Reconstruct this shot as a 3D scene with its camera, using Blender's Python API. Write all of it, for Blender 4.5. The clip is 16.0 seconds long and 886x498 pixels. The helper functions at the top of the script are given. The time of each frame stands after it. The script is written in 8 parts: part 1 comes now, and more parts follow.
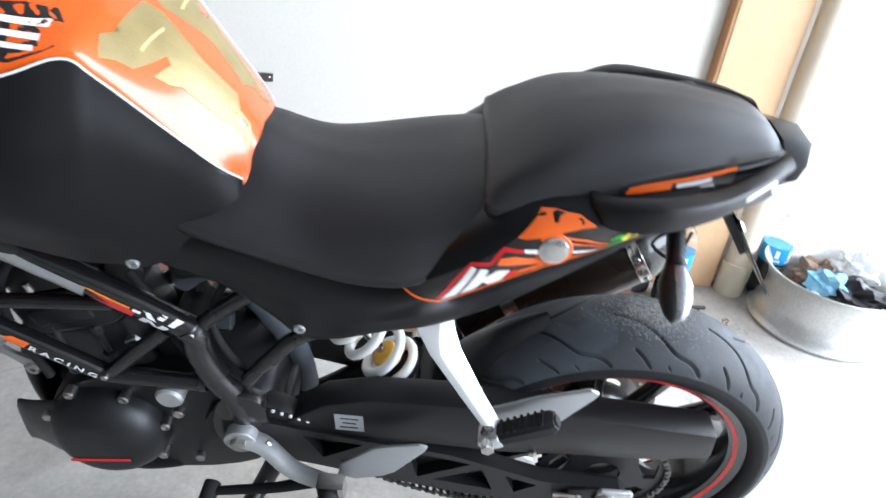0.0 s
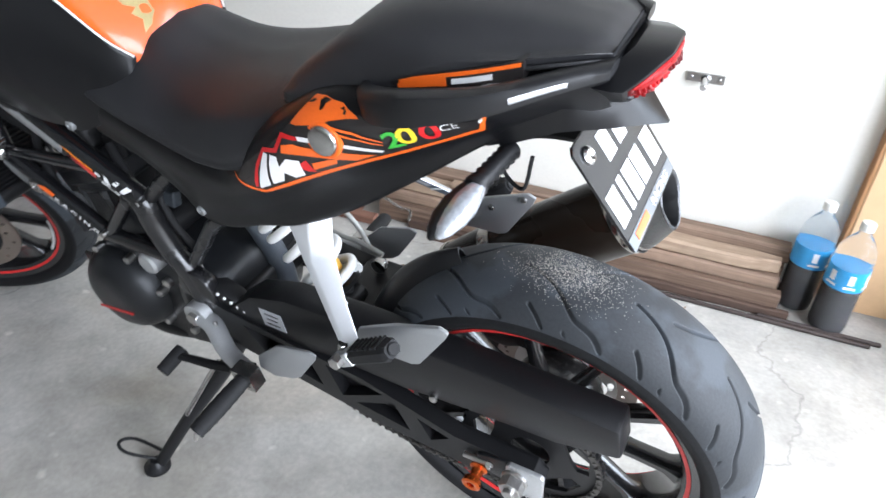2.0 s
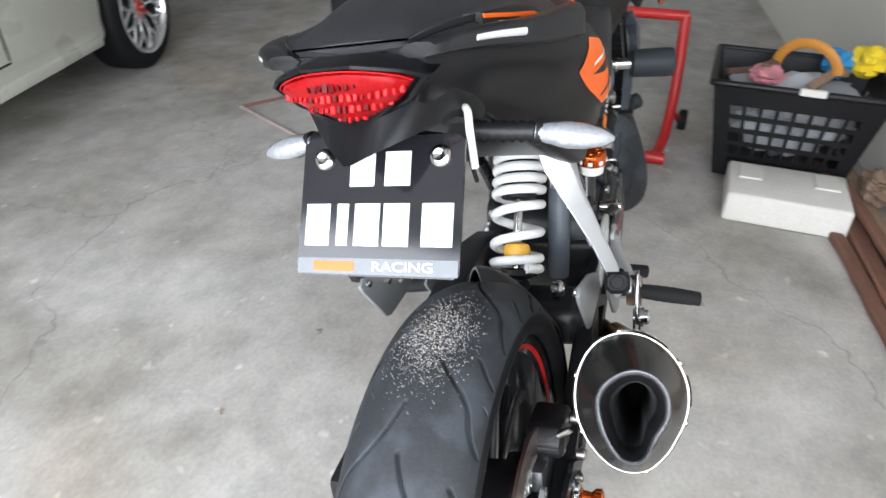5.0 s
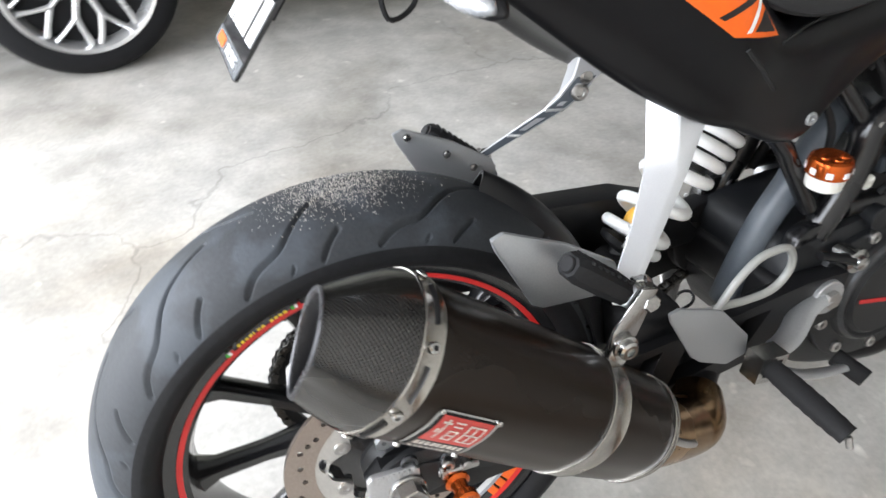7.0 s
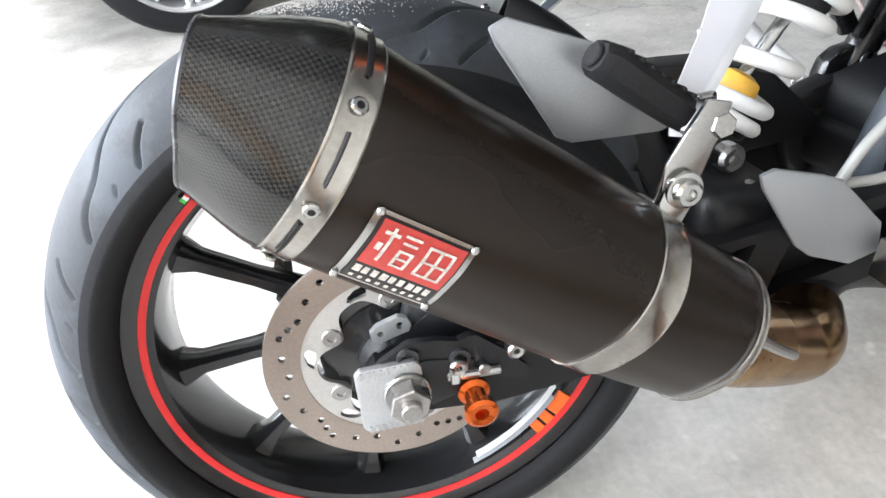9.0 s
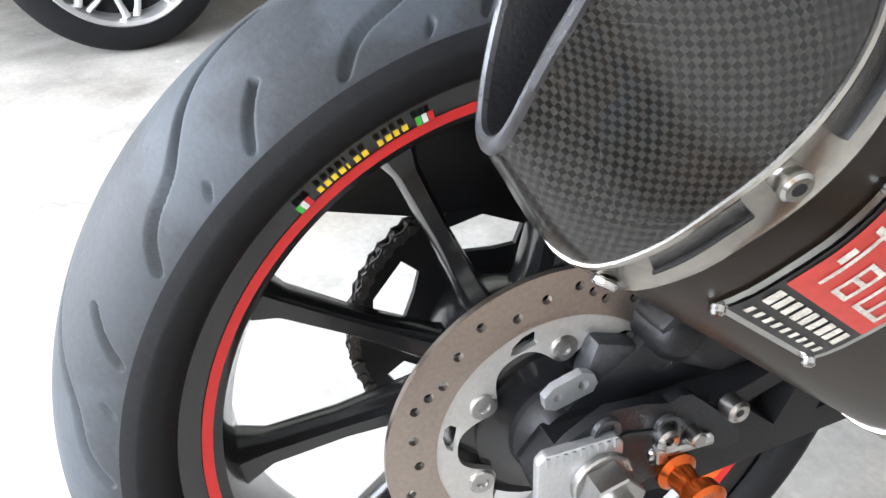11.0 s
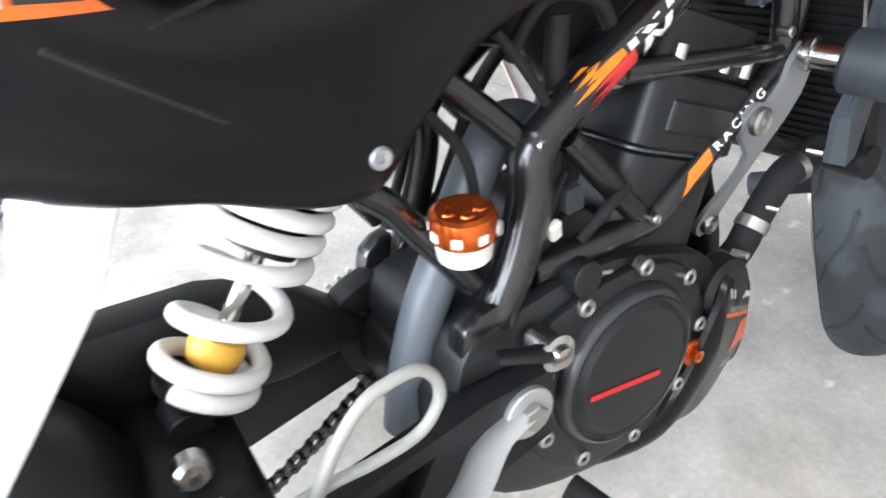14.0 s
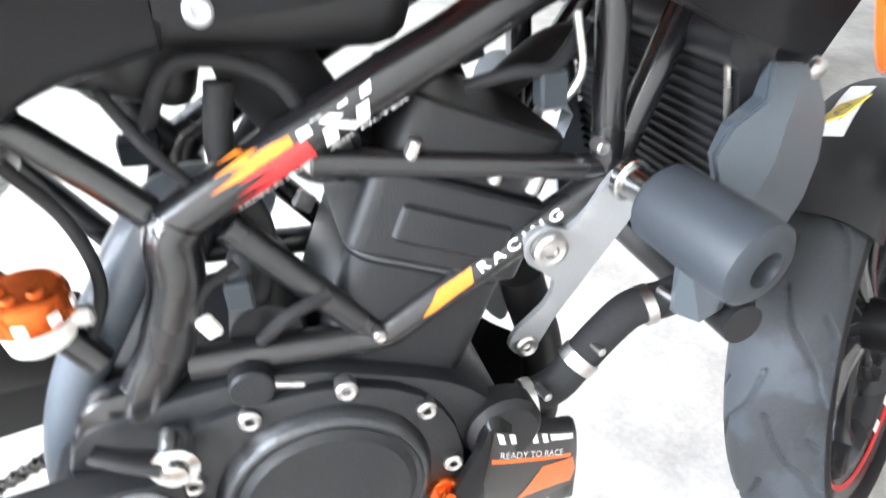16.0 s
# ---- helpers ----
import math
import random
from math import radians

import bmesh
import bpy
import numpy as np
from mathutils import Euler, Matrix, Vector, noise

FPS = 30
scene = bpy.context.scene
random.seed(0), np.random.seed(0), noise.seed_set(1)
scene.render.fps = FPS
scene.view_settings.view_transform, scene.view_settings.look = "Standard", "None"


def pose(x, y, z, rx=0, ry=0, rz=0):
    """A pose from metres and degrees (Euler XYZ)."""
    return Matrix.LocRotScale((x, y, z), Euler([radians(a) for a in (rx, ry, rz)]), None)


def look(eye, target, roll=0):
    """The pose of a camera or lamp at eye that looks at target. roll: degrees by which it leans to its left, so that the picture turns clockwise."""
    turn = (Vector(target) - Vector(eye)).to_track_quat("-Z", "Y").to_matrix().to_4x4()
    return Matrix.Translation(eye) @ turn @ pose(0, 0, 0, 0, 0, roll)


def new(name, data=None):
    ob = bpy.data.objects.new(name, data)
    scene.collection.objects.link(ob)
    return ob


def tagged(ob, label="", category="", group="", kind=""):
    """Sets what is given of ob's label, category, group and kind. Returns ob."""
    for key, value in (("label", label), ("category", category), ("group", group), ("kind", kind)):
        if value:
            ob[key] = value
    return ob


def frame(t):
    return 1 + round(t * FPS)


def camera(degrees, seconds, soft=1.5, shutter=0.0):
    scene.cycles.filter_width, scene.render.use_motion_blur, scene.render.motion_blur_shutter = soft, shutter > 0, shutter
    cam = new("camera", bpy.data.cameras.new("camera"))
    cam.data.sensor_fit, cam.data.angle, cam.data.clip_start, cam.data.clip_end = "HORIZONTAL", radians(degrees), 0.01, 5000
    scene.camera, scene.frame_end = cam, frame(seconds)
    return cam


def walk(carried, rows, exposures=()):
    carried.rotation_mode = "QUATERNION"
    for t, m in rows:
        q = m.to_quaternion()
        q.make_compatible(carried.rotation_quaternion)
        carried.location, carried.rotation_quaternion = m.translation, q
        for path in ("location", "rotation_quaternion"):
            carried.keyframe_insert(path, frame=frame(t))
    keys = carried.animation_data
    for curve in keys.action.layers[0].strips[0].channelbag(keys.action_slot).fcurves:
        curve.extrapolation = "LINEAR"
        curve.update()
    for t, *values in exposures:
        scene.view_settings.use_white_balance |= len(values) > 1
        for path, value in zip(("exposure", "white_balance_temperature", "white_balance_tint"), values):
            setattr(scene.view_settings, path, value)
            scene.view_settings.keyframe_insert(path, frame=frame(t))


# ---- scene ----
cam = camera(68.13, 16.0, soft=1.5, shutter=0.4)

# seconds, place in metres, turn in degrees
PATH = [
    (0, -0.3294, -0.8164, 1.1020, 59.90, -6.27, 1.17),
    (0.2, -0.2759, -0.8333, 1.0799, 60.95, -3.60, 0.89),
    (0.5, -0.1522, -0.8448, 1.0832, 61.35, -1.45, 5.92),
    (1, 0.0005, -0.8755, 1.0825, 61.69, -3.36, 16.71),
    (1.5, 0.0823, -0.7855, 1.0493, 59.48, -4.35, 21.64),
    (2, 0.1613, -0.7084, 1.0378, 57.29, -2.03, 27.41),
    (2.5, 0.3386, -0.6430, 1.0443, 56.99, -1.86, 40.55),
    (3, 0.4332, -0.5275, 1.0435, 55.59, -0.55, 51.24),
    (3.5, 0.4503, -0.3377, 1.0273, 53.57, -1.55, 60.05),
    (4, 0.5078, -0.1480, 1.0170, 53.46, -1.48, 78.64),
    (4.5, 0.5538, -0.0026, 1.0439, 54.39, -0.37, 97.18),
    (4.7, 0.5360, 0.0461, 1.0500, 55.99, 0.04, 101.60),
    (5.7, 0.4480, 0.2900, 1.0200, 53.00, -1.20, 127.00),
    (6.8, 0.1772, 0.4410, 0.9612, 50.65, -2.85, 153.68),
    (7, 0.1225, 0.4524, 0.9545, 49.38, -2.74, 158.68),
    (7.5, 0.0288, 0.4651, 0.9058, 47.57, -1.65, 168.27),
    (8, 0.0110, 0.4701, 0.8479, 47.04, 1.22, 169.94),
    (8.2, 0.0130, 0.4752, 0.8296, 47.05, 1.78, 169.98),
    (10.3, 0.1063, 0.3697, 0.6731, 55.56, 2.86, 162.26),
    (10.5, 0.1335, 0.3440, 0.6637, 54.17, 1.65, 161.55),
    (10.8, 0.1602, 0.3168, 0.6596, 53.67, -0.40, 160.29),
    (11, 0.1683, 0.3052, 0.6602, 53.42, -0.92, 160.79),
    (11.5, 0.1649, 0.3106, 0.6903, 53.37, 0.77, 159.16),
    (12, 0.1100, 0.3512, 0.7594, 53.43, 1.30, 153.74),
    (12.2, 0.0938, 0.3564, 0.7714, 53.63, 0.99, 153.36),
    (12.5, 0.0455, 0.3746, 0.8054, 53.01, 1.56, 152.40),
    (13, -0.0863, 0.4087, 0.8526, 54.91, -0.73, 149.44),
    (13.5, -0.2020, 0.4019, 0.8613, 56.59, -1.14, 148.10),
    (14, -0.3075, 0.3346, 0.8284, 52.21, -1.10, 146.62),
    (14.5, -0.4224, 0.3416, 0.8498, 51.44, -2.37, 150.82),
    (15, -0.5444, 0.3732, 0.9124, 51.61, -0.49, 155.85),
    (15.5, -0.6058, 0.3584, 0.9424, 51.06, -0.99, 156.49),
    (16, -0.6565, 0.3637, 0.8589, 49.93, -4.83, 163.60),
]
walk(cam, [(t, pose(x, y, z, rx, ry, rz)) for t, x, y, z, rx, ry, rz in PATH],
     exposures=[(0.0, 0.1, 6100, 10), (0.5, 0.25, 6100, 10), (1.5, 0.05, 6100, 10), (2.5, 0.0, 6400, 10), (3.5, -0.5, 6500, 10), (4.0, -0.75, 6500, 10), (4.6, -0.3, 6500, 10), (7.0, -0.1, 6600, 10), (8.2, 0.3, 6500, 10), (10.5, 0.35, 6400, 10), (11.0, 0.15, 6400, 10),
                (11.5, 0.1, 6400, 10), (12.0, 0.4, 6400, 10), (12.5, 0.75, 6400, 10), (13.0, 0.15, 6400, 10), (13.5, -0.55, 6400, 10), (14.0, 0.75, 6400, 10), (14.5, 1.2, 6300, 10), (15.0, 1.85, 6300, 10), (15.5, 1.9, 6300, 10), (16.0, 1.9, 6300, 10)])


# ---- light ----
world = bpy.data.worlds.new("sky")
scene.world = world
world.use_nodes = True
wn = world.node_tree.nodes
sky = wn.new("ShaderNodeTexSky")
sky.sky_type = "NISHITA"
sky.sun_disc = False
sky.sun_elevation = radians(48)
sky.sun_rotation = radians(80)
sky.air_density, sky.dust_density = 1.2, 3.0
wn["Background"].inputs["Strength"].default_value = 0.12
world.node_tree.links.new(sky.outputs["Color"], wn["Background"].inputs["Color"])


def lamp(name, kind, m, energy, size=1.0, size_y=1.0, colour=(1, 1, 1)):
    data = bpy.data.lights.new(name, kind)
    data.energy, data.color = energy, colour
    if kind == "AREA":
        data.shape, data.size, data.size_y = "RECTANGLE", size, size_y
    else:
        data.angle = size
    ob = new(name, data)
    ob.matrix_world = m
    return ob


lamp("sun", "SUN", look((6, 3, 7), (0, 0, 0)), 0.8, radians(15), colour=(1.0, 0.96, 0.9))
lamp("sky_light", "AREA", look((2.75, -0.9, 1.45), (0.0, -0.7, 0.7)), 350, 3.8, 2.3, (0.92, 0.97, 1.06))
lamp("side_sky_light", "AREA", look((1.95, 1.55, 1.45), (0.9, 0.0, 0.6)), 125, 1.3, 2.4, (0.86, 0.95, 1.06))

# ---- mesh tools ----
LEAN = radians(10.73)
MID = Vector((0.0, 0.300 * math.sin(LEAN), 0.300 * math.cos(LEAN)))  # the rear axle over the bike's base


def part(name, bm, material, parent=None, label="", smooth=35, at=None):
    """Links a bmesh as one mesh object under a thing or part."""
    me = bpy.data.meshes.new(name)
    bmesh.ops.recalc_face_normals(bm, faces=bm.faces[:])
    lim = radians(smooth)
    for e in bm.edges:
        e.smooth = len(e.link_faces) == 2 and e.calc_face_angle(3.2) < lim
    for f in bm.faces:
        f.smooth = smooth > 0
    bm.to_mesh(me)
    bm.free()
    for m in material if isinstance(material, (list, tuple)) else (material,):
        me.materials.append(m)
    ob = new(name, me)
    if parent is not None:
        ob.parent = parent
    if at is not None:
        ob.location = at
    if label:
        tagged(ob, label)
    return ob


def thing(name, label, category, m=None, group="", kind=""):
    ob = new(name)
    ob.empty_display_size = 0.05
    if m is not None:
        ob.matrix_world = m
    return tagged(ob, label, category, group, kind)


def spline(pts, n):
    """Catmull-Rom through points of any dimension, n steps a span."""
    p = [np.array(q, float) for q in pts]
    p = [2 * p[0] - p[1]] + p + [2 * p[-1] - p[-2]]
    out = []
    for i in range(1, len(p) - 2):
        for k in range(n):
            t = k / n
            out.append(0.5 * (2 * p[i] + (p[i + 1] - p[i - 1]) * t + (2 * p[i - 1] - 5 * p[i] + 4 * p[i + 1] - p[i + 2]) * t * t
                              + (3 * p[i] - p[i - 1] - 3 * p[i + 1] + p[i + 2]) * t ** 3))
    out.append(p[-2])
    return out


def skin(bm, rings, caps=True, loop=False, mi=0):
    """Faces between closed rings of equal length."""
    vs = [[bm.verts.new(v) for v in r] for r in rings]
    pairs = list(zip(vs, vs[1:])) + ([(vs[-1], vs[0])] if loop else [])
    for a, b in pairs:
        for i in range(len(a)):
            f = bm.faces.new((a[i - 1], a[i], b[i], b[i - 1]))
            f.material_index = mi
    if caps and not loop:
        bm.faces.new(vs[0][::-1]).material_index = mi
        bm.faces.new(vs[-1]).material_index = mi
    return vs


def frames(pts, closed=False):
    """Right and up vectors along a line, without twist."""
    p = [Vector(q) for q in pts]
    n = len(p)
    tang = [((p[(i + 1) % n] - p[i - 1]) if closed else (p[min(i + 1, n - 1)] - p[max(i - 1, 0)])).normalized() for i in range(n)]
    up = Vector((0, 0, 1)) if abs(tang[0].z) < 0.9 else Vector((0, 1, 0))
    a = tang[0].cross(up).normalized()
    out = []
    for t in tang:
        a = (a - t * a.dot(t)).normalized()
        out.append((a, t.cross(a)))
    return p, out


def tube(bm, pts, r, n=12, bend=0, closed=False, mi=0, flat=1.0):
    if bend:
        pts = spline(pts, bend)
    p, fr = frames(pts, closed)
    rs = r if isinstance(r, (list, tuple)) else [r] * len(p)
    if len(rs) != len(p):
        rs = np.interp(np.linspace(0, 1, len(p)), np.linspace(0, 1, len(rs)), rs)
    rings = [[q + (a * math.cos(w) + b * math.sin(w) * flat) * rr for w in (2 * math.pi * k / n for k in range(n))] for q, (a, b), rr in zip(p, fr, rs)]
    skin(bm, rings, not closed, closed, mi)
    return bm


def rod(bm, a, b, r, n=18, r2=None, ch=0.0012, mi=0):
    """A cylinder or cone from a to b with chamfered ends."""
    a, b = Vector(a), Vector(b)
    r2 = r if r2 is None else r2
    d = (b - a).normalized()
    ch = min(ch, 0.4 * min(r, r2), 0.3 * (b - a).length)
    p = [a, a + d * ch, b - d * ch, b]
    u = d.orthogonal().normalized()
    v = d.cross(u)
    rings = [[q + (u * math.cos(w) + v * math.sin(w)) * rr for w in (2 * math.pi * k / n for k in range(n))] for q, rr in zip(p, (r - ch, r, r2, r2 - ch))]
    skin(bm, rings, True, False, mi)
    return bm


def lathe(bm, prof, n=48, at=(0, 0, 0), axis=(0, 1, 0), closed=False, mi=0):
    """Turns (along, radius) round an axis."""
    d = Vector(axis).normalized()
    u = Vector((1, 0, 0)) if abs(d.x) < 0.9 else Vector((0, 1, 0))
    u = (u - d * u.dot(d)).normalized()
    v = d.cross(u)
    at = Vector(at)
    rings = [[at + d * y + (u * math.cos(w) + v * math.sin(w)) * max(r, 1e-5) for w in (2 * math.pi * k / n for k in range(n))] for y, r in prof]
    skin(bm, rings, not closed, closed, mi)
    return bm


def box(bm, c, s, m=None, bev=0.002, seg=1, mi=0):
    made = bmesh.ops.create_cube(bm, size=1)["verts"]
    for v in made:
        v.co = Vector((v.co.x * s[0], v.co.y * s[1], v.co.z * s[2]))
    es = list({e for v in made for e in v.link_edges})
    if bev:
        r = bmesh.ops.bevel(bm, geom=es, offset=min(bev, min(s) * 0.45), segments=seg, affect="EDGES", profile=0.5)
        made = list({v for f in r["faces"] for v in f.verts} | {v for v in made if v.is_valid})
    for v in made:
        v.co = (m @ v.co if m is not None else v.co) + Vector(c)
    for f in {f for v in made for f in v.link_faces}:
        f.material_index = mi
    return bm


def prism(bm, pts, lo, hi, bev=0.0015, place=None, holes=(), mi=0):
    """A flat outline in x and z, made solid from y = lo to hi, with holes through it; place moves it."""
    old = set(bm.faces)
    es = []
    for ring in (pts, *holes):
        vs = [bm.verts.new((x, lo, z)) for x, z in ring]
        es += [bm.edges.new((vs[i - 1], vs[i])) for i in range(len(vs))]
    if holes or not bev:
        bmesh.ops.triangle_fill(bm, use_beauty=True, use_dissolve=False, edges=es)
    else:
        bmesh.ops.contextual_create(bm, geom=es)
    flat = [f for f in bm.faces if f not in old]
    ext = bmesh.ops.extrude_face_region(bm, geom=flat)["geom"]
    top = [g for g in ext if isinstance(g, bmesh.types.BMVert)]
    for v in top:
        v.co.y = hi
    faces = [f for f in bm.faces if f not in old]
    bmesh.ops.recalc_face_normals(bm, faces=faces)
    if bev and not holes:
        rim = {e for f in faces for e in f.edges if len(e.link_faces) == 2 and e.calc_face_angle(0) > 0.6}
        bmesh.ops.bevel(bm, geom=list(rim), offset=bev, segments=2, affect="EDGES", profile=0.5)
        faces = [f for f in bm.faces if f not in old]
    vs = {v for f in faces for v in f.verts}
    for f in faces:
        f.material_index = mi
    if place is not None:
        for v in vs:
            v.co = Vector(place(v.co))
    return bm


def circle(cx, cz, r, n=16, ph=0.0):
    return [(cx + r * math.cos(ph + 2 * math.pi * k / n), cz + r * math.sin(ph + 2 * math.pi * k / n)) for k in range(n)]


def smooth_outline(pts, n=3):
    c = list(pts) + [pts[0]]
    q = spline([pts[-1]] + c + [pts[1]], n)
    return [(v[0], v[1]) for v in q[n:-n - 1]]


def between(a, b, up=(0, 0, 1)):
    """A turn whose x axis goes from a to b and whose z axis is near up."""
    x = (Vector(b) - Vector(a)).normalized()
    y = Vector(up).cross(x).normalized()
    z = x.cross(y)
    return Matrix((x, y, z)).transposed()


def letters(text, size, m, mi=0, bm=None, thick=0.0004, squeeze=1.0, bold=0.0):
    """Flat letters in the built-in font as a bmesh, laid at m (x along the line, y up)."""
    cu = bpy.data.curves.new("letters", "FONT")
    cu.body, cu.size, cu.extrude, cu.offset, cu.align_x, cu.align_y = text, size, thick, bold * size, "CENTER", "CENTER"
    ob = new("letters", cu)
    me = bpy.data.meshes.new_from_object(ob.evaluated_get(bpy.context.evaluated_depsgraph_get()))
    bpy.data.objects.remove(ob)
    bpy.data.curves.remove(cu)
    bm = bm or bmesh.new()
    n0 = len(bm.verts)
    bm.from_mesh(me)
    bpy.data.meshes.remove(me)
    bm.verts.ensure_lookup_table()
    for v in bm.verts[n0:]:
        v.co = m @ Vector((v.co.x * squeeze, v.co.y, v.co.z))
    return bm


def B():
    return bmesh.new()


# ---- materials ----
def mat(name, colour, rough=0.5, metal=0.0, vary=0.12, grain=60.0, bump=0.02, coat=0.0, spots=4.0, rvary=0.12, spec=0.5, random_hue=0.0):
    m = bpy.data.materials.new(name)
    m.use_nodes = True
    nt, nd = m.node_tree, m.node_tree.nodes
    link = nt.links.new
    bs = nd["Principled BSDF"]
    tc = nd.new("ShaderNodeTexCoord")
    fine, wide = nd.new("ShaderNodeTexNoise"), nd.new("ShaderNodeTexNoise")
    fine.inputs["Scale"].default_value, fine.inputs["Detail"].default_value = grain, 5
    wide.inputs["Scale"].default_value, wide.inputs["Detail"].default_value = spots, 4
    for t in (fine, wide):
        link(tc.outputs["Object"], t.inputs["Vector"])
    add = nd.new("ShaderNodeMath")
    add.operation = "ADD"
    link(fine.outputs["Fac"], add.inputs[0])
    link(wide.outputs["Fac"], add.inputs[1])
    ramp = nd.new("ShaderNodeMapRange")
    ramp.inputs["From Min"].default_value, ramp.inputs["From Max"].default_value = 0.6, 1.4
    ramp.inputs["To Min"].default_value, ramp.inputs["To Max"].default_value = 1 - vary, 1 + vary
    link(add.outputs[0], ramp.inputs["Value"])
    mul = nd.new("ShaderNodeVectorMath")
    mul.operation = "SCALE"
    mul.inputs[0].default_value = colour[:3]
    link(ramp.outputs[0], mul.inputs["Scale"])
    link(mul.outputs[0], bs.inputs["Base Color"])
    rr = nd.new("ShaderNodeMapRange")
    rr.inputs["To Min"].default_value, rr.inputs["To Max"].default_value = max(0.02, rough - rvary * 0.5), min(1.0, rough + rvary * 0.5)
    rr.inputs["From Min"].default_value, rr.inputs["From Max"].default_value = 0.3, 0.7
    link(wide.outputs["Fac"], rr.inputs["Value"])
    link(rr.outputs[0], bs.inputs["Roughness"])
    bs.inputs["Metallic"].default_value = metal
    bs.inputs["Specular IOR Level"].default_value = spec
    bs.inputs["Coat Weight"].default_value = coat
    bs.inputs["Coat Roughness"].default_value = 0.06
    if bump:
        bp = nd.new("ShaderNodeBump")
        bp.inputs["Strength"].default_value, bp.inputs["Distance"].default_value = min(1.0, bump * 10), 0.001
        link(fine.outputs["Fac"], bp.inputs["Height"])
        link(bp.outputs[0], bs.inputs["Normal"])
    return m


BLACK = mat("black plastic", (0.009, 0.009, 0.010), 0.42, grain=900, bump=0.015, vary=0.15, spec=0.32)
MATT = mat("satin black paint", (0.0045, 0.0046, 0.0055), 0.33, grain=1200, bump=0.008, vary=0.12, spec=0.25)
FRAME = mat("black frame paint", (0.008, 0.008, 0.009), 0.25, grain=300, bump=0.005, coat=0.3)
SATIN = mat("satin black cast", (0.009, 0.009, 0.010), 0.42, grain=500, bump=0.03, vary=0.25, spec=0.32)
ENGINE = mat("engine grey-black", (0.013, 0.014, 0.016), 0.36, grain=600, bump=0.04, vary=0.25, metal=0.3, spec=0.5)
VINYL = mat("seat vinyl", (0.017, 0.017, 0.019), 0.46, grain=1500, bump=0.035, vary=0.12, spots=9, spec=0.45)
RUBBER = mat("rubber", (0.012, 0.012, 0.013), 0.75, grain=300, bump=0.04, vary=0.3, spec=0.32)
ORANGE = mat("orange paint", (0.66, 0.092, 0.006), 0.22, grain=200, bump=0.0, coat=0.5, vary=0.06)
ORANGE2 = mat("orange vinyl", (0.80, 0.13, 0.012), 0.35, grain=300, bump=0.0, vary=0.08)
YELLOW2 = mat("orange-yellow vinyl", (0.75, 0.20, 0.012), 0.35, grain=300, bump=0.0, vary=0.1)
RED2 = mat("red vinyl", (0.60, 0.012, 0.015), 0.35, grain=300, bump=0.0, vary=0.08)
REDB = mat("faded red enamel", (0.40, 0.040, 0.032), 0.4, grain=300, bump=0.0, vary=0.2)
WHITE2 = mat("white vinyl", (0.75, 0.75, 0.75), 0.4, grain=300, bump=0.0, vary=0.06)
GREY2 = mat("grey vinyl", (0.35, 0.36, 0.38), 0.4, grain=300, bump=0.0, vary=0.08)
BLACK2 = mat("black vinyl", (0.015, 0.013, 0.013), 0.35, grain=300, bump=0.0, vary=0.1)
GREEN2 = mat("green vinyl", (0.05, 0.42, 0.05), 0.35, grain=300, bump=0.0, vary=0.08)
YELLOW = mat("yellow vinyl", (0.85, 0.62, 0.03), 0.35, grain=300, bump=0.0, vary=0.08)
SILVER = mat("silver paint", (0.62, 0.63, 0.65), 0.38, 0.55, grain=900, bump=0.008, vary=0.06)
ALLOY = mat("cast alloy", (0.52, 0.53, 0.54), 0.42, 0.8, grain=500, bump=0.03, vary=0.12)
CHROME = mat("polished steel", (0.50, 0.50, 0.49), 0.18, 1.0, grain=200, bump=0.005, vary=0.08)
STEEL = mat("brushed steel", (0.45, 0.44, 0.43), 0.3, 1.0, grain=400, bump=0.01, vary=0.2)
CARRIER = mat("bright cast carrier", (0.62, 0.61, 0.59), 0.4, 0.85, grain=400, bump=0.02, vary=0.1)
DISC = mat("brake disc steel", (0.42, 0.36, 0.32), 0.34, 1.0, grain=350, bump=0.01, vary=0.15)
BRONZE = mat("heat-stained steel", (0.30, 0.19, 0.10), 0.25, 1.0, grain=60, bump=0.01, vary=0.4, spots=18)
SPRING = mat("white spring enamel", (0.80, 0.80, 0.79), 0.35, grain=200, bump=0.01, vary=0.05)
BUMP = mat("yellow bump rubber", (0.72, 0.40, 0.05), 0.45, grain=200, bump=0.02)
ANOD = mat("orange anodised", (0.62, 0.12, 0.022), 0.22, 0.85, grain=300, bump=0.0, vary=0.1)
WHITEP = mat("milky plastic", (0.72, 0.71, 0.66), 0.35, grain=200, bump=0.0, vary=0.06)
GREYTUBE = mat("dark grey tube", (0.10, 0.115, 0.135), 0.35, grain=200, bump=0.0, vary=0.1)
GREYP = mat("grey-black plastic", (0.028, 0.033, 0.039), 0.5, grain=900, bump=0.02, vary=0.12, spec=0.25)
SHROUD = mat("blue-grey satin plastic", (0.055, 0.066, 0.078), 0.36, grain=900, bump=0.015, vary=0.14, spec=0.4)
CHAIN = mat("oiled chain steel", (0.10, 0.095, 0.09), 0.4, 0.9, grain=400, bump=0.03, vary=0.4)
GLASSR = mat("red lens", (0.24, 0.002, 0.004), 0.3, grain=200, bump=0.0, vary=0.3, spots=120, spec=0.2)


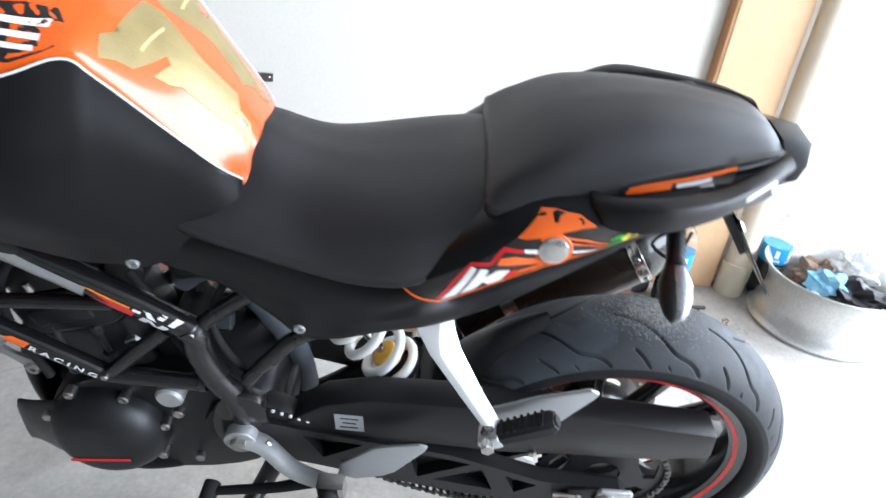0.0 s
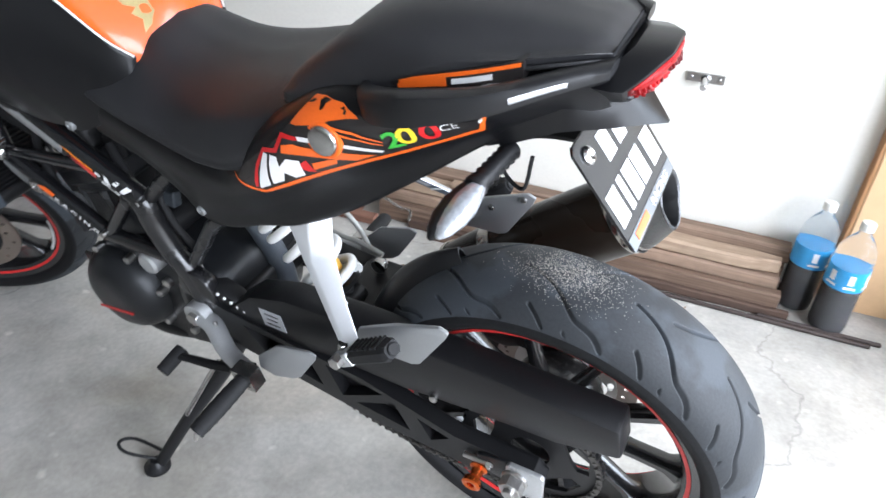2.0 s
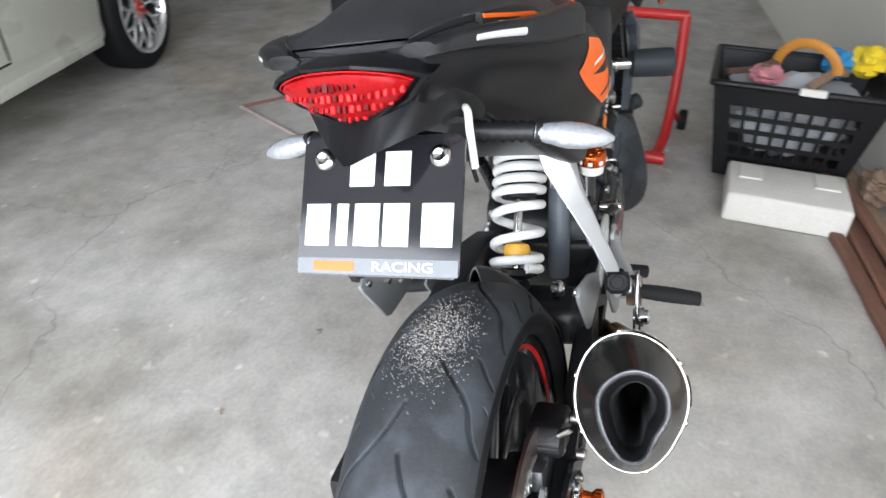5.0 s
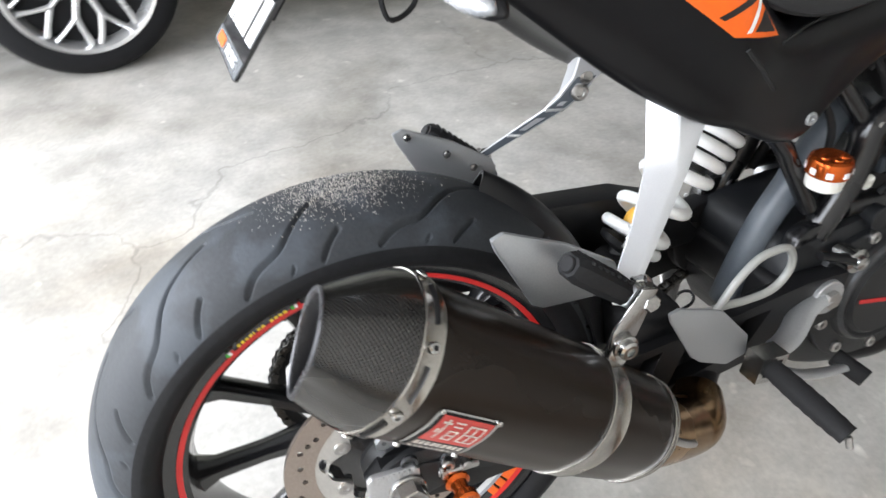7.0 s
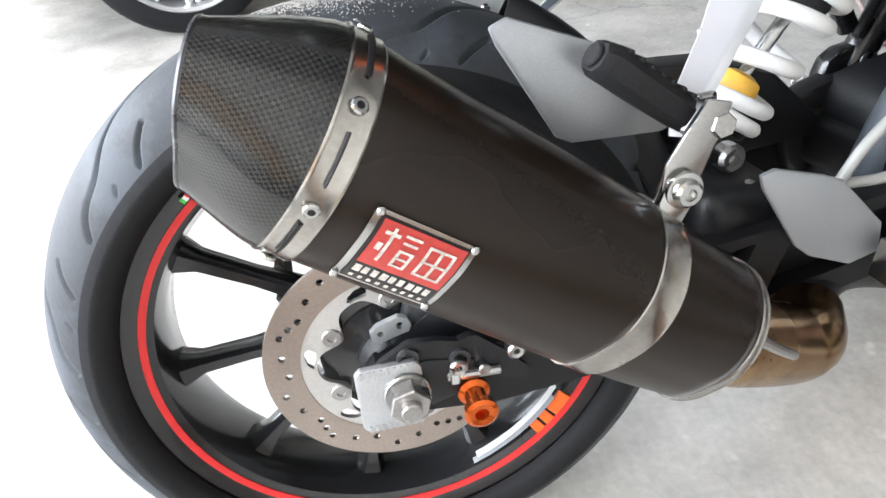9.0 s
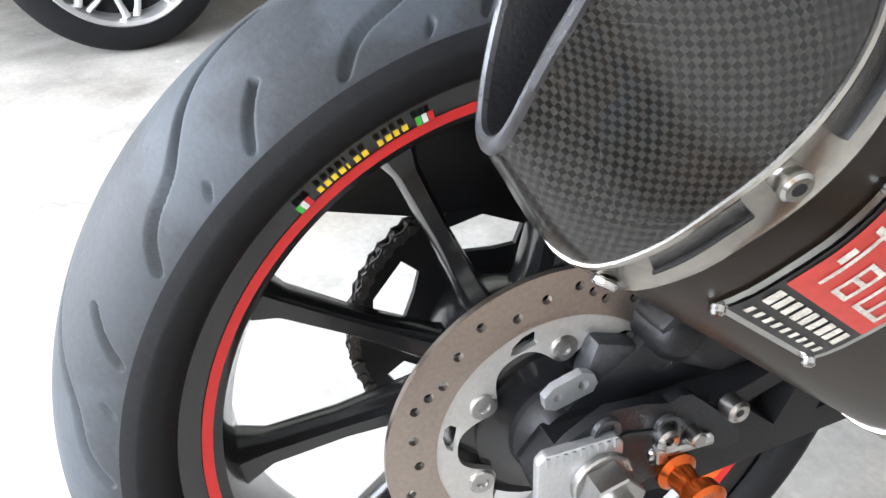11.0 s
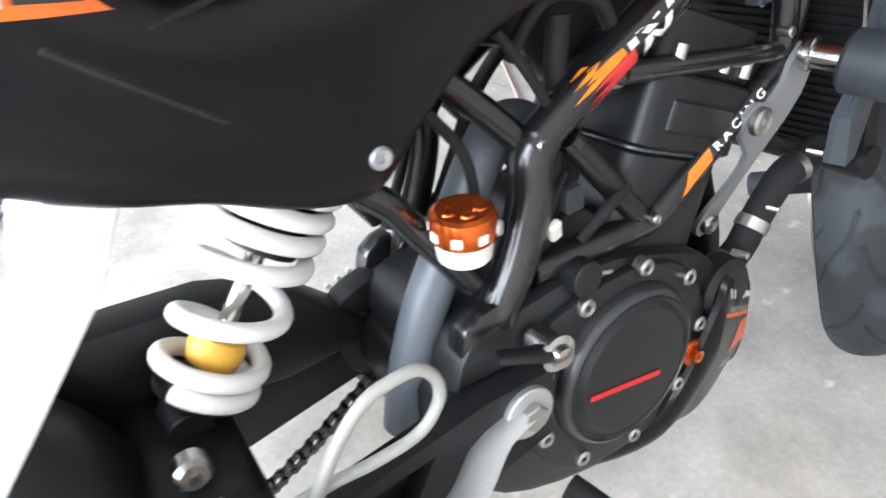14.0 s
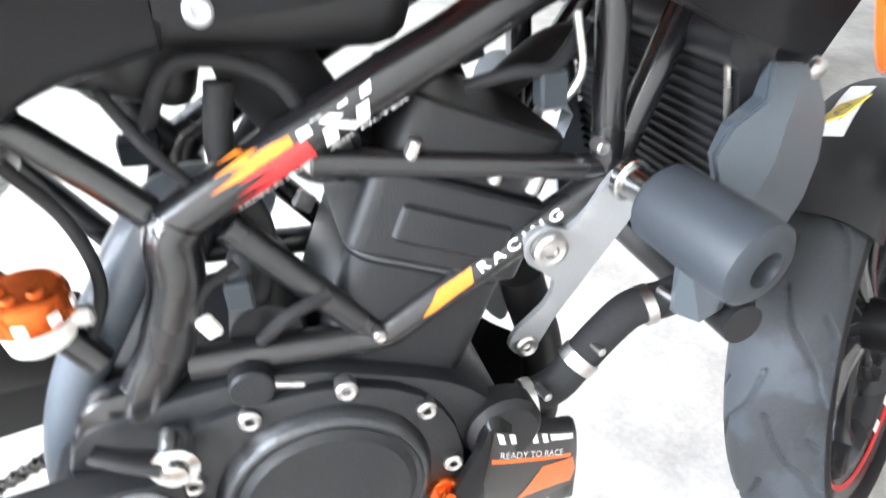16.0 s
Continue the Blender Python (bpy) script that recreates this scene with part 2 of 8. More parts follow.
def carbon(name, c1, c2, size, rough=0.25, coat=0.8):
    """A twill weave of two darks."""
    m = mat(name, c1, rough, coat=coat, bump=0.0)
    nt, nd = m.node_tree, m.node_tree.nodes
    tc = nd.new("ShaderNodeTexCoord")
    ch = nd.new("ShaderNodeTexChecker")
    ch.inputs["Scale"].default_value = size
    ch.inputs["Color1"].default_value, ch.inputs["Color2"].default_value = (*c1, 1), (*c2, 1)
    nt.links.new(tc.outputs["UV"], ch.inputs["Vector"])
    nt.links.new(ch.outputs["Color"], nd["Principled BSDF"].inputs["Base Color"])
    return m


BANDS = mat("warm steel band", (0.42, 0.40, 0.37), 0.22, 1.0, grain=300, bump=0.006, vary=0.2, spots=30)
BADGEW = mat("worn badge print", (0.50, 0.47, 0.42), 0.45, grain=700, bump=0.0, vary=0.5, spots=160)
LIPMAT = mat("dark polished rim", (0.075, 0.075, 0.08), 0.28, 0.6, grain=200, bump=0.006, vary=0.25, spots=40)
CARBON = carbon("carbon weave", (0.0025, 0.0025, 0.0023), (0.023, 0.022, 0.020), 1.0, rough=0.26, coat=0.25)
MATTDARK = mat("matt near-black", (0.012, 0.012, 0.012), 0.9, grain=200, bump=0.03, vary=0.3)
SLEEVE = mat("dark tinted sleeve", (0.0135, 0.0092, 0.0064), 0.28, grain=700, bump=0.004, coat=0.06, spec=0.22, vary=0.2)
SLV = mat("silver tape", (0.42, 0.43, 0.44), 0.3, 0.6, grain=200, bump=0.005, vary=0.12)
HOSE = mat("milky hose", (0.33, 0.33, 0.31), 0.3, grain=200, bump=0.0, vary=0.1, coat=0.3)
GLASSR3 = mat("shaded red lens", (0.085, 0.001, 0.002), 0.35, grain=200, bump=0.0, vary=0.2, spec=0.15)
GLASSR2 = mat("lit red lens", (0.50, 0.010, 0.012), 0.4, grain=200, bump=0.0, vary=0.2, spec=0.2)


def ribbed(m, scale):
    """Adds fine slanting ribs to a vinyl."""
    nt, nd = m.node_tree, m.node_tree.nodes
    tc = nd.new("ShaderNodeTexCoord")
    mp = nd.new("ShaderNodeMapping")
    mp.inputs["Rotation"].default_value = (0.3, 0.6, 0.8)
    wv = nd.new("ShaderNodeTexWave")
    wv.inputs["Scale"].default_value, wv.inputs["Distortion"].default_value = scale, 0.4
    b = nd.new("ShaderNodeBump")
    b.inputs["Strength"].default_value, b.inputs["Distance"].default_value = 0.16, 0.0005
    nt.links.new(tc.outputs["Object"], mp.inputs["Vector"])
    nt.links.new(mp.outputs[0], wv.inputs["Vector"])
    nt.links.new(wv.outputs["Fac"], b.inputs["Height"])
    bs = nd["Principled BSDF"]
    nt.links.new(bs.inputs["Normal"].links[0].from_socket, b.inputs["Normal"])
    nt.links.new(b.outputs[0], bs.inputs["Normal"])


ribbed(VINYL, 230.0)
HEEL = mat("grey brushed plate", (0.34, 0.35, 0.36), 0.42, 0.6, grain=700, bump=0.008, vary=0.1)
ENGINE2 = mat("grey engine metal", (0.06, 0.062, 0.066), 0.3, 0.5, grain=300, bump=0.02, vary=0.3)
FLAME1 = mat("orange-yellow print", (0.75, 0.21, 0.008), 0.35, grain=300, bump=0.0, vary=0.25, spots=60)
FLAME2 = mat("red print", (0.60, 0.03, 0.03), 0.35, grain=300, bump=0.0, vary=0.2, spots=60)
STRIPG = mat("grey plate strip", (0.13, 0.14, 0.15), 0.25, grain=200, bump=0.0, vary=0.08)

# ---- setting ----
def concrete():
    m = mat("stained concrete", (0.475, 0.46, 0.43), 0.75, grain=90, bump=0.05, vary=0.16, spots=1.3)
    nt, nd = m.node_tree, m.node_tree.nodes
    bs = nd["Principled BSDF"]
    tc = nd.new("ShaderNodeTexCoord")
    base = bs.inputs["Base Color"].links[0].from_socket
    st = nd.new("ShaderNodeTexNoise")
    st.inputs["Scale"].default_value, st.inputs["Detail"].default_value, st.inputs["Distortion"].default_value = 2.1, 6, 0.6
    nt.links.new(tc.outputs["Object"], st.inputs["Vector"])
    rp = nd.new("ShaderNodeValToRGB")
    rp.color_ramp.elements[0].position, rp.color_ramp.elements[0].color = 0.32, (0.64, 0.62, 0.58, 1)
    rp.color_ramp.elements[1].position, rp.color_ramp.elements[1].color = 0.56, (1, 1, 1, 1)
    nt.links.new(st.outputs["Fac"], rp.inputs["Fac"])
    mx = nd.new("ShaderNodeMix")
    mx.data_type, mx.blend_type = "RGBA", "MULTIPLY"
    mx.inputs["Factor"].default_value = 0.8
    nt.links.new(base, mx.inputs["A"])
    nt.links.new(rp.outputs["Color"], mx.inputs["B"])
    vo = nd.new("ShaderNodeTexVoronoi")
    vo.feature, vo.inputs["Scale"].default_value = "DISTANCE_TO_EDGE", 0.62
    wob = nd.new("ShaderNodeTexNoise")
    wob.inputs["Scale"].default_value, wob.inputs["Detail"].default_value = 3.0, 6
    nt.links.new(tc.outputs["Object"], wob.inputs["Vector"])
    mixv = nd.new("ShaderNodeMix")
    mixv.data_type = "VECTOR"
    mixv.inputs["Factor"].default_value = 0.35
    nt.links.new(tc.outputs["Object"], mixv.inputs["A"])
    nt.links.new(wob.outputs["Color"], mixv.inputs["B"])
    nt.links.new(mixv.outputs["Result"], vo.inputs["Vector"])
    cr = nd.new("ShaderNodeMapRange")
    cr.inputs["From Min"].default_value, cr.inputs["From Max"].default_value = 0.0, 0.0022
    cr.inputs["To Min"].default_value, cr.inputs["To Max"].default_value = 0.72, 1.0
    nt.links.new(vo.outputs["Distance"], cr.inputs["Value"])
    sp = nd.new("ShaderNodeTexNoise")
    sp.inputs["Scale"].default_value, sp.inputs["Detail"].default_value = 17, 2
    nt.links.new(tc.outputs["Object"], sp.inputs["Vector"])
    sr = nd.new("ShaderNodeMapRange")
    sr.inputs["From Min"].default_value, sr.inputs["From Max"].default_value = 0.68, 0.76
    sr.inputs["To Min"].default_value, sr.inputs["To Max"].default_value = 1.0, 1.45
    nt.links.new(sp.outputs["Fac"], sr.inputs["Value"])
    k = nd.new("ShaderNodeMath")
    k.operation = "MULTIPLY"
    nt.links.new(cr.outputs[0], k.inputs[0])
    nt.links.new(sr.outputs[0], k.inputs[1])
    sc = nd.new("ShaderNodeVectorMath")
    sc.operation = "SCALE"
    nt.links.new(mx.outputs["Result"], sc.inputs[0])
    nt.links.new(k.outputs[0], sc.inputs["Scale"])
    # rust-brown water stains and pale worn clouds
    big = nd.new("ShaderNodeTexNoise")
    big.inputs["Scale"].default_value, big.inputs["Detail"].default_value, big.inputs["Distortion"].default_value = 1.15, 5, 0.9
    nt.links.new(tc.outputs["Object"], big.inputs["Vector"])
    br = nd.new("ShaderNodeMapRange")
    br.inputs["From Min"].default_value, br.inputs["From Max"].default_value = 0.56, 0.72
    br.inputs["To Max"].default_value = 0.55
    nt.links.new(big.outputs["Fac"], br.inputs["Value"])
    tint = nd.new("ShaderNodeMix")
    tint.data_type, tint.blend_type = "RGBA", "MULTIPLY"
    tint.inputs["B"].default_value = (0.86, 0.74, 0.60, 1)
    nt.links.new(br.outputs[0], tint.inputs["Factor"])
    nt.links.new(sc.outputs[0], tint.inputs["A"])
    cl = nd.new("ShaderNodeTexNoise")
    cl.inputs["Scale"].default_value, cl.inputs["Detail"].default_value, cl.inputs["Roughness"].default_value = 6.5, 9, 0.68
    nt.links.new(tc.outputs["Object"], cl.inputs["Vector"])
    cm = nd.new("ShaderNodeMapRange")
    cm.inputs["From Min"].default_value, cm.inputs["From Max"].default_value = 0.36, 0.64
    cm.inputs["To Min"].default_value, cm.inputs["To Max"].default_value = 0.80, 1.14
    nt.links.new(cl.outputs["Fac"], cm.inputs["Value"])
    fin = nd.new("ShaderNodeVectorMath")
    fin.operation = "SCALE"
    nt.links.new(tint.outputs["Result"], fin.inputs[0])
    nt.links.new(cm.outputs[0], fin.inputs["Scale"])
    nt.links.new(fin.outputs[0], bs.inputs["Base Color"])
    return m


CONCRETE = concrete()
PLASTER = mat("cream plaster", (0.77, 0.745, 0.68), 0.8, grain=120, bump=0.03, vary=0.05, spots=1.2)
CEILING = mat("grey ceiling paint", (0.30, 0.30, 0.30), 0.8, grain=60, bump=0.02, vary=0.04)
GREYW = mat("grey plaster", (0.42, 0.42, 0.41), 0.8, grain=120, bump=0.03, vary=0.06, spots=1.2)
TAN = mat("tan post paint", (0.62, 0.40, 0.22), 0.6, grain=50, bump=0.03, vary=0.08)
TANSHADE = mat("shaded tan post side", (0.42, 0.21, 0.09), 0.6, grain=50, bump=0.03, vary=0.1)
PVC = mat("cream pipe", (0.70, 0.63, 0.50), 0.45, grain=40, bump=0.01, vary=0.06)


def wood(name, c, c2):
    m = mat(name, c, 0.8, grain=30, bump=0.05, vary=0.2, spots=6)
    nt, nd = m.node_tree, m.node_tree.nodes
    bs = nd["Principled BSDF"]
    base = bs.inputs["Base Color"].links[0].from_socket
    tc = nd.new("ShaderNodeTexCoord")
    mp = nd.new("ShaderNodeMapping")
    mp.inputs["Scale"].default_value = (2, 60, 60)
    ns = nd.new("ShaderNodeTexNoise")
    ns.inputs["Scale"].default_value, ns.inputs["Detail"].default_value = 2.0, 8
    nt.links.new(tc.outputs["Object"], mp.inputs["Vector"])
    nt.links.new(mp.outputs[0], ns.inputs["Vector"])
    oi = nd.new("ShaderNodeObjectInfo")
    ad = nd.new("ShaderNodeMath")
    ad.operation = "MULTIPLY_ADD"
    ad.inputs[1].default_value = 0.5
    nt.links.new(oi.outputs["Random"], ad.inputs[0])
    nt.links.new(ns.outputs["Fac"], ad.inputs[2])
    rp = nd.new("ShaderNodeMapRange")
    rp.inputs["From Min"].default_value, rp.inputs["From Max"].default_value = 0.4, 1.1
    nt.links.new(ad.outputs[0], rp.inputs["Value"])
    mx = nd.new("ShaderNodeMix")
    mx.data_type = "RGBA"
    nt.links.new(rp.outputs[0], mx.inputs["Factor"])
    nt.links.new(base, mx.inputs["A"])
    mx.inputs["B"].default_value = (*c2, 1)
    nt.links.new(mx.outputs["Result"], bs.inputs["Base Color"])
    return m



bm = B()
bmesh.ops.create_grid(bm, x_segments=1, y_segments=1, size=1)
for v in bm.verts:
    v.co = Vector((v.co.x * 60, v.co.y * 60, 0))
tagged(part("floor", bm, CONCRETE), "stained grey concrete garage floor with fine cracks", "floor", kind="structure")


def wall(name, lo, hi, label, material=PLASTER):
    bm = box(B(), (0, 0, 0), [h - l for l, h in zip(lo, hi)], bev=0.004)
    return tagged(part(name, bm, material, at=[(a + b) / 2 for a, b in zip(lo, hi)]), label, "wall", kind="structure")


# the wall beside the bike runs a little askew to it
SKEW = math.atan(0.075)
WALL0 = Vector((-0.82, 0.965, 0))


def by_wall(u, v, z):
    """A place along the wall at x = u, v metres in front of it."""
    return Vector((u, WALL0.y + 0.075 * (u - WALL0.x) - v, z))


def turned(u, v, z, rx=0, ry=0, rz=0):
    p = by_wall(u, v, z)
    return pose(p.x, p.y, p.z, rx, ry, rz + math.degrees(SKEW))


w = wall("wall_north", (-3.9, 0.0, -0.05), (2.15, 0.12, 2.7), "cream painted plaster garage wall")
w.matrix_world = turned(-0.82, 0, 0) @ Matrix.Translation(w.location)
# two unseen walls, added to close the garage; their grey keeps bounced light low
wall("wall_west", (-4.72, -4.6, -0.05), (-4.6, 1.3, 2.7), "unseen grey back wall that closes the garage and cuts bounce", GREYW)
wall("wall_south", (-4.6, -4.72, -0.05), (2.6, -4.6, 2.7), "unseen grey side wall that closes the garage and cuts bounce", GREYW)
tagged(part("ceiling", box(B(), (0, 0, 0), (7.3, 6.1, 0.1), bev=0), CEILING, at=(-1.05, -1.7, 2.75)), "plain grey garage ceiling", "ceiling", kind="structure")

# the tan post beside the wall; its return's shade is painted as a browner colour
post = tagged(part("post", box(B(), (0, 0, 0), (0.205, 0.10, 2.7), bev=0.003), TAN), "tan painted square post against the wall", "post", kind="structure")
post.matrix_world = turned(0.545, -0.006, 1.35)
part("post_shaded_side", box(B(), (-0.106, 0.0, 0), (0.010, 0.094, 2.69), bev=0.002), TANSHADE, post)

pipe = thing("drain_pipe", "cream painted drain pipe standing beside the post", "pipe", turned(0.705, 0.055, 0))
part("pipe_run", rod(B(), (0, 0, 0.10), (0, 0, 2.69), 0.040, 24), PVC, pipe)
part("pipe_socket", rod(B(), (0, 0, 0.0), (0, 0, 0.115), 0.047, 24), PVC, pipe)


def wall_bracket(x, z, knob):
    t = thing("wall_bracket", "small bare metal bracket screwed to the wall", "bracket", turned(x, 0.003, z), "wall brackets")
    part("base_plate", prism(B(), [(-0.045, -0.011), (0.045, -0.011), (0.045, 0.011), (-0.045, 0.011)], -0.004, 0.002, 0.001, holes=[circle(-0.034, 0, 0.0035, 10), circle(0.034, 0, 0.0035, 10)]), STEEL, t)
    part("socket", lathe(B(), [(0.0, 0.013), (-0.012, 0.012), (-0.014, 0.009), (-0.008, 0.007)], 20), CHROME, t)
    for sx in (-0.034, 0.034):
        part("screw", lathe(B(), [(0.0, 0.005), (-0.006, 0.005), (-0.0075, 0.003)], 12, (sx, 0, 0)), STEEL, t)
    if knob:
        part("spigot", rod(B(), (0, -0.01, 0), (0.0, -0.05, -0.012), 0.008, 14), CHROME, t)


wall_bracket(-0.82, 0.560, False)
wall_bracket(0.02, 0.538, True)

# ---- the motorcycle ----
bike = thing("motorcycle", "black and orange naked motorcycle leaning on its side stand", "motorcycle", pose(0, 0, 0, 10.73, 0, 0))


def bp(name, bm, material, label="", smooth=35, parent=None):
    """A part of the bike, built round the rear axle."""
    if parent is None:
        return part(name, bm, material, bike, label, smooth, MID)
    return part(name, bm, material, parent, label, smooth)


def tyre_mesh(R, crown, half, n, rows, pitch, seed, ph0=0.0, groove=True):
    """A road tyre round the y axis, with its grooves sunk into the tread."""
    a = np.linspace(0, 2 * np.pi, n, endpoint=False)
    s = np.linspace(-1, 1, rows)
    top = 1.30
    ang = s * top
    y = half * np.sin(ang) / math.sin(top)
    r = R - crown * ((1 - np.cos(ang)) / (1 - math.cos(top))) ** 1.12
    # sidewalls down to the rim
    e = R - crown
    side_y = np.array([half * 0.995, half * 0.965, half * 0.915, half * 0.855, half * 0.79])
    side_r = np.array([e - 0.004, e - 0.010, e - 0.0145, e - 0.0175, e - 0.019])
    y = np.r_[-side_y[::-1], y, side_y]
    r = np.r_[side_r[::-1], r, side_r]
    A, Y = np.meshgrid(a, y, indexing="ij")
    Rr = np.tile(r, (n, 1))
    if groove:
        deg = np.degrees(A)
        k = half / 0.077
        long_ = [(0.0, 0.0715), (2.0, 0.066), (4.5, 0.0615), (8.5, 0.057), (11.0, 0.049), (13.5, 0.037), (16.5, 0.024), (20.5, 0.012), (25.0, 0.003)]
        short = [(16.0, 0.0715), (18.0, 0.064), (20.5, 0.0555)]
        short2 = [(9.0, 0.0735), (10.5, 0.069)]
        depth = np.zeros_like(A)
        for sign, shift in ((1, ph0), (-1, ph0 + pitch * 0.35)):
            base = (deg - shift) % pitch
            for line, wd in ((long_, 0.0030), (short, 0.0026), (short2, 0.0016)):
                pts = spline(line, 5)
                for off in (-pitch, 0, pitch):
                    px = np.array([(q[0] + off) for q in pts])
                    py = np.array([q[1] * k for q in pts])
                    best = np.full(A.shape, 9.0)
                    for i in range(len(px) - 1):
                        ax, ay = np.radians(px[i]) * R * 0.93, py[i]
                        bx, by = np.radians(px[i + 1]) * R * 0.93, py[i + 1]
                        gx, gy = np.radians(base) * R * 0.93, sign * Y
                        L2 = (bx - ax) ** 2 + (by - ay) ** 2
                        t = np.clip(((gx - ax) * (bx - ax) + (gy - ay) * (by - ay)) / L2, 0, 1)
                        d = np.hypot(gx - ax - t * (bx - ax), (gy - ay - t * (by - ay)) * 1.35)
                        best = np.minimum(best, d)
                    depth = np.maximum(depth, np.clip((wd * 1.1 - best) / (wd * 0.75), 0, 1))
        depth = depth * np.clip((half * 0.952 - np.abs(Y)) / 0.004, 0, 1) * (Rr > e - 0.001)
        Rr = Rr - 0.0055 * depth * depth * (3 - 2 * depth)
    X, Z = Rr * np.cos(A), Rr * np.sin(A)
    m = len(y)
    verts = np.stack([X, Y, Z], -1).reshape(-1, 3)
    i = np.arange(n)[:, None] * m + np.arange(m - 1)[None]
    j = ((np.arange(n) + 1) % n)[:, None] * m + np.arange(m - 1)[None]
    faces = np.stack([i, j, j + 1, i + 1], -1).reshape(-1, 4)
    me = bpy.data.meshes.new("tyre")
    me.from_pydata(verts.tolist(), [], faces.tolist())
    me.polygons.foreach_set("use_smooth", [True] * len(me.polygons))
    return me


def tyre_rubber():
    m = mat("tyre rubber", (0.030, 0.033, 0.037), 0.6, grain=260, bump=0.03, vary=0.2, spots=14, spec=0.3)
    nt, nd = m.node_tree, m.node_tree.nodes
    bs = nd["Principled BSDF"]
    base = bs.inputs["Base Color"].links[0].from_socket
    tc = nd.new("ShaderNodeTexCoord")
    # dusty patches, as the road has left them
    ns = nd.new("ShaderNodeTexNoise")
    ns.inputs["Scale"].default_value, ns.inputs["Detail"].default_value = 11, 7
    nt.links.new(tc.outputs["Object"], ns.inputs["Vector"])
    rp = nd.new("ShaderNodeMapRange")
    rp.inputs["From Min"].default_value, rp.inputs["From Max"].default_value = 0.5, 0.58
    rp.inputs["To Max"].default_value = 0.42
    nt.links.new(ns.outputs["Fac"], rp.inputs["Value"])
    mx = nd.new("ShaderNodeMix")
    mx.data_type = "RGBA"
    nt.links.new(rp.outputs[0], mx.inputs["Factor"])
    nt.links.new(base, mx.inputs["A"])
    mx.inputs["B"].default_value = (0.072, 0.084, 0.100, 1)
    nt.links.new(mx.outputs["Result"], bs.inputs["Base Color"])
    return m


TYRE = tyre_rubber()
SIDEWALL = mat("sidewall rubber", (0.009, 0.009, 0.010), 0.62, grain=200, bump=0.02, vary=0.3, spec=0.2)
RIM = mat("black rim paint", (0.012, 0.012, 0.013), 0.22, grain=300, bump=0.004, coat=0.4, vary=0.2)
STRIPE = mat("red rim tape", (0.62, 0.022, 0.022), 0.35, grain=200, bump=0.0, vary=0.08)


def rim_ring(w, r):
    """(along, radius) of a rim of half width w whose edge has radius r."""
    half = [(w, r), (w - 0.002, r - 0.006), (w - 0.005, r - 0.014), (w - 0.012, r - 0.024), (w - 0.030, r - 0.030)]
    return half + [(-y, q) for y, q in half[::-1]] + [(-w + 0.010, r + 0.003), (w - 0.010, r + 0.003)]


def wheel(name, axle, R, half, rim_w, spokes, ph, grooves, n, rows, label, steer=None):
    w = part(name, lathe(B(), [(-half * 0.2, 0.030), (half * 0.2, 0.030)], 16), RIM, bike, label, at=MID + Vector(axle))
    if steer is not None:
        w.rotation_euler = steer
    me = tyre_mesh(R, R - 0.248, half, n, rows, 27.7, 3, *grooves)
    me.materials.append(TYRE)
    me.materials.append(SIDEWALL)
    sides = [abs(p.center.y) > half * 0.962 or math.hypot(p.center.x, p.center.z) < 0.2455 for p in me.polygons]
    me.polygons.foreach_set("material_index", [int(q) for q in sides])
    t = new("tyre", me)
    t.parent = w
    part("rim", lathe(B(), rim_ring(rim_w, 0.229), 120, closed=True), RIM, w, "gloss black cast rim")
    for s in (-1, 1):
        ring = [(s * (rim_w - 0.0045 + 0.0006), 0.2165), (s * (rim_w - 0.0066 + 0.0006), 0.2105), (s * (rim_w - 0.0072), 0.2105), (s * (rim_w - 0.0051), 0.2165)]
        part("rim_stripe", lathe(B(), ring, 120, closed=True), STRIPE, w, "red tape stripe round the rim edge")
    for k in range(spokes):
        a = ph + 2 * math.pi * k / spokes
        u, v = Vector((math.cos(a), 0, math.sin(a))), Vector((-math.sin(a), 0, math.cos(a)))
        rings = []
        for q, tw, ty in ((0.035, 0.015, 0.026), (0.07, 0.0095, 0.018), (0.13, 0.0072, 0.0135), (0.18, 0.0085, 0.014), (0.203, 0.016, 0.022)):
            rings.append([u * q + v * (tw * cx) + Vector((0, ty * cy, 0)) for cx, cy in ((-0.6, -1), (0.6, -1), (1, -0.6), (1, 0.6), (0.6, 1), (-0.6, 1), (-1, 0.6), (-1, -0.6))])
        part("spoke", solid(rings), RIM, w)
    return w


def solid(rings):
    bm = B()
    skin(bm, rings)
    return bm




def mirror(p):
    return (p[0], -p[1], p[2])


def halves(stations, n=5):
    """Closed rings from rows of (x, [(y, z), ...]) given for one half, from the top's middle to the bottom's middle, smoothed along and across."""
    rows = [[(x, y, z) for y, z in prof] for x, prof in stations]
    across = [spline(r, n) for r in rows]
    m = len(across[0])
    along = [spline([a[i] for a in across], 4) for i in range(m)]
    rings = []
    for k in range(len(along[0])):
        half = [along[i][k] for i in range(m)]
        half = [(q[0], max(q[1], 0.0), q[2]) for q in half]
        other = [mirror(q) for q in half[::-1] if q[1] > 1e-4]
        rings.append([Vector(q) for q in half + other])
    c = min(len(r) for r in rings)
    if any(len(r) != c for r in rings):
        rings = []
        for k in range(len(along[0])):
            half = [along[i][k] for i in range(m)]
            half = [(q[0], max(q[1], 0.0004), q[2]) for q in half]
            rings.append([Vector(q) for q in half + [mirror(q) for q in half[::-1]]])
    return rings


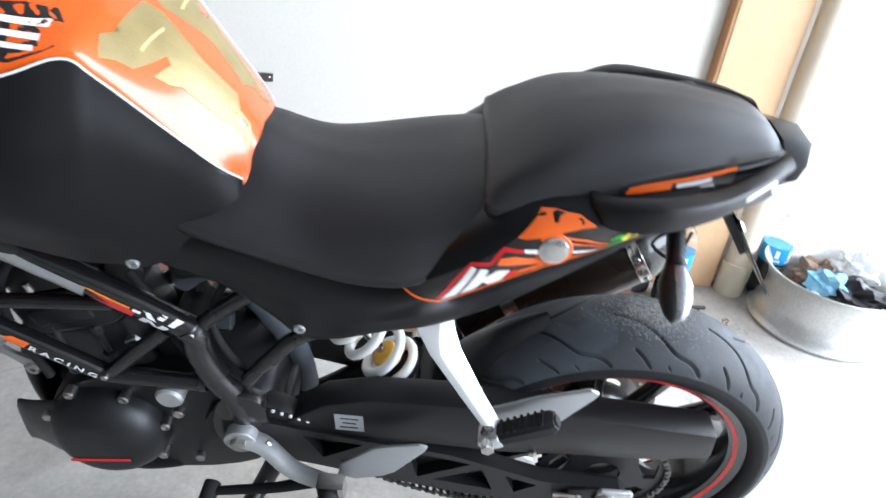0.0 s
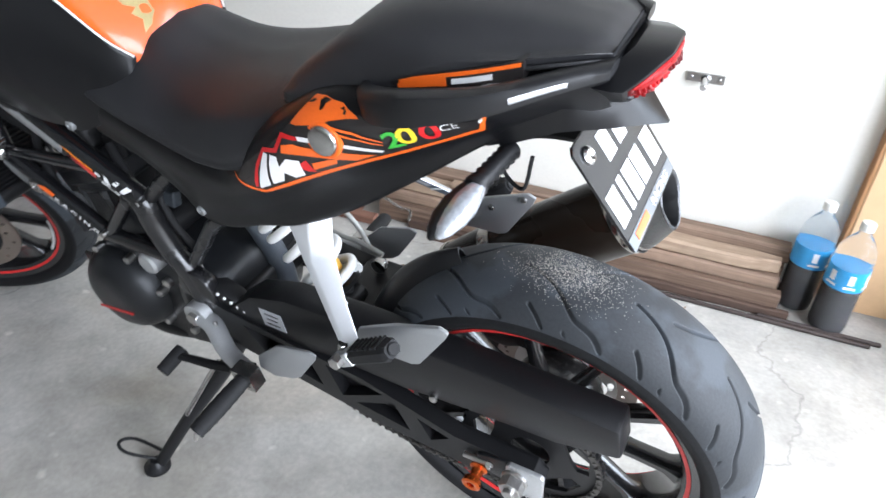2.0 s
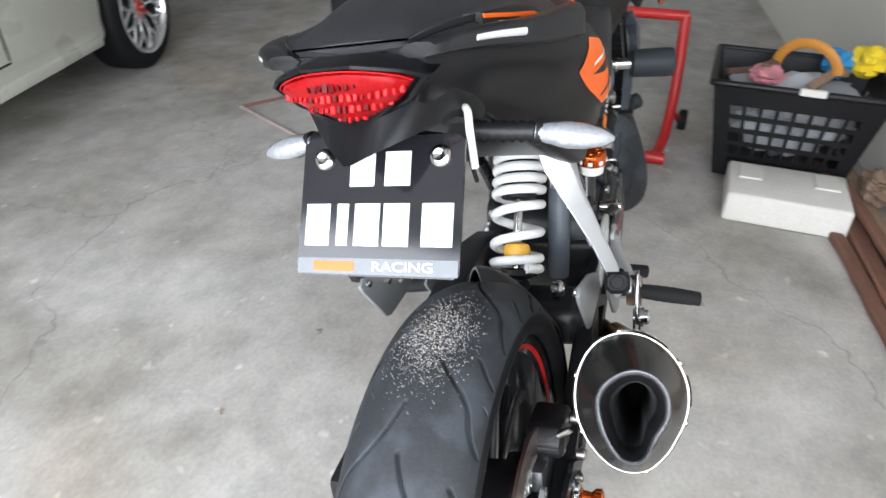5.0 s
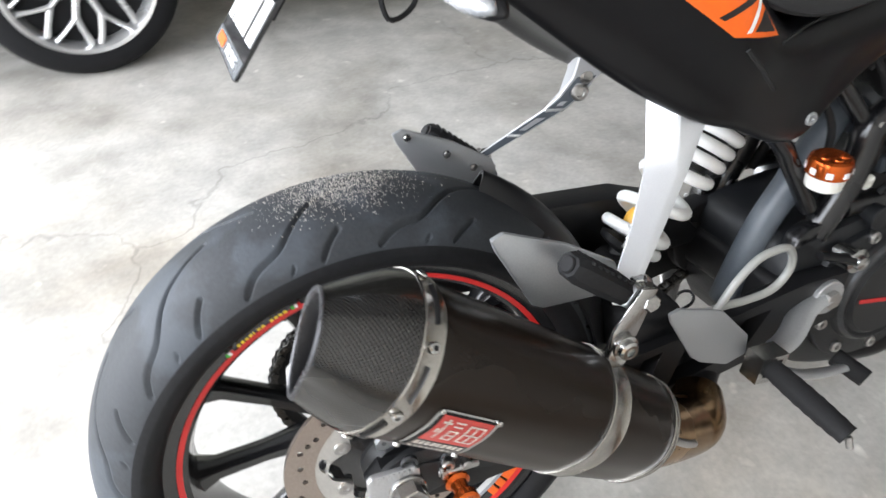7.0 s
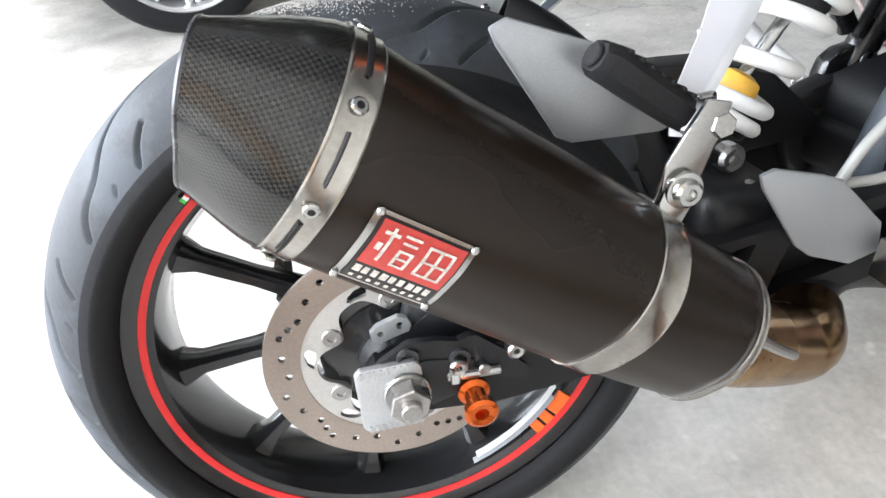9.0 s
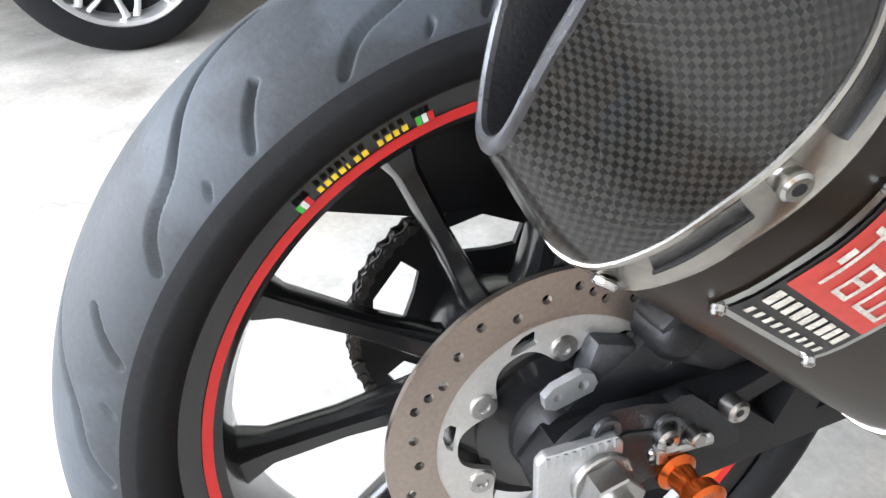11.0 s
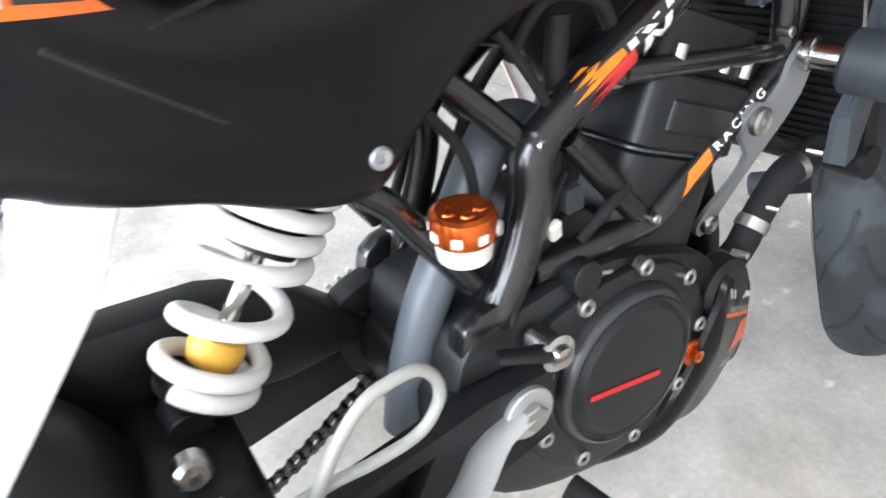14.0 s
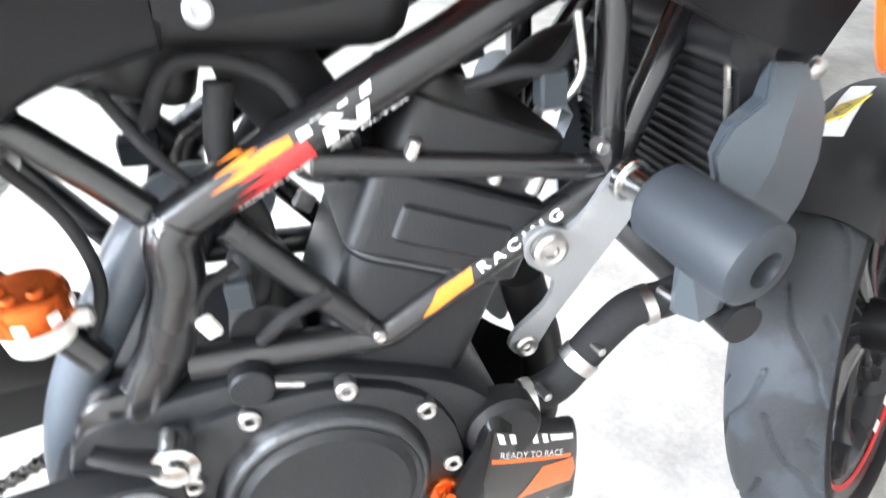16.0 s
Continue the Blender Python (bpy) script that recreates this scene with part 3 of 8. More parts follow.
def shell(rows, thick=0.006, n=5, s=1):
    """A panel on one side: rows of (x, [(y, z), ...]), with an inner skin."""
    across = [spline([(x, s * y, z) for y, z in prof], n) for x, prof in rows]
    along = [spline([a[i] for a in across], 4) for i in range(len(across[0]))]
    rings = []
    for k in range(len(along[0])):
        out = [Vector(along[i][k]) for i in range(len(along))]
        rings.append(out + [Vector((q.x, q.y - s * thick, q.z)) for q in out[::-1]])
    return solid(rings)


from mathutils.bvhtree import BVHTree


def tree(ob):
    """The shape of a part, in the bike's own measures."""
    return BVHTree.FromPolygons([v.co.copy() for v in ob.data.vertices], [p.vertices[:] for p in ob.data.polygons])


def decal(name, bm, material, on, side, parent, label="", lift=0.0008, along=None):
    """Lays flat outlines, given in x and z, on the side of a part."""
    bmesh.ops.triangulate(bm, faces=bm.faces[:])
    for _ in range(3):
        long_ = [e for e in bm.edges if e.calc_length() > 0.012]
        if long_:
            bmesh.ops.subdivide_edges(bm, edges=long_, cuts=1)
            bmesh.ops.triangulate(bm, faces=bm.faces[:])
    lost = []
    for v in bm.verts:
        d = Vector((0, -side, 0)) if along is None else Vector(along).normalized()
        o = Vector((v.co.x, side * 0.5, v.co.z)) if along is None else v.co - d * 0.3
        hit, normal, _, _ = on.ray_cast(o, d)
        if hit is not None:
            v.co = hit - d * lift
        else:
            lost.append(v)
    bmesh.ops.delete(bm, geom=lost, context="VERTS")
    return bp(name, bm, material, label, 60, parent)


def flat_at(y, *outlines):
    bm = flat(*outlines)
    for v in bm.verts:
        v.co.y = y
    return bm


def flat(*outlines):
    bm = B()
    for pts in outlines:
        bm.faces.new([bm.verts.new((x, 0, z)) for x, z in pts])
    return bm


def decals(name, outlines, material, on, side, parent, label="", lift=0.0008, along=None, y=0.0):
    """One decal for each outline."""
    for pts in outlines:
        decal(name, flat_at(y, pts), material, on, side, parent, label, lift, along)


# -- wheels --
rear = wheel("rear_wheel", (0.003, 0.0015, 0.002), 0.2955, 0.0735, 0.0557, 10, radians(30.5), (9.0,), 1800, 150, "rear wheel with a wide dusty road tyre")
axle_f = Vector((-1.385, -0.052, -0.009))
RAKE = Vector((0.42, 0, 0.907))
steer_m = Matrix.Rotation(radians(31.0), 3, RAKE)
front_c = axle_f
front = wheel("front_wheel", front_c, 0.288, 0.055, 0.044, 10, radians(10), (3.0,), 720, 60, "front wheel with red rim tape, steered left", steer_m.to_euler())

# hub, brake disc with its holes, carrier and bolts
part("hub", lathe(B(), [(-0.060, 0.030), (-0.056, 0.048), (-0.03, 0.060), (0.0, 0.066), (0.05, 0.070), (0.062, 0.066), (0.068, 0.040), (0.069, 0.02)], 40), RIM, rear)
holes = []
for k in range(20):
    for j, q in enumerate((0.094, 0.103, 0.0985)):
        if (k + j) % 2 == 0 or j == 2 and k % 4 == 1:
            a = 2 * math.pi * (k + 0.33 * j) / 20
            holes.append(circle(q * math.cos(a), q * math.sin(a), 0.0033, 10))
disc = part("brake_disc", prism(B(), circle(0, 0, 0.1150, 96), 0.0700, 0.0745, 0, holes=[circle(0, 0, 0.083, 72)] + holes), DISC, rear, "drilled steel brake disc")
# carrier: a ring whose inner edge comes in to a lobe at each bolt, with drop-shaped holes
inner_edge, drops = [], []
for k in range(144):
    a = 2 * math.pi * k / 144
    q = 0.0690 - 0.0185 * (0.5 + 0.5 * math.cos(6 * (a - radians(32)))) ** 1.6
    inner_edge.append((q * math.cos(a), q * math.sin(a)))
for k in range(6):
    c = radians(32 + 60 * k - 22)
    drops.append([(q * math.cos(c + d), q * math.sin(c + d)) for q, d in ((0.0725, -0.13), (0.0765, -0.08), (0.0795, 0.02), (0.0800, 0.11), (0.0770, 0.150), (0.0700, 0.12), (0.0695, 0.0), (0.0705, -0.09))])
part("disc_carrier", prism(B(), circle(0, 0, 0.0845, 96), 0.0690, 0.0738, 0, holes=[inner_edge] + drops), CARRIER, rear, "bright cast carrier of the brake disc")
for k in range(6):
    a = radians(32 + 60 * k)
    bm = lathe(B(), [(0.073, 0.0092), (0.0746, 0.0092), (0.0756, 0.0080), (0.0756, 0.0040), (0.0740, 0.0034)], 20, (0.0605 * math.cos(a), 0, 0.0605 * math.sin(a)))
    part("disc_bolt", bm, STEEL, rear)
part("disc_hub", lathe(B(), [(0.030, 0.050), (0.060, 0.052), (0.0685, 0.0545), (0.0688, 0.040), (0.072, 0.034), (0.072, 0.02)], 48), RIM, rear)

# sprocket, chain
teeth = []
for k in range(43 * 4):
    a = 2 * math.pi * k / (43 * 4)
    q = (0.104, 0.1085, 0.1085, 0.104)[k % 4]
    teeth.append((q * math.cos(a), q * math.sin(a)))
win = []
for k in range(5):
    c = 2 * math.pi * k / 5 + 0.4
    win.append([(q * math.cos(c + d), q * math.sin(c + d)) for q, d in ((0.088, -0.42), (0.092, 0), (0.088, 0.42), (0.070, 0.45), (0.062, 0.2), (0.062, -0.2), (0.070, -0.45))])
part("sprocket", prism(B(), teeth, -0.076, -0.070, 0, holes=[circle(0, 0, 0.03, 30)] + win), SATIN, rear, "black toothed rear sprocket")
SP = Vector((-0.520, -0.073, 0.070))


def chain_line(n):
    r1, r2 = 0.107, 0.036
    pts = []
    top1, top2 = Vector((0.01, -0.073, r1)), SP + Vector((-0.005, 0, r2))
    low1, low2 = Vector((0.0, -0.073, -r1)), SP + Vector((0, 0, -r2))
    for k in range(25):
        a = radians(-92 + 182 * k / 24)
        pts.append(Vector((r1 * math.cos(a), -0.073, r1 * math.sin(a))))
    for k in range(1, 40):
        pts.append(top1.lerp(top2, k / 40))
    for k in range(9):
        a = radians(85 + 190 * k / 8)
        pts.append(SP + Vector((r2 * math.cos(a), 0, r2 * math.sin(a))))
    for k in range(1, 40):
        q = low2.lerp(low1, k / 40)
        pts.append(q - Vector((0, 0, 0.060 * math.sin(math.pi * k / 40))))
    d = [0.0]
    for a, b in zip(pts, pts[1:] + pts[:1]):
        d.append(d[-1] + (b - a).length)
    out = []
    for k in range(n):
        s = d[-1] * k / n
        i = max(j for j in range(len(pts)) if d[j] <= s)
        out.append(pts[i].lerp(pts[(i + 1) % len(pts)], (s - d[i]) / max(1e-6, d[i + 1] - d[i])))
    return out


links = chain_line(118)
chain = B()
for k, p in enumerate(links):
    q = links[(k + 1) % len(links)]
    m = between(p, q, (0, 1, 0))
    L = (q - p).length
    off = 0.0065 if k % 2 else 0.0045
    for s in (-1, 1):
        c = (p + q) / 2 + Vector((0, s * off, 0))
        ring = [[c + m @ Vector((L * 0.72 * x, z, (w - 0.5) * 0.0016)) for x, z in ((-1, 0), (-0.7, 0.0055), (0, 0.0036), (0.7, 0.0055), (1, 0), (0.7, -0.0055), (0, -0.0036), (-0.7, -0.0055))] for w in (0, 1)]
        skin(chain, ring)
    rod(chain, p - Vector((0, 0.0088, 0)), p + Vector((0, 0.0088, 0)), 0.0036, 8, ch=0.0005)
bp("chain", chain, CHAIN, "oily drive chain", 40)

# -- swingarm: a cast lattice on each side, joined near the pivot --
arm_out = [(-0.585, 0.112), (-0.52, 0.112), (-0.40, 0.092), (-0.25, 0.074), (-0.10, 0.024), (0.022, 0.019), (0.038, 0.0), (0.028, -0.030), (-0.08, -0.042), (-0.22, -0.030), (-0.38, 0.000), (-0.50, 0.025), (-0.585, 0.045)]
arm_win = [[(-0.47, 0.088), (-0.38, 0.078), (-0.44, 0.036)], [(-0.415, 0.032), (-0.350, 0.074), (-0.33, 0.012)], [(-0.315, 0.072), (-0.215, 0.054), (-0.295, 0.006)],
           [(-0.27, 0.003), (-0.198, 0.043), (-0.175, -0.012)], [(-0.160, 0.030), (-0.108, 0.012), (-0.14, -0.014)]]
swing = bp("swingarm", prism(B(), arm_out, 0.088, 0.112, 0, holes=arm_win), SATIN, "black cast lattice swingarm")
bp("swingarm_side", prism(B(), arm_out, -0.112, -0.088, 0, holes=arm_win), SATIN, parent=swing)
bp("arm_web", prism(B(), [(x, z) for x, z in arm_out], 0.086, 0.092, 0.001), SATIN, parent=swing)
bp("arm_web", prism(B(), [(x, z) for x, z in arm_out], -0.092, -0.086, 0.001), SATIN, parent=swing)
bp("cross_beam", box(B(), (-0.525, 0, 0.075), (0.06, 0.20, 0.06), bev=0.015, seg=3), SATIN, parent=swing)
bp("cross_beam", box(B(), (-0.315, 0, 0.082), (0.085, 0.195, 0.070), bev=0.02, seg=3), SATIN, parent=swing)
for x, y, z in ((-0.314, 0.052, 0.132), (-0.322, 0.070, 0.104)):
    bp("mount_bolt", lathe(B(), [(0.0, 0.013), (0.012, 0.013), (0.016, 0.010), (0.016, 0.005), (0.010, 0.004)], 18, (x, y, z)), STEEL, parent=swing)
for s in (-1, 1):
    a = bp("chain_adjuster", prism(B(), [(-0.06, 0.016), (-0.02, 0.024), (0.026, 0.020), (0.028, -0.022), (-0.02, -0.025), (-0.06, -0.014)], min(s * 0.1125, s * 0.1185), max(s * 0.1125, s * 0.1185), 0.002), ENGINE, "dark axle adjuster plate")
    blk = prism(B(), [(-0.015, 0.022), (-0.010, 0.029), (0.036, 0.029), (0.041, 0.024), (0.041, -0.032), (0.036, -0.038), (-0.010, -0.038), (-0.015, -0.032)], min(s * 0.1150, s * 0.1225), max(s * 0.1150, s * 0.1225), 0.002)
    for k in range(9):
        box(blk, (-0.009 + 0.0055 * k, s * 0.1228, 0.0245), (0.0022, 0.0016, 0.006), bev=0.0)
        box(blk, (-0.009 + 0.0055 * k, s * 0.1228, -0.0335), (0.0022, 0.0016, 0.006), bev=0.0)
    bp("axle_block", blk, ALLOY, "cast alloy axle block with index marks", parent=a)
    bp("axle_washer", rod(B(), (0, s * 0.122, 0), (0, s * 0.1275, 0), 0.020, 24), STEEL, parent=a)
    bp("axle_nut", rod(B(), (0, s * 0.127, 0), (0, s * 0.144, 0), 0.0180, 6), STEEL, parent=a)
    bp("axle_end", rod(B(), (0, s * 0.143, 0), (0, s * 0.151, 0), 0.009, 16), STEEL, parent=a)
    bp("adjuster_screw", rod(B(), (-0.082, s * 0.118, 0.0), (-0.035, s * 0.118, 0.002), 0.0045, 10), STEEL, parent=a)
    bp("lock_nut", rod(B(), (-0.045, s * 0.118, 0.0015), (-0.037, s * 0.118, 0.002), 0.0085, 6), CHROME, parent=a)
    bp("bobbin", lathe(B(), [(0.0, 0.006), (0.001, 0.013), (0.008, 0.014), (0.011, 0.0095), (0.022, 0.0085), (0.027, 0.0135), (0.035, 0.0145), (0.037, 0.011), (0.036, 0.006), (0.028, 0.005)], 28, (-0.0565, s * 0.114, -0.017), (0, s, 0)), ANOD, "orange anodised stand bobbin")

# rear caliper over the disc, with its bracket and bolts
cal = bp("brake_caliper", prism(B(), [(-0.135, 0.060), (-0.120, 0.085), (-0.065, 0.098), (-0.045, 0.080), (-0.055, 0.055), (-0.095, 0.035), (-0.130, 0.040)], 0.060, 0.105, 0.006), SATIN, "black rear brake caliper")
bp("bracket", prism(B(), [(-0.150, 0.050), (-0.06, 0.072), (-0.005, 0.035), (0.024, 0.012), (0.020, -0.020), (-0.02, -0.022), (-0.05, 0.02), (-0.14, 0.025)], 0.078, 0.090, 0.003), ENGINE, parent=cal)
bp("torque_arm", prism(B(), smooth_outline([(0.036, 0.012), (0.030, -0.006), (-0.040, 0.002), (-0.096, -0.016), (-0.106, -0.004), (-0.064, 0.038), (-0.048, 0.036), (-0.006, 0.043)], 2), 0.1095, 0.1165, 0, holes=[circle(-0.005, 0.030, 0.0055, 14), circle(-0.048, 0.019, 0.0055, 14)]), ENGINE, "dark grey torque arm with two bored bosses", parent=cal)
for x, z in ((-0.005, 0.030), (-0.048, 0.019)):
    bp("boss_ring", lathe(B(), [(0.1160, 0.0098), (0.1195, 0.0090), (0.1195, 0.0060), (0.1120, 0.0056)], 18, (x, 0, z)), ENGINE2, parent=cal)
bp("small_body", box(B(), (-0.026, 0.080, 0.051), (0.034, 0.018, 0.030), Euler((0, radians(-18), 0)).to_matrix(), 0.005, 2), ENGINE2, "dark cast body of the caliper", parent=cal)
bp("stub", rod(B(), (-0.067, 0.113, 0.008), (-0.067, 0.126, 0.008), 0.0055, 12), STEEL, parent=cal)
ear = B()
prism(ear, [(-0.011, 0.038), (-0.003, 0.036), (0.014, 0.031), (0.021, 0.034), (0.022, 0.042), (0.016, 0.048), (-0.003, 0.054), (-0.011, 0.051), (-0.014, 0.044)], 0.086, 0.092, 0.0, holes=[circle(-0.004, 0.045, 0.0035, 14), circle(0.013, 0.040, 0.0028, 14)])
bp("bracket_ear", ear, ALLOY, "drilled alloy ear of the bracket", parent=cal)
bp("hub_boss", lathe(B(), [(0.060, 0.040), (0.078, 0.036), (0.084, 0.028), (0.090, 0.026), (0.0905, 0.018)], 32), SATIN, parent=cal)
bp("piston_housing", lathe(B(), [(0.058, 0.017), (0.100, 0.017), (0.106, 0.013), (0.108, 0.009)], 24, (-0.062, 0, 0.070)), SATIN, parent=cal)
for x, z in ((-0.118, 0.062), (-0.045, 0.014), (-0.095, 0.020)):
    bp("caliper_bolt", lathe(B(), [(0.0, 0.008), (0.010, 0.008), (0.012, 0.006), (0.011, 0.003), (0.006, 0.0028)], 16, (x, 0.106 if x < -0.1 else 0.114, z)), STEEL, parent=cal)
bp("bleed_nipple", rod(B(), (-0.06, 0.10, 0.088), (-0.062, 0.118, 0.100), 0.0045, 10), STEEL, parent=cal)

# chain guard: the long black cover on the left, and its paper label
guard = bp("chain_guard", prism(B(), [(-0.525, 0.085), (-0.44, 0.160), (-0.37, 0.182), (-0.26, 0.187), (-0.17, 0.188), (-0.08, 0.187), (0.02, 0.181), (0.121, 0.175), (0.130, 0.122), (0.048, 0.102), (-0.08, 0.096), (-0.18, 0.086), (-0.30, 0.090), (-0.42, 0.075)], -0.108, -0.060, 0.006), SATIN, "long black plastic chain cover")
bp("label", prism(B(), [(-0.424, 0.146), (-0.383, 0.146), (-0.380, 0.110), (-0.421, 0.110)], -0.1095, -0.1085, 0.0), GREY2, "small silver paper label", parent=guard)
for k in range(3):
    bp("label_line", box(B(), (-0.402, -0.1098, 0.138 - 0.010 * k), (0.026 - 0.006 * (k == 1), 0.0004, 0.0028), bev=0), BLACK2, parent=guard)
bp("guard_screw", lathe(B(), [(0, 0.006), (-0.004, 0.006), (-0.006, 0.003)], 14, (-0.13, -0.108, 0.095)), STEEL, parent=guard)

# hugger over the front of the rear tyre
hug = []
for k in range(17):
    a = radians(116 + 66 * k / 16)
    w = 0.012 + 0.062 * min(1, k / 9) ** 0.8
    q = 0.316 - 0.012 * (k / 16)
    ring = []
    for j in range(13):
        b = -1 + 2 * j / 12
        r = q - 0.045 * abs(b) ** 2.2
        ring.append(Vector((r * math.cos(a), b * w, r * math.sin(a))))
    ring += [v * 0.988 for v in ring[::-1]]
    hug.append(ring)
bp("hugger", solid(hug), BLACK, "black plastic rear hugger")

# -- shock --
S0, S1 = Vector((-0.341, -0.012, 0.142)), Vector((-0.476, -0.012, 0.331))
sd = (S1 - S0).normalized()
sL = (S1 - S0).length
shock = bp("shock_absorber", lathe(B(), [(sL * 0.50, 0.010), (sL * 0.51, 0.028), (sL, 0.029), (sL + 0.04, 0.022)], 28, S0, sd), SATIN, "black shock absorber")
u = sd.orthogonal().normalized()
v = sd.cross(u)
coil = []
N = 9.4
for k in range(260):
    f = k / 259
    w = 2 * math.pi * N * f
    # closed at the foot, wide below, close above
    h = sL * sum(np.interp(N * f + d, [-1, 0, 0.9, 1.4, 3.1, 3.7, 9.4, 10.4], [-0.01, 0.02, 0.07, 0.13, 0.47, 0.54, 0.985, 1.0]) for d in (-0.25, -0.1, 0, 0.1, 0.25)) / 5
    coil.append(S0 + sd * h + (u * math.cos(w) + v * math.sin(w)) * 0.0368)
bp("spring", tube(B(), coil, 0.0075, 12), SPRING, "white coil spring", 60, shock)
bp("damper_rod", rod(B(), S0, S0 + sd * sL * 0.6, 0.007, 16), CHROME, parent=shock)
bp("bump_stop", lathe(B(), [(0.018, 0.010), (0.022, 0.020), (0.034, 0.022), (0.044, 0.019), (0.048, 0.010)], 28, S0, sd), BUMP, "yellow rubber bump stop", parent=shock)
bp("spring_seat", lathe(B(), [(-0.012, 0.016), (-0.006, 0.034), (0.002, 0.036), (0.006, 0.020)], 28, S0, sd), SATIN, parent=shock)
bp("lower_eye", rod(B(), S0 - sd * 0.03 + Vector((0, -0.02, 0)), S0 - sd * 0.03 + Vector((0, 0.02, 0)), 0.018, 20), SATIN, parent=shock)
bp("lower_stem", rod(B(), S0 - sd * 0.035, S0, 0.014, 16), SATIN, parent=shock)

# grey hose tube that runs down beside the shock
bp("breather_tube", tube(B(), [(-0.660, 0.012, 0.262), (-0.632, 0.016, 0.284), (-0.604, 0.020, 0.283), (-0.577, 0.025, 0.255), (-0.548, 0.027, 0.205), (-0.520, 0.026, 0.153), (-0.500, 0.025, 0.096), (-0.490, 0.02, 0.04)], 0.0195, 20, 6), GREYTUBE, "thick dark grey tube", 60)

# -- exhaust: a silencer of rounded three-cornered section, widest at the top, pointed below --
M0, MD = Vector((-0.2051, 0.1795, 0.0670)), Vector((0.7893, 0.0701, 0.6100)).normalized()
MU = (Vector((0, 0, 1)) - MD * MD.z).normalized()
MV = MD.cross(MU)
if MV.y < 0:
    MV = -MV
# radius every 20 degrees round the axis, from outward over the top
SLEEVE_R = [0.0520, 0.0541, 0.0565, 0.0596, 0.0622, 0.0630, 0.0606, 0.0557, 0.0518, 0.0503, 0.0512, 0.0541, 0.0595, 0.0650, 0.0652, 0.0584, 0.0525, 0.0512]
LIP_R = [0.0312, 0.0343, 0.0382, 0.0408, 0.0406, 0.0382, 0.0355, 0.0340, 0.0322, 0.0303, 0.0300, 0.0323, 0.0372, 0.0440, 0.0430, 0.0330, 0.0282, 0.0287]


def round_it(nodes, a):
    """The radius at a degrees, smooth through the nodes."""
    n = len(nodes)
    u = (a / 360.0 * n) % n
    i = int(u)
    t = u - i
    p0, p1, p2, p3 = (nodes[(i + k) % n] for k in (-1, 0, 1, 2))
    return 0.5 * (2 * p1 + (p2 - p0) * t + (2 * p0 - 5 * p1 + 4 * p2 - p3) * t * t + (3 * p1 - p0 - 3 * p2 + p3) * t ** 3)


def msec(s, k=1.0, mix=0.0, n=72, grow=0.0):
    """A ring round the silencer at s along its axis; mix goes from the sleeve's section to the outlet's."""
    out = []
    for j in range(n):
        a = 360.0 * j / n
        r = (round_it(SLEEVE_R, a) * (1 - mix) + round_it(LIP_R, a) * mix) * k + grow
        cu, cv = math.sin(radians(a)), math.cos(radians(a))
        back = (0.047 + 0.233 * mix) * cu * r + 0.22 * mix * cv * r
        out.append(M0 + MD * (s + back) + MV * (cv * r + 0.0022 * mix) + MU * (cu * r - 0.0068 * mix))
    return out


def muffler_part(name, secs, material, label, parent=None, caps=True, uv=False):
    bm = solid(secs) if caps else None
    if bm is None:
        bm = B()
        skin(bm, secs, caps=False)
    if uv:
        lay = bm.loops.layers.uv.new("UVMap")
        for f in bm.faces:
            for l in f.loops:
                p = l.vert.co - M0
                l[lay].uv = (p.dot(MD) / 0.0019, math.atan2(p.dot(MU), p.dot(MV)) * 0.055 / 0.0019)
            us = [l[lay].uv.y for l in f.loops]
            if max(us) - min(us) > 30:
                for l in f.loops:
                    if l[lay].uv.y < 0:
                        l[lay].uv.y += 2 * math.pi * 0.055 / 0.0019
    return bp(name, bm, material, label, 40, parent)


def along_k(s):
    """How full the sleeve is at s: a little narrower towards the engine."""
    return float(np.interp(s, [-0.032, 0.0, 0.05, 0.10, 0.31], [0.905, 0.935, 0.985, 1.0, 0.992]))


S0_, S1_ = -0.030, 0.311
muf = muffler_part("silencer", [msec(S0_ - 0.010, 0.60), msec(S0_ - 0.004, 0.82)] + [msec(q, along_k(q)) for q in np.linspace(S0_, 0.308, 12)] + [msec(S1_, 0.96), msec(S1_, 0.60), msec(0.05, 0.5)], SLEEVE, "dark tinted silencer sleeve with steel bands")
cap_secs = [(0.3095, 0.0, 1.0), (0.3170, 0.06, 1.0), (0.3260, 0.20, 1.0), (0.3360, 0.39, 1.0), (0.3460, 0.60, 1.0), (0.3550, 0.80, 1.0), (0.3610, 0.93, 1.0), (0.3640, 0.985, 1.0)]
muffler_part("end_cap", [msec(q, k, m) for q, m, k in cap_secs], CARBON, "woven carbon silencer end cap", muf, caps=False, uv=True)
muffler_part("outlet_lip", [msec(q, 1.0, 1.0, grow=g) for q, g in ((0.3636, 0.0004), (0.3650, 0.0005), (0.3664, -0.0006), (0.3667, -0.0022), (0.3658, -0.0038), (0.3640, -0.0046))], LIPMAT, "dark grey polished outlet rim", muf, caps=False)
muffler_part("outlet_face", [msec(q, 1.0, 1.0, grow=g) for q, g in ((0.3642, -0.0044), (0.3600, -0.0065), (0.3520, -0.0095), (0.3400, -0.0120))], SATIN, "black inner wall of the outlet", muf, caps=False)
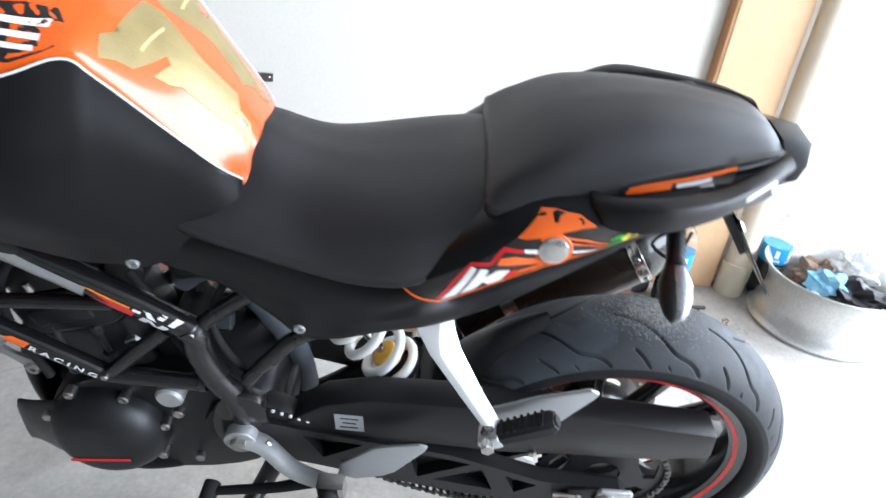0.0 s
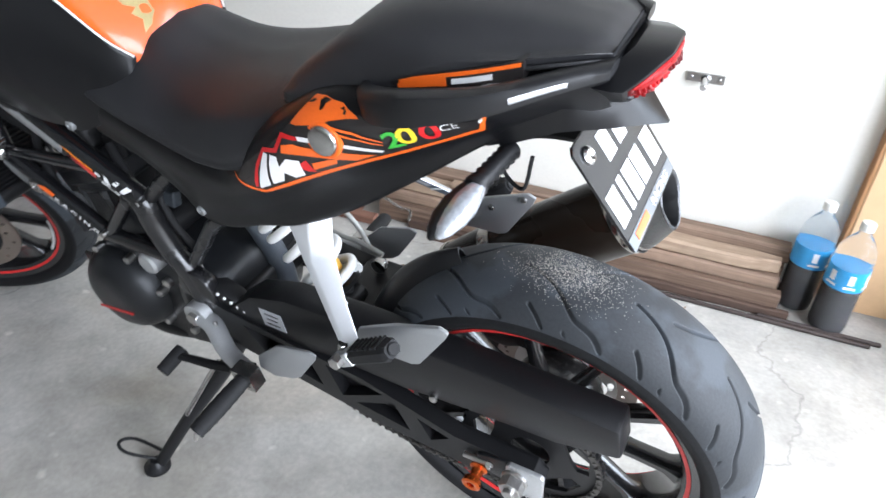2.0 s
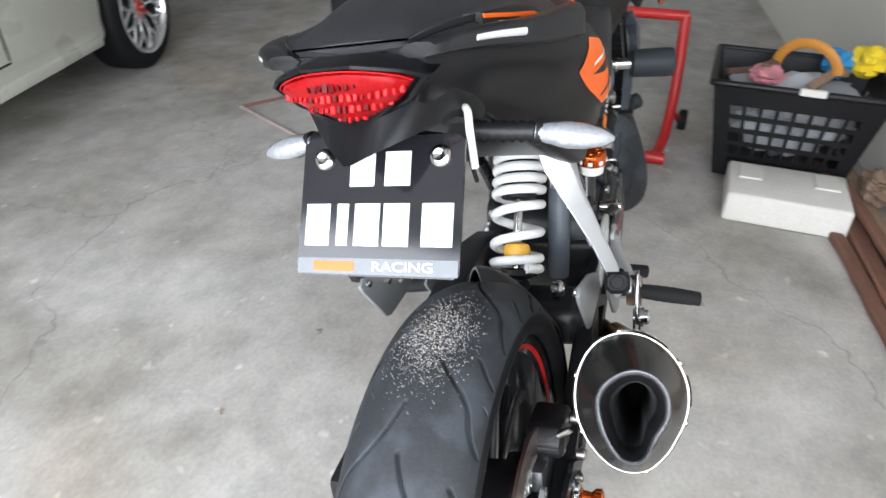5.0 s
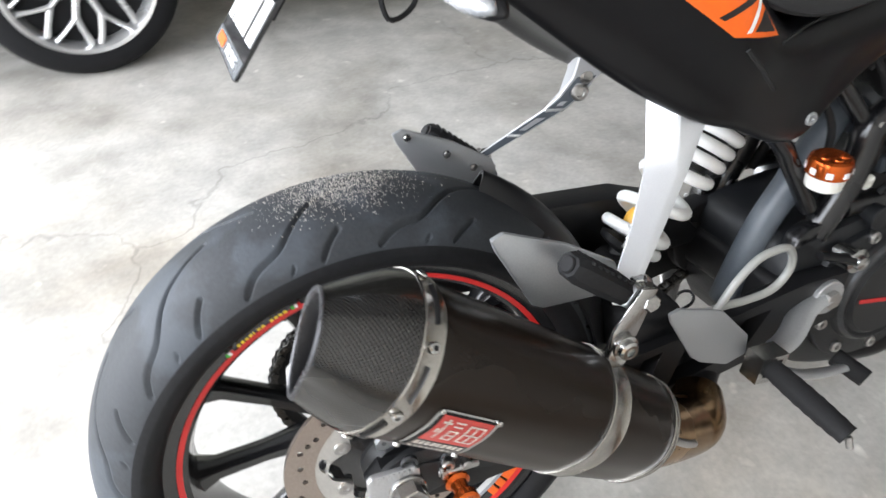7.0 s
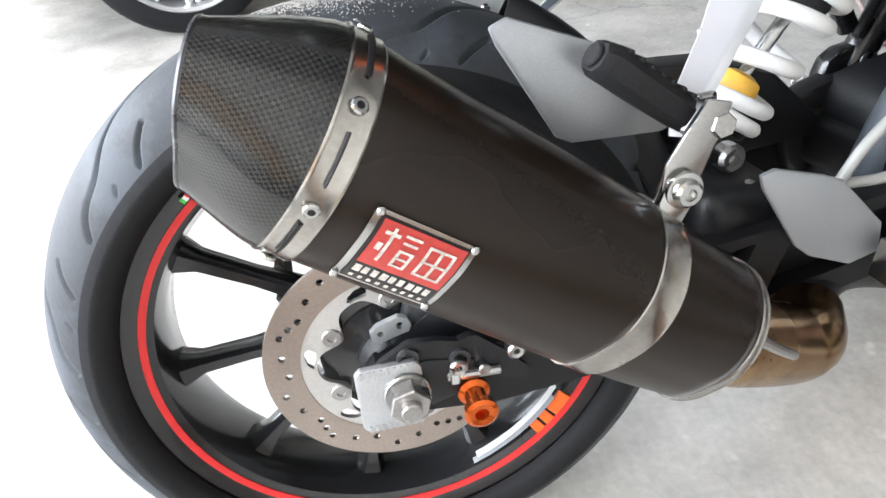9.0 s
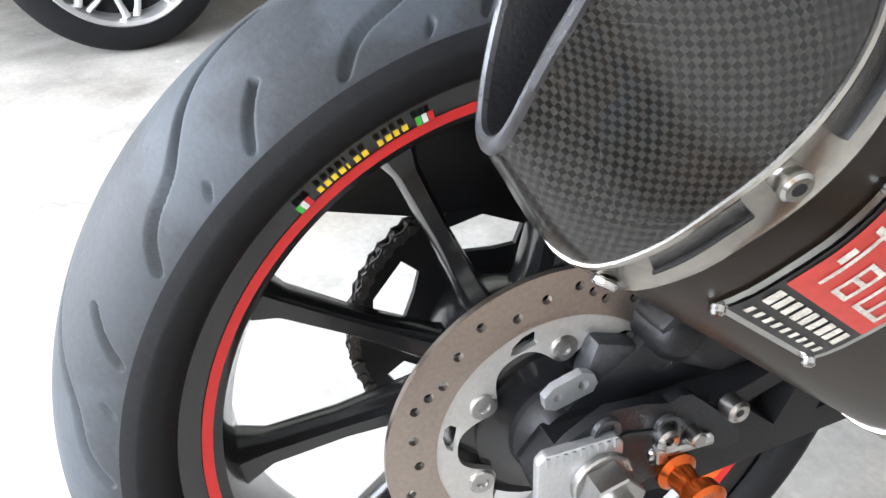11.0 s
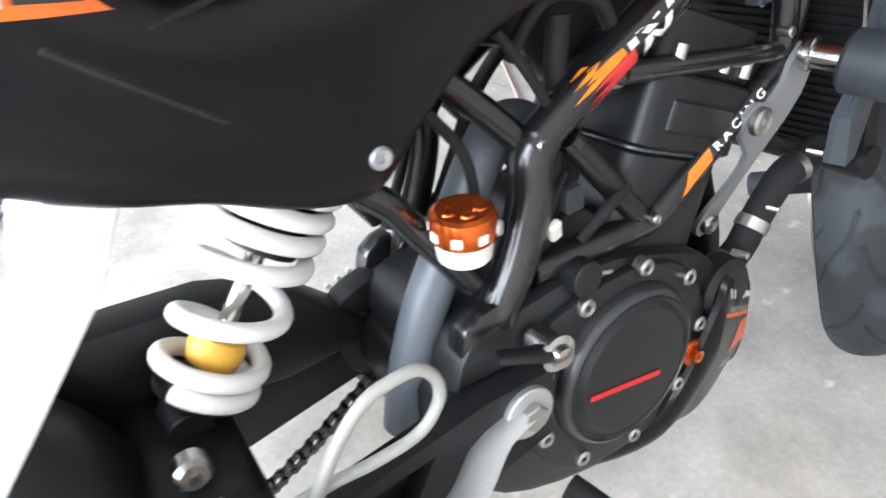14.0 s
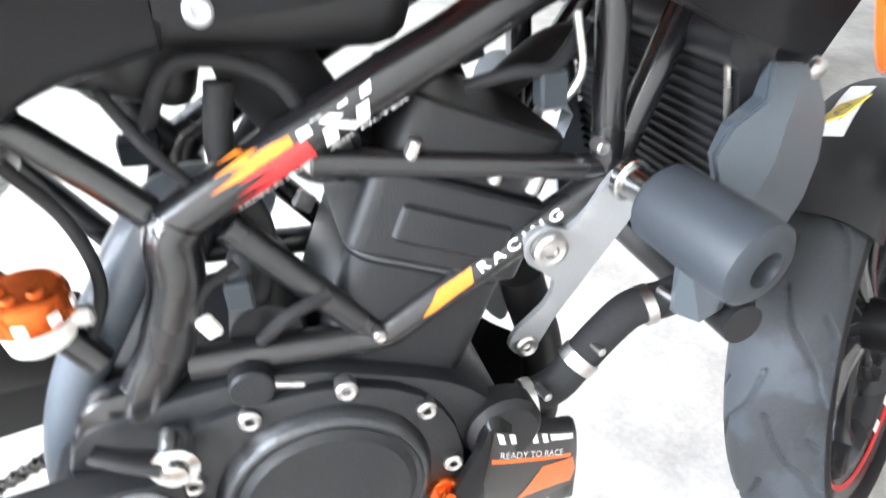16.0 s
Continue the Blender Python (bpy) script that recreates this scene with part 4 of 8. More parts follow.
muffler_part("outlet_pipe", [msec(0.341, 1.0, 1.0, grow=-0.0118), msec(0.30, 0.9, 1.0, grow=-0.0130), msec(0.12, 0.8, 1.0, grow=-0.0130), msec(0.12, 0.02, 1.0)], MATTDARK, "matt near-black inside of the outlet", muf, caps=False)
# bands: the slotted one behind the cap, the hanger one and the front one, with thin raised rims
for s0, s1, g in ((0.291, 0.3110, 0.0012), (0.0600, 0.0860, 0.0014), (-0.0345, -0.0255, 0.0016)):
    e = 0.0012
    km = [along_k(s0), along_k(s1)]
    band_ = muffler_part("band", [msec(s0, km[0], grow=-0.002), msec(s0, km[0], grow=g), msec(s0 + e, km[0], grow=g + 0.0005), msec(s0 + 2.2 * e, km[0], grow=g), msec(s1 - 2.2 * e, km[1], grow=g), msec(s1 - e, km[1], grow=g + 0.0005), msec(s1, km[1], grow=g), msec(s1, km[1], grow=-0.002)], BANDS, "bright steel band", muf, caps=False)


def msurf2(s, a, lift):
    """A point lift above the sleeve at s along it and a degrees round it."""
    k = along_k(s)
    r = round_it(SLEEVE_R, a) * k + lift
    cu, cv = math.sin(radians(a)), math.cos(radians(a))
    return M0 + MD * (s + 0.047 * cu * r) + MV * (cv * r) + MU * (cu * r)


for a0 in (-64, -5, 54, 113, 172, 231):
    for ds in (0.0,):
        line = [msurf2(0.3010 + ds, a0 + d, 0.0014) for d in range(0, 31, 3)]
        bp("slot", tube(B(), line, 0.0026, 8, flat=0.35), SATIN, "dark slot cut in the band", parent=muf)
for a in (38, -21, -79, 97, 156, 215):
    p, q = msurf2(0.3010, a, 0.001), msurf2(0.3010, a, 0.0040)
    bp("rivet", rod(B(), p, q, 0.0046, 14, ch=0.0014), CHROME, parent=muf)
    bp("rivet_eye", rod(B(), q - (q - p) * 0.1, msurf2(0.3010, a, 0.0042), 0.0021, 10, ch=0.0004), SATIN, parent=muf)
# welded seam under the sleeve
bp("sleeve_seam", tube(B(), [msurf2(q, 262, 0.0002) for q in np.linspace(-0.02, 0.285, 24)], 0.0016, 6), BRONZE, "brown weld seam", 60, muf)


# the badge, bowed over the sleeve; its marks are plain shapes
def badge(pts, lift, material, name, label=""):
    """pts: along the axis and round it in degrees."""
    (s0, a0), (s1, a1), (s2, a2), (s3, a3) = pts
    n, m = 5, 10
    bm = B()
    grid = []
    for i in range(n + 1):
        row = []
        for j in range(m + 1):
            f, g = i / n, j / m
            q = ((s0 * (1 - f) + s1 * f) * (1 - g) + (s3 * (1 - f) + s2 * f) * g, (a0 * (1 - f) + a1 * f) * (1 - g) + (a3 * (1 - f) + a2 * f) * g)
            row.append(bm.verts.new(msurf2(q[0], q[1], lift)))
        grid.append(row)
    for i in range(n):
        for j in range(m):
            bm.faces.new((grid[i][j], grid[i + 1][j], grid[i + 1][j + 1], grid[i][j + 1]))
    return bp(name, bm, material, label, 60, muf)


BA, BB, BD, BC = (0.2730, -2.5), (0.2110, -1.0), (0.2070, -63.0), (0.2705, -65.0)


def on_badge(f, g):
    """A place on the badge: f along it from the outlet's end, g down it."""
    return tuple((BA[i] * (1 - f) + BB[i] * f) * (1 - g) + (BC[i] * (1 - f) + BD[i] * f) * g for i in (0, 1))


def badge_field(f0, f1, g0, g1, lift, material, name, label=""):
    return badge([on_badge(f0, g0), on_badge(f1, g0), on_badge(f1, g1), on_badge(f0, g1)], lift, material, name, label)


badge_field(0, 1, 0, 1, 0.0010, CHROME, "badge", "steel badge plate with a red field")
badge_field(0.07, 0.94, 0.05, 0.95, 0.0016, BLACK2, "badge_field")
badge_field(0.10, 0.92, 0.07, 0.66, 0.0021, REDB, "badge_red", "faded red field of the badge")
# worn square strokes on the red
for f0, f1, g0, g1 in ((0.16, 0.30, 0.17, 0.21), (0.22, 0.25, 0.12, 0.56), (0.15, 0.20, 0.32, 0.42), (0.34, 0.50, 0.14, 0.17), (0.35, 0.49, 0.22, 0.25), (0.35, 0.38, 0.32, 0.56), (0.47, 0.50, 0.32, 0.56), (0.35, 0.50, 0.32, 0.35), (0.35, 0.50, 0.42, 0.45), (0.35, 0.50, 0.53, 0.56),
                       (0.58, 0.61, 0.16, 0.56), (0.82, 0.85, 0.16, 0.56), (0.70, 0.73, 0.16, 0.56), (0.58, 0.85, 0.16, 0.19), (0.58, 0.85, 0.34, 0.37), (0.58, 0.85, 0.53, 0.56)):
    badge_field(f0, f1, g0, g1, 0.0026, BADGEW, "badge_stroke")
for k in range(9):
    f = 0.12 + 0.087 * k
    badge_field(f, f + (0.055 if k % 3 else 0.066), 0.70, 0.80, 0.0021, BADGEW, "badge_letter")
    badge_field(f + 0.01, f + 0.05, 0.85, 0.90, 0.0021, BADGEW, "badge_letter")
for q in (on_badge(0.035, 0.025), on_badge(0.965, 0.025), on_badge(0.965, 0.975), on_badge(0.035, 0.975)):
    p = msurf2(q[0], q[1], 0.0)
    n = (p - (M0 + MD * q[0])).normalized()
    bp("badge_rivet", rod(B(), p, p + n * 0.0042, 0.0026, 12, ch=0.0012), CHROME, parent=muf)
# hanger: the band's two ears drawn up to the bolt, with the strap to the foot bracket
ears = [(-0.190, 0.150), (-0.176, 0.150), (-0.176, 0.172), (-0.181, 0.186), (-0.192, 0.192), (-0.202, 0.186), (-0.202, 0.172)]
for y in (0.1830, 0.1900):
    bp("band_ear", prism(B(), ears, y, y + 0.0028, 0.0008), CHROME, parent=muf)
bp("hanger", prism(B(), [(-0.222, 0.232), (-0.205, 0.236), (-0.180, 0.196), (-0.178, 0.176), (-0.192, 0.168), (-0.206, 0.186)], 0.1860, 0.1898, 0.0012), STEEL, "bent steel silencer hanger", parent=muf)
bp("hanger_bolt", lathe(B(), [(0, 0.0125), (0.003, 0.0125), (0.0035, 0.0095), (0.008, 0.0095), (0.010, 0.0075), (0.010, 0.0045), (0.006, 0.004)], 20, (-0.1915, 0.1928, 0.1795)), CHROME, parent=muf)
pipe_pts = [M0 + MD * (S0_ + 0.01), M0 + MD * (S0_ - 0.014), M0 + MD * (S0_ - 0.034), Vector((-0.318, 0.157, -0.002)), Vector((-0.345, 0.150, -0.006)), Vector((-0.368, 0.122, 0.000)), Vector((-0.42, 0.080, -0.005)), Vector((-0.50, 0.045, -0.03)), Vector((-0.66, 0.02, -0.085)), Vector((-0.82, 0.0, -0.095)), Vector((-0.905, 0.0, -0.05)), Vector((-0.915, 0.0, 0.06)), Vector((-0.88, 0.0, 0.17))]
link_pipe = bp("link_pipe", tube(B(), pipe_pts[:6], [0.037, 0.036, 0.036, 0.036, 0.034, 0.030], 28, 6), BRONZE, "heat-stained exhaust link pipe", 60)
bp("header_pipe", tube(B(), pipe_pts[5:], 0.021, 20, 6), SATIN, "black exhaust header pipe", 60, link_pipe)
bp("joint_clamp", tube(B(), [M0 + MD * (S0_ - 0.004), M0 + MD * (S0_ - 0.020)], 0.040, 28), BRONZE, "heat-stained joint collar", parent=link_pipe)
hk = M0 + MD * (S0_ - 0.012) + MV * 0.034 + MU * 0.020
bp("spring_hook", tube(B(), [hk + MD * 0.030, hk + MD * 0.012 + MV * 0.006, hk - MD * 0.020 + MV * 0.006, hk - MD * 0.045], 0.0042, 10, 4), STEEL, "small joint spring", parent=link_pipe)

# -- bodywork --
tail_rows = [
    (-0.62, 0.46, 0.090, 0.470, 0.110, 0.450, 0.098, 0.398),
    (-0.55, 0.46, 0.095, 0.470, 0.122, 0.445, 0.100, 0.372),
    (-0.50, 0.45, 0.095, 0.462, 0.126, 0.430, 0.100, 0.330),
    (-0.465, 0.44, 0.095, 0.450, 0.128, 0.420, 0.102, 0.298),
    (-0.42, 0.44, 0.100, 0.440, 0.132, 0.410, 0.104, 0.302),
    (-0.36, 0.44, 0.108, 0.440, 0.140, 0.415, 0.106, 0.328),
    (-0.30, 0.49, 0.122, 0.500, 0.153, 0.455, 0.106, 0.348),
    (-0.22, 0.545, 0.124, 0.556, 0.154, 0.515, 0.100, 0.392),
    (-0.13, 0.568, 0.113, 0.574, 0.138, 0.540, 0.085, 0.455),
    (-0.05, 0.582, 0.092, 0.588, 0.107, 0.562, 0.066, 0.512),
    (0.03, 0.598, 0.060, 0.600, 0.072, 0.588, 0.050, 0.548),
    (0.045, 0.600, 0.054, 0.602, 0.064, 0.592, 0.044, 0.556),
]
tail_bm = solid(halves([(x, [(0, zt), (w1, z1), (w2, z2), (w3 + 0.012, (z2 * 0.35 + z3 * 0.65)), (w3, z3), (w3 * 0.6, z3 + 0.012), (0, z3 + 0.014)]) for x, zt, w1, z1, w2, z2, w3, z3 in tail_rows]))
for v in tail_bm.verts:
    if v.co.y > 0.04 and v.co.x < -0.34 and v.co.z < 0.44:
        v.co.y -= 0.014 * min(1.0, (-0.34 - v.co.x) / 0.10) * min(1.0, (0.44 - v.co.z) / 0.06)
tail = bp("tail_fairing", tail_bm, MATT, "matt black tail and side fairing", 45)
TAILT = tree(tail)


def cushion(name, rows, label, piping):
    rings = halves([(x, [(0, zt), (ws * 0.6, zt - 0.25 * (zt - zs)), (ws, zs), ((ws + we) / 2 + 0.006, (zs + ze) / 2 + 0.001), (we, ze + 0.004), (we - 0.012, ze - 0.006), (0, ze - 0.004)]) for x, zt, ws, zs, we, ze in rows])
    ob = bp(name, solid(rings), VINYL, label, 60)
    line = spline([(x, -(we - 0.001), ze - 0.004) for x, zt, ws, zs, we, ze in rows], 5)
    for s in (1, -1):
        bp("piping", tube(B(), [(q[0], q[1] * s, q[2]) for q in line], 0.0026, 6), BLACK, parent=ob)
    return ob


cushion("rider_seat", [
    (-0.606, 0.492, 0.085, 0.486, 0.116, 0.482), (-0.585, 0.512, 0.084, 0.497, 0.122, 0.476), (-0.55, 0.537, 0.076, 0.510, 0.127, 0.468), (-0.52, 0.543, 0.082, 0.507, 0.130, 0.462),
    (-0.47, 0.522, 0.096, 0.492, 0.135, 0.453), (-0.43, 0.513, 0.106, 0.490, 0.139, 0.447), (-0.385, 0.513, 0.117, 0.494, 0.144, 0.445),
    (-0.33, 0.523, 0.120, 0.506, 0.147, 0.456), (-0.276, 0.538, 0.112, 0.521, 0.131, 0.488), (-0.240, 0.549, 0.096, 0.534, 0.114, 0.517), (-0.205, 0.556, 0.084, 0.545, 0.098, 0.532)], "black vinyl rider seat", True)
cushion("pillion_seat", [
    (-0.266, 0.545, 0.088, 0.545, 0.110, 0.540), (-0.262, 0.556, 0.094, 0.554, 0.119, 0.539), (-0.248, 0.570, 0.096, 0.566, 0.123, 0.538), (-0.226, 0.588, 0.095, 0.580, 0.123, 0.539), (-0.198, 0.606, 0.093, 0.595, 0.120, 0.545), (-0.165, 0.619, 0.090, 0.604, 0.117, 0.559), (-0.120, 0.628, 0.087, 0.608, 0.111, 0.582),
    (-0.085, 0.630, 0.082, 0.609, 0.104, 0.594), (-0.045, 0.628, 0.075, 0.609, 0.094, 0.600), (-0.010, 0.624, 0.067, 0.609, 0.084, 0.605), (0.024, 0.618, 0.054, 0.610, 0.067, 0.607), (0.042, 0.610, 0.040, 0.607, 0.050, 0.604)], "rounded black vinyl pillion seat", True)

# grab rails on both sides of the tail, each with a silver strip let in
for s in (-1, 1):
    rows = [(-0.165, 0.122, 0.566, 0.016), (-0.145, 0.142, 0.566, 0.030), (-0.10, 0.153, 0.577, 0.032), (-0.04, 0.134, 0.586, 0.024), (0.012, 0.098, 0.597, 0.017), (0.047, 0.066, 0.600, 0.012)]
    line = spline([(x, s * y, z, h) for x, y, z, h in rows], 5)
    rings = [[Vector((q[0], q[1] + s * dy, q[2] + dz * q[3])) for dy, dz in ((-0.016, 0.42), (-0.006, 0.5), (0.004, 0.44), (0.008, 0.2), (0.006, -0.4), (-0.004, -0.5), (-0.016, -0.44), (-0.022, 0))] for q in line]
    rail = bp("grab_rail", solid(rings), BLACK, "black grab rail with a silver strip", 50)
    strip = [[Vector((q[0], q[1] + s * 0.0066 - s * dy, q[2] + dz * q[3])) for dy, dz in ((0, 0.22), (-0.002, 0.1), (-0.002, -0.05), (0, -0.16), (0.004, -0.16), (0.004, 0.22))] for q in line[17:22]]
    bp("strip", solid(strip), SILVER, "silver strip", 50, rail)

# tail lamp, its black surround and the lip over the plate
TL = [(-0.063, 0.583), (-0.051, 0.591), (-0.02, 0.600), (0.02, 0.600), (0.051, 0.591), (0.063, 0.583), (0.047, 0.567), (0.020, 0.554), (0.0, 0.549), (-0.020, 0.554), (-0.047, 0.567)]


def tail_face(y, z, out):
    """The tail's sloped back: further back at the top and the middle."""
    return Vector((0.085 + out - 4.0 * y * y - 0.6 * max(0.0, 0.60 - z), y, z))


rings = []
for k, out in ((1.12, -0.030), (1.14, -0.004), (1.10, 0.002), (1.02, 0.003), (1.0, -0.004)):
    cz = 0.577
    rings.append([tail_face(y * k, cz + (z - cz) * (k * 1.02), out) for y, z in TL])
bp("lamp_surround", solid(rings), MATT, "black tail lamp surround", 30)
rings = [[tail_face(y * k, 0.577 + (z - 0.577) * k, o) for y, z in TL] for k, o in ((0.92, -0.012), (0.92, 0.0015), (0.87, 0.0050), (0.70, 0.0075), (0.42, 0.0090))]
lens = bp("tail_lamp", solid(rings), GLASSR, "red tail lamp lens with small facets", 50)
random.seed(5)
# facet sparkle is painted: lit and shaded reds mixed, top row darkest
for col in range(21):
    for row in range(4):
        y, z = (col - 10) * 0.0056 + (0.0028 if row % 2 else 0.0), 0.5575 + 0.0105 * row
        if abs(y) / 0.056 + abs(z - 0.577) / 0.032 < 0.97 and abs(z - 0.5745) / 0.0215 + abs(y) / 0.080 < 0.96:
            tilt = Euler((random.uniform(-0.15, 0.15), radians(-25) + random.uniform(-0.2, 0.2), random.uniform(-0.25, 0.25))).to_matrix()
            p = tail_face(y, z, float(np.interp(abs(y) / 0.063 + abs(z - 0.577) / 0.026, [0.42, 0.70, 0.87, 0.95], [0.0090, 0.0075, 0.0050, 0.0012])) - 0.0004)
            bp("facet", box(B(), p, (0.0036, random.choice((0.0022, 0.0036, 0.0046)), random.uniform(0.006, 0.0095)), tilt, 0.0006), (GLASSR3 if row == 3 else random.choice((GLASSR, GLASSR2, GLASSR2, GLASSR3))), parent=lens)
top_edge = spline([tail_face(y * 0.93, 0.577 + (z - 0.577) * 0.95, 0.0030) for y, z in TL[:6]], 6)
bp("lens_rim", tube(B(), top_edge, 0.0005, 6), GLASSR2, "bright line along the lens's top edge", 60, lens)
lip = [[Vector(q) for q in ring] for ring in (
    [(-0.06, -0.080, 0.548), (-0.06, 0.080, 0.548), (-0.05, 0.070, 0.505), (-0.05, -0.070, 0.505)],
    [(0.010, -0.073, 0.582), (0.010, 0.073, 0.582), (0.006, 0.066, 0.532), (0.006, -0.066, 0.532)],
    [(0.040, -0.057, 0.575), (0.040, 0.057, 0.575), (0.042, 0.047, 0.533), (0.042, -0.047, 0.533)],
    [(0.055, -0.026, 0.556), (0.055, 0.026, 0.556), (0.074, 0.020, 0.530), (0.074, -0.020, 0.530)],
    [(0.060, -0.008, 0.549), (0.060, 0.008, 0.549), (0.090, 0.003, 0.526), (0.090, -0.003, 0.526)])]
bp("tail_lip", solid(lip), MATT, "pointed black lip under the tail lamp", 60)

# number plate: characters stand as plain bars
PT, PB = Vector((0.020, 0, 0.522)), Vector((0.094, 0, 0.424))
pu = (PT - PB).normalized()
pn = Vector((0, 1, 0)).cross(pu)
if pn.x < 0:
    pn = -pn


def on_plate(y, h, out):
    return PB + pu * h + Vector((0, y, 0)) + pn * out


PLATE = mat("gloss black plate", (0.010, 0.010, 0.012), 0.12, grain=80, bump=0.0, vary=0.1)
h_all = (PT - PB).length
rings = []
for o in (-0.0015, 0.0012):
    r, w = 0.006, 0.0775
    rings.append([on_plate(y, h, o) for y, h in ((-w + r, 0), (w - r, 0), (w - r * 0.3, r * 0.3), (w, r), (w, h_all - r), (w - r, h_all), (-w + r, h_all), (-w, h_all - r), (-w, r), (-w + r * 0.3, r * 0.3))])
plate = bp("number_plate", solid(rings), PLATE, "black number plate with white bars", 20)


def plate_bar(y, h, w, t, material=WHITE2, name="plate_bar", lean=0.0, out=0.0012):
    ring = [[on_plate(y + sx * w / 2 + lean * sh * t, h + sh * t / 2, o) for sx, sh in ((-1, -1), (1, -1), (1, 1), (-1, 1))] for o in (out, out + 0.0006)]
    return bp(name, solid(ring), material, parent=plate, smooth=0)


for y, w in ((-0.017, 0.024), (0.017, 0.024)):
    plate_bar(y, 0.094, w, 0.030)
for y, w in ((-0.059, 0.024), (-0.034, 0.011), (-0.010, 0.024), (0.018, 0.024), (0.056, 0.028)):
    plate_bar(y, 0.045, w, 0.037)
plate_bar(0, 0.0085, 0.153, 0.014, STRIPG, "plate_strip")
plate_bar(-0.040, 0.0085, 0.040, 0.0085, ORANGE2, "plate_mark", out=0.0019)
bp("plate_word", letters("RACING", 0.0115, Matrix((( *Vector((0, 1, 0)), 0), (*pu, 0), (*pn, 0))).to_3x3().transposed().to_4x4(), squeeze=1.35), WHITE2, parent=plate).data.transform(Matrix.Translation(on_plate(0.026, 0.0085, 0.0022)))
for s in (-1, 1):
    c = on_plate(s * 0.056, 0.104, 0.001)
    bp("plate_bolt", lathe(B(), [(0, 0.0095), (0.002, 0.0095), (0.004, 0.0075), (0.0045, 0.0055), (0.003, 0.003)], 22, c, pn), CHROME, "bright washer bolt", parent=plate)
bp("plate_carrier", solid([[on_plate(s * 0.045, h, o) for s, h in ((-1, 0.05), (1, 0.05), (1, 0.115), (-1, 0.115))] for o in (-0.010, -0.002)]), BLACK, "black plate carrier", 20)
bp("carrier_arm", tube(B(), [(-0.09, 0, 0.47), (-0.03, 0, 0.495), (0.03, 0, 0.500)], 0.022, 10, 4, flat=0.5), BLACK)

# indicators on short ribbed stalks
LENS = mat("clear lens", (0.42, 0.44, 0.47), 0.12, 0.5, grain=230, bump=0.10, coat=0.8, vary=0.2, spots=120)
for s in (-1, 1):
    a, b = Vector((-0.04, s * 0.060, 0.500)), Vector((-0.052, s * 0.118, 0.492))
    ind = bp("indicator", tube(B(), [a + (b - a) * f for f in np.linspace(0, 1, 15)], [0.011 if k % 2 else 0.0085 for k in range(15)], 12), BLACK, "clear-lens indicator on a black ribbed stalk", 60)
    tip = Vector((-0.062, s * 0.188, 0.477))
    m = between(b, tip)
    L = (tip - b).length
    shell_, lens_ = [], []
    for f, w, h in ((0.0, 0.007, 0.007), (0.15, 0.0110, 0.0095), (0.4, 0.0145, 0.0125), (0.65, 0.0135, 0.0115), (0.88, 0.0085, 0.0075), (1.0, 0.0025, 0.0025)):
        ring = [b + m @ Vector((f * L, math.cos(q) * w, math.sin(q) * h)) for q in (2 * math.pi * k / 16 for k in range(16))]
        shell_.append(ring)
    bp("housing", solid([[p + Vector((-0.004, 0, -0.001)) for p in r] for r in shell_]), BLACK, parent=ind, smooth=60)
    lens_ = [[b + (p - b) * 0.985 + Vector((0.0035, 0, 0.0015)) for p in r] for r in shell_]
    bp("lens", solid(lens_), LENS, "clear faceted lens", parent=ind, smooth=60)
    bp("collar", tube(B(), [b, b + (tip - b) * 0.08], 0.012, 14), BLACK, parent=ind)
    bp("cable", tube(B(), [a, a + Vector((-0.015, s * -0.01, -0.035)), a + Vector((0.012, s * 0.002, -0.045)), a + Vector((0.02, 0, -0.005))], 0.0022, 8, 6), RUBBER, parent=ind)
bp("plate_wire", tube(B(), [(-0.02, 0.060, 0.53), (0.000, 0.074, 0.535), (0.016, 0.079, 0.52), (0.020, 0.080, 0.49)], 0.0035, 8, 6), WHITEP, "white sleeve of the wiring", 60)

# -- tank and its side panels --
tank_rows = [
    (-0.500, 0.500, 0.050, 0.495, 0.070, 0.490, 0.075, 0.46), (-0.520, 0.545, 0.045, 0.537, 0.070, 0.518, 0.080, 0.46), (-0.545, 0.583, 0.050, 0.572, 0.092, 0.540, 0.090, 0.46), (-0.585, 0.634, 0.062, 0.622, 0.105, 0.586, 0.105, 0.46),
    (-0.632, 0.674, 0.080, 0.664, 0.119, 0.640, 0.115, 0.46), (-0.655, 0.690, 0.088, 0.680, 0.127, 0.660, 0.120, 0.46), (-0.70, 0.708, 0.104, 0.696, 0.150, 0.648, 0.135, 0.47), (-0.80, 0.728, 0.112, 0.718, 0.172, 0.622, 0.145, 0.47),
    (-0.90, 0.716, 0.110, 0.708, 0.168, 0.612, 0.140, 0.47), (-0.99, 0.670, 0.090, 0.662, 0.140, 0.58, 0.120, 0.47)]
tank = bp("fuel_tank", solid(halves([(x, [(0, zt), (w1 * 0.55, zt - 0.2 * (zt - z1)), (w1, z1), (w2, z2), (w3, (z2 + z3) / 2), (w3 * 0.9, z3), (0, z3)]) for x, zt, w1, z1, w2, z2, w3, z3 in tank_rows])), ORANGE, "orange painted fuel tank", 50)
TANKT = tree(tank)
GOLD = mat("gold flake decal", (0.30, 0.235, 0.10), 0.38, 0.35, grain=700, bump=0.01, vary=0.25, spots=30)
GOLD2 = mat("pale gold print", (0.62, 0.52, 0.24), 0.4, 0.2, grain=300, bump=0.0, vary=0.1)
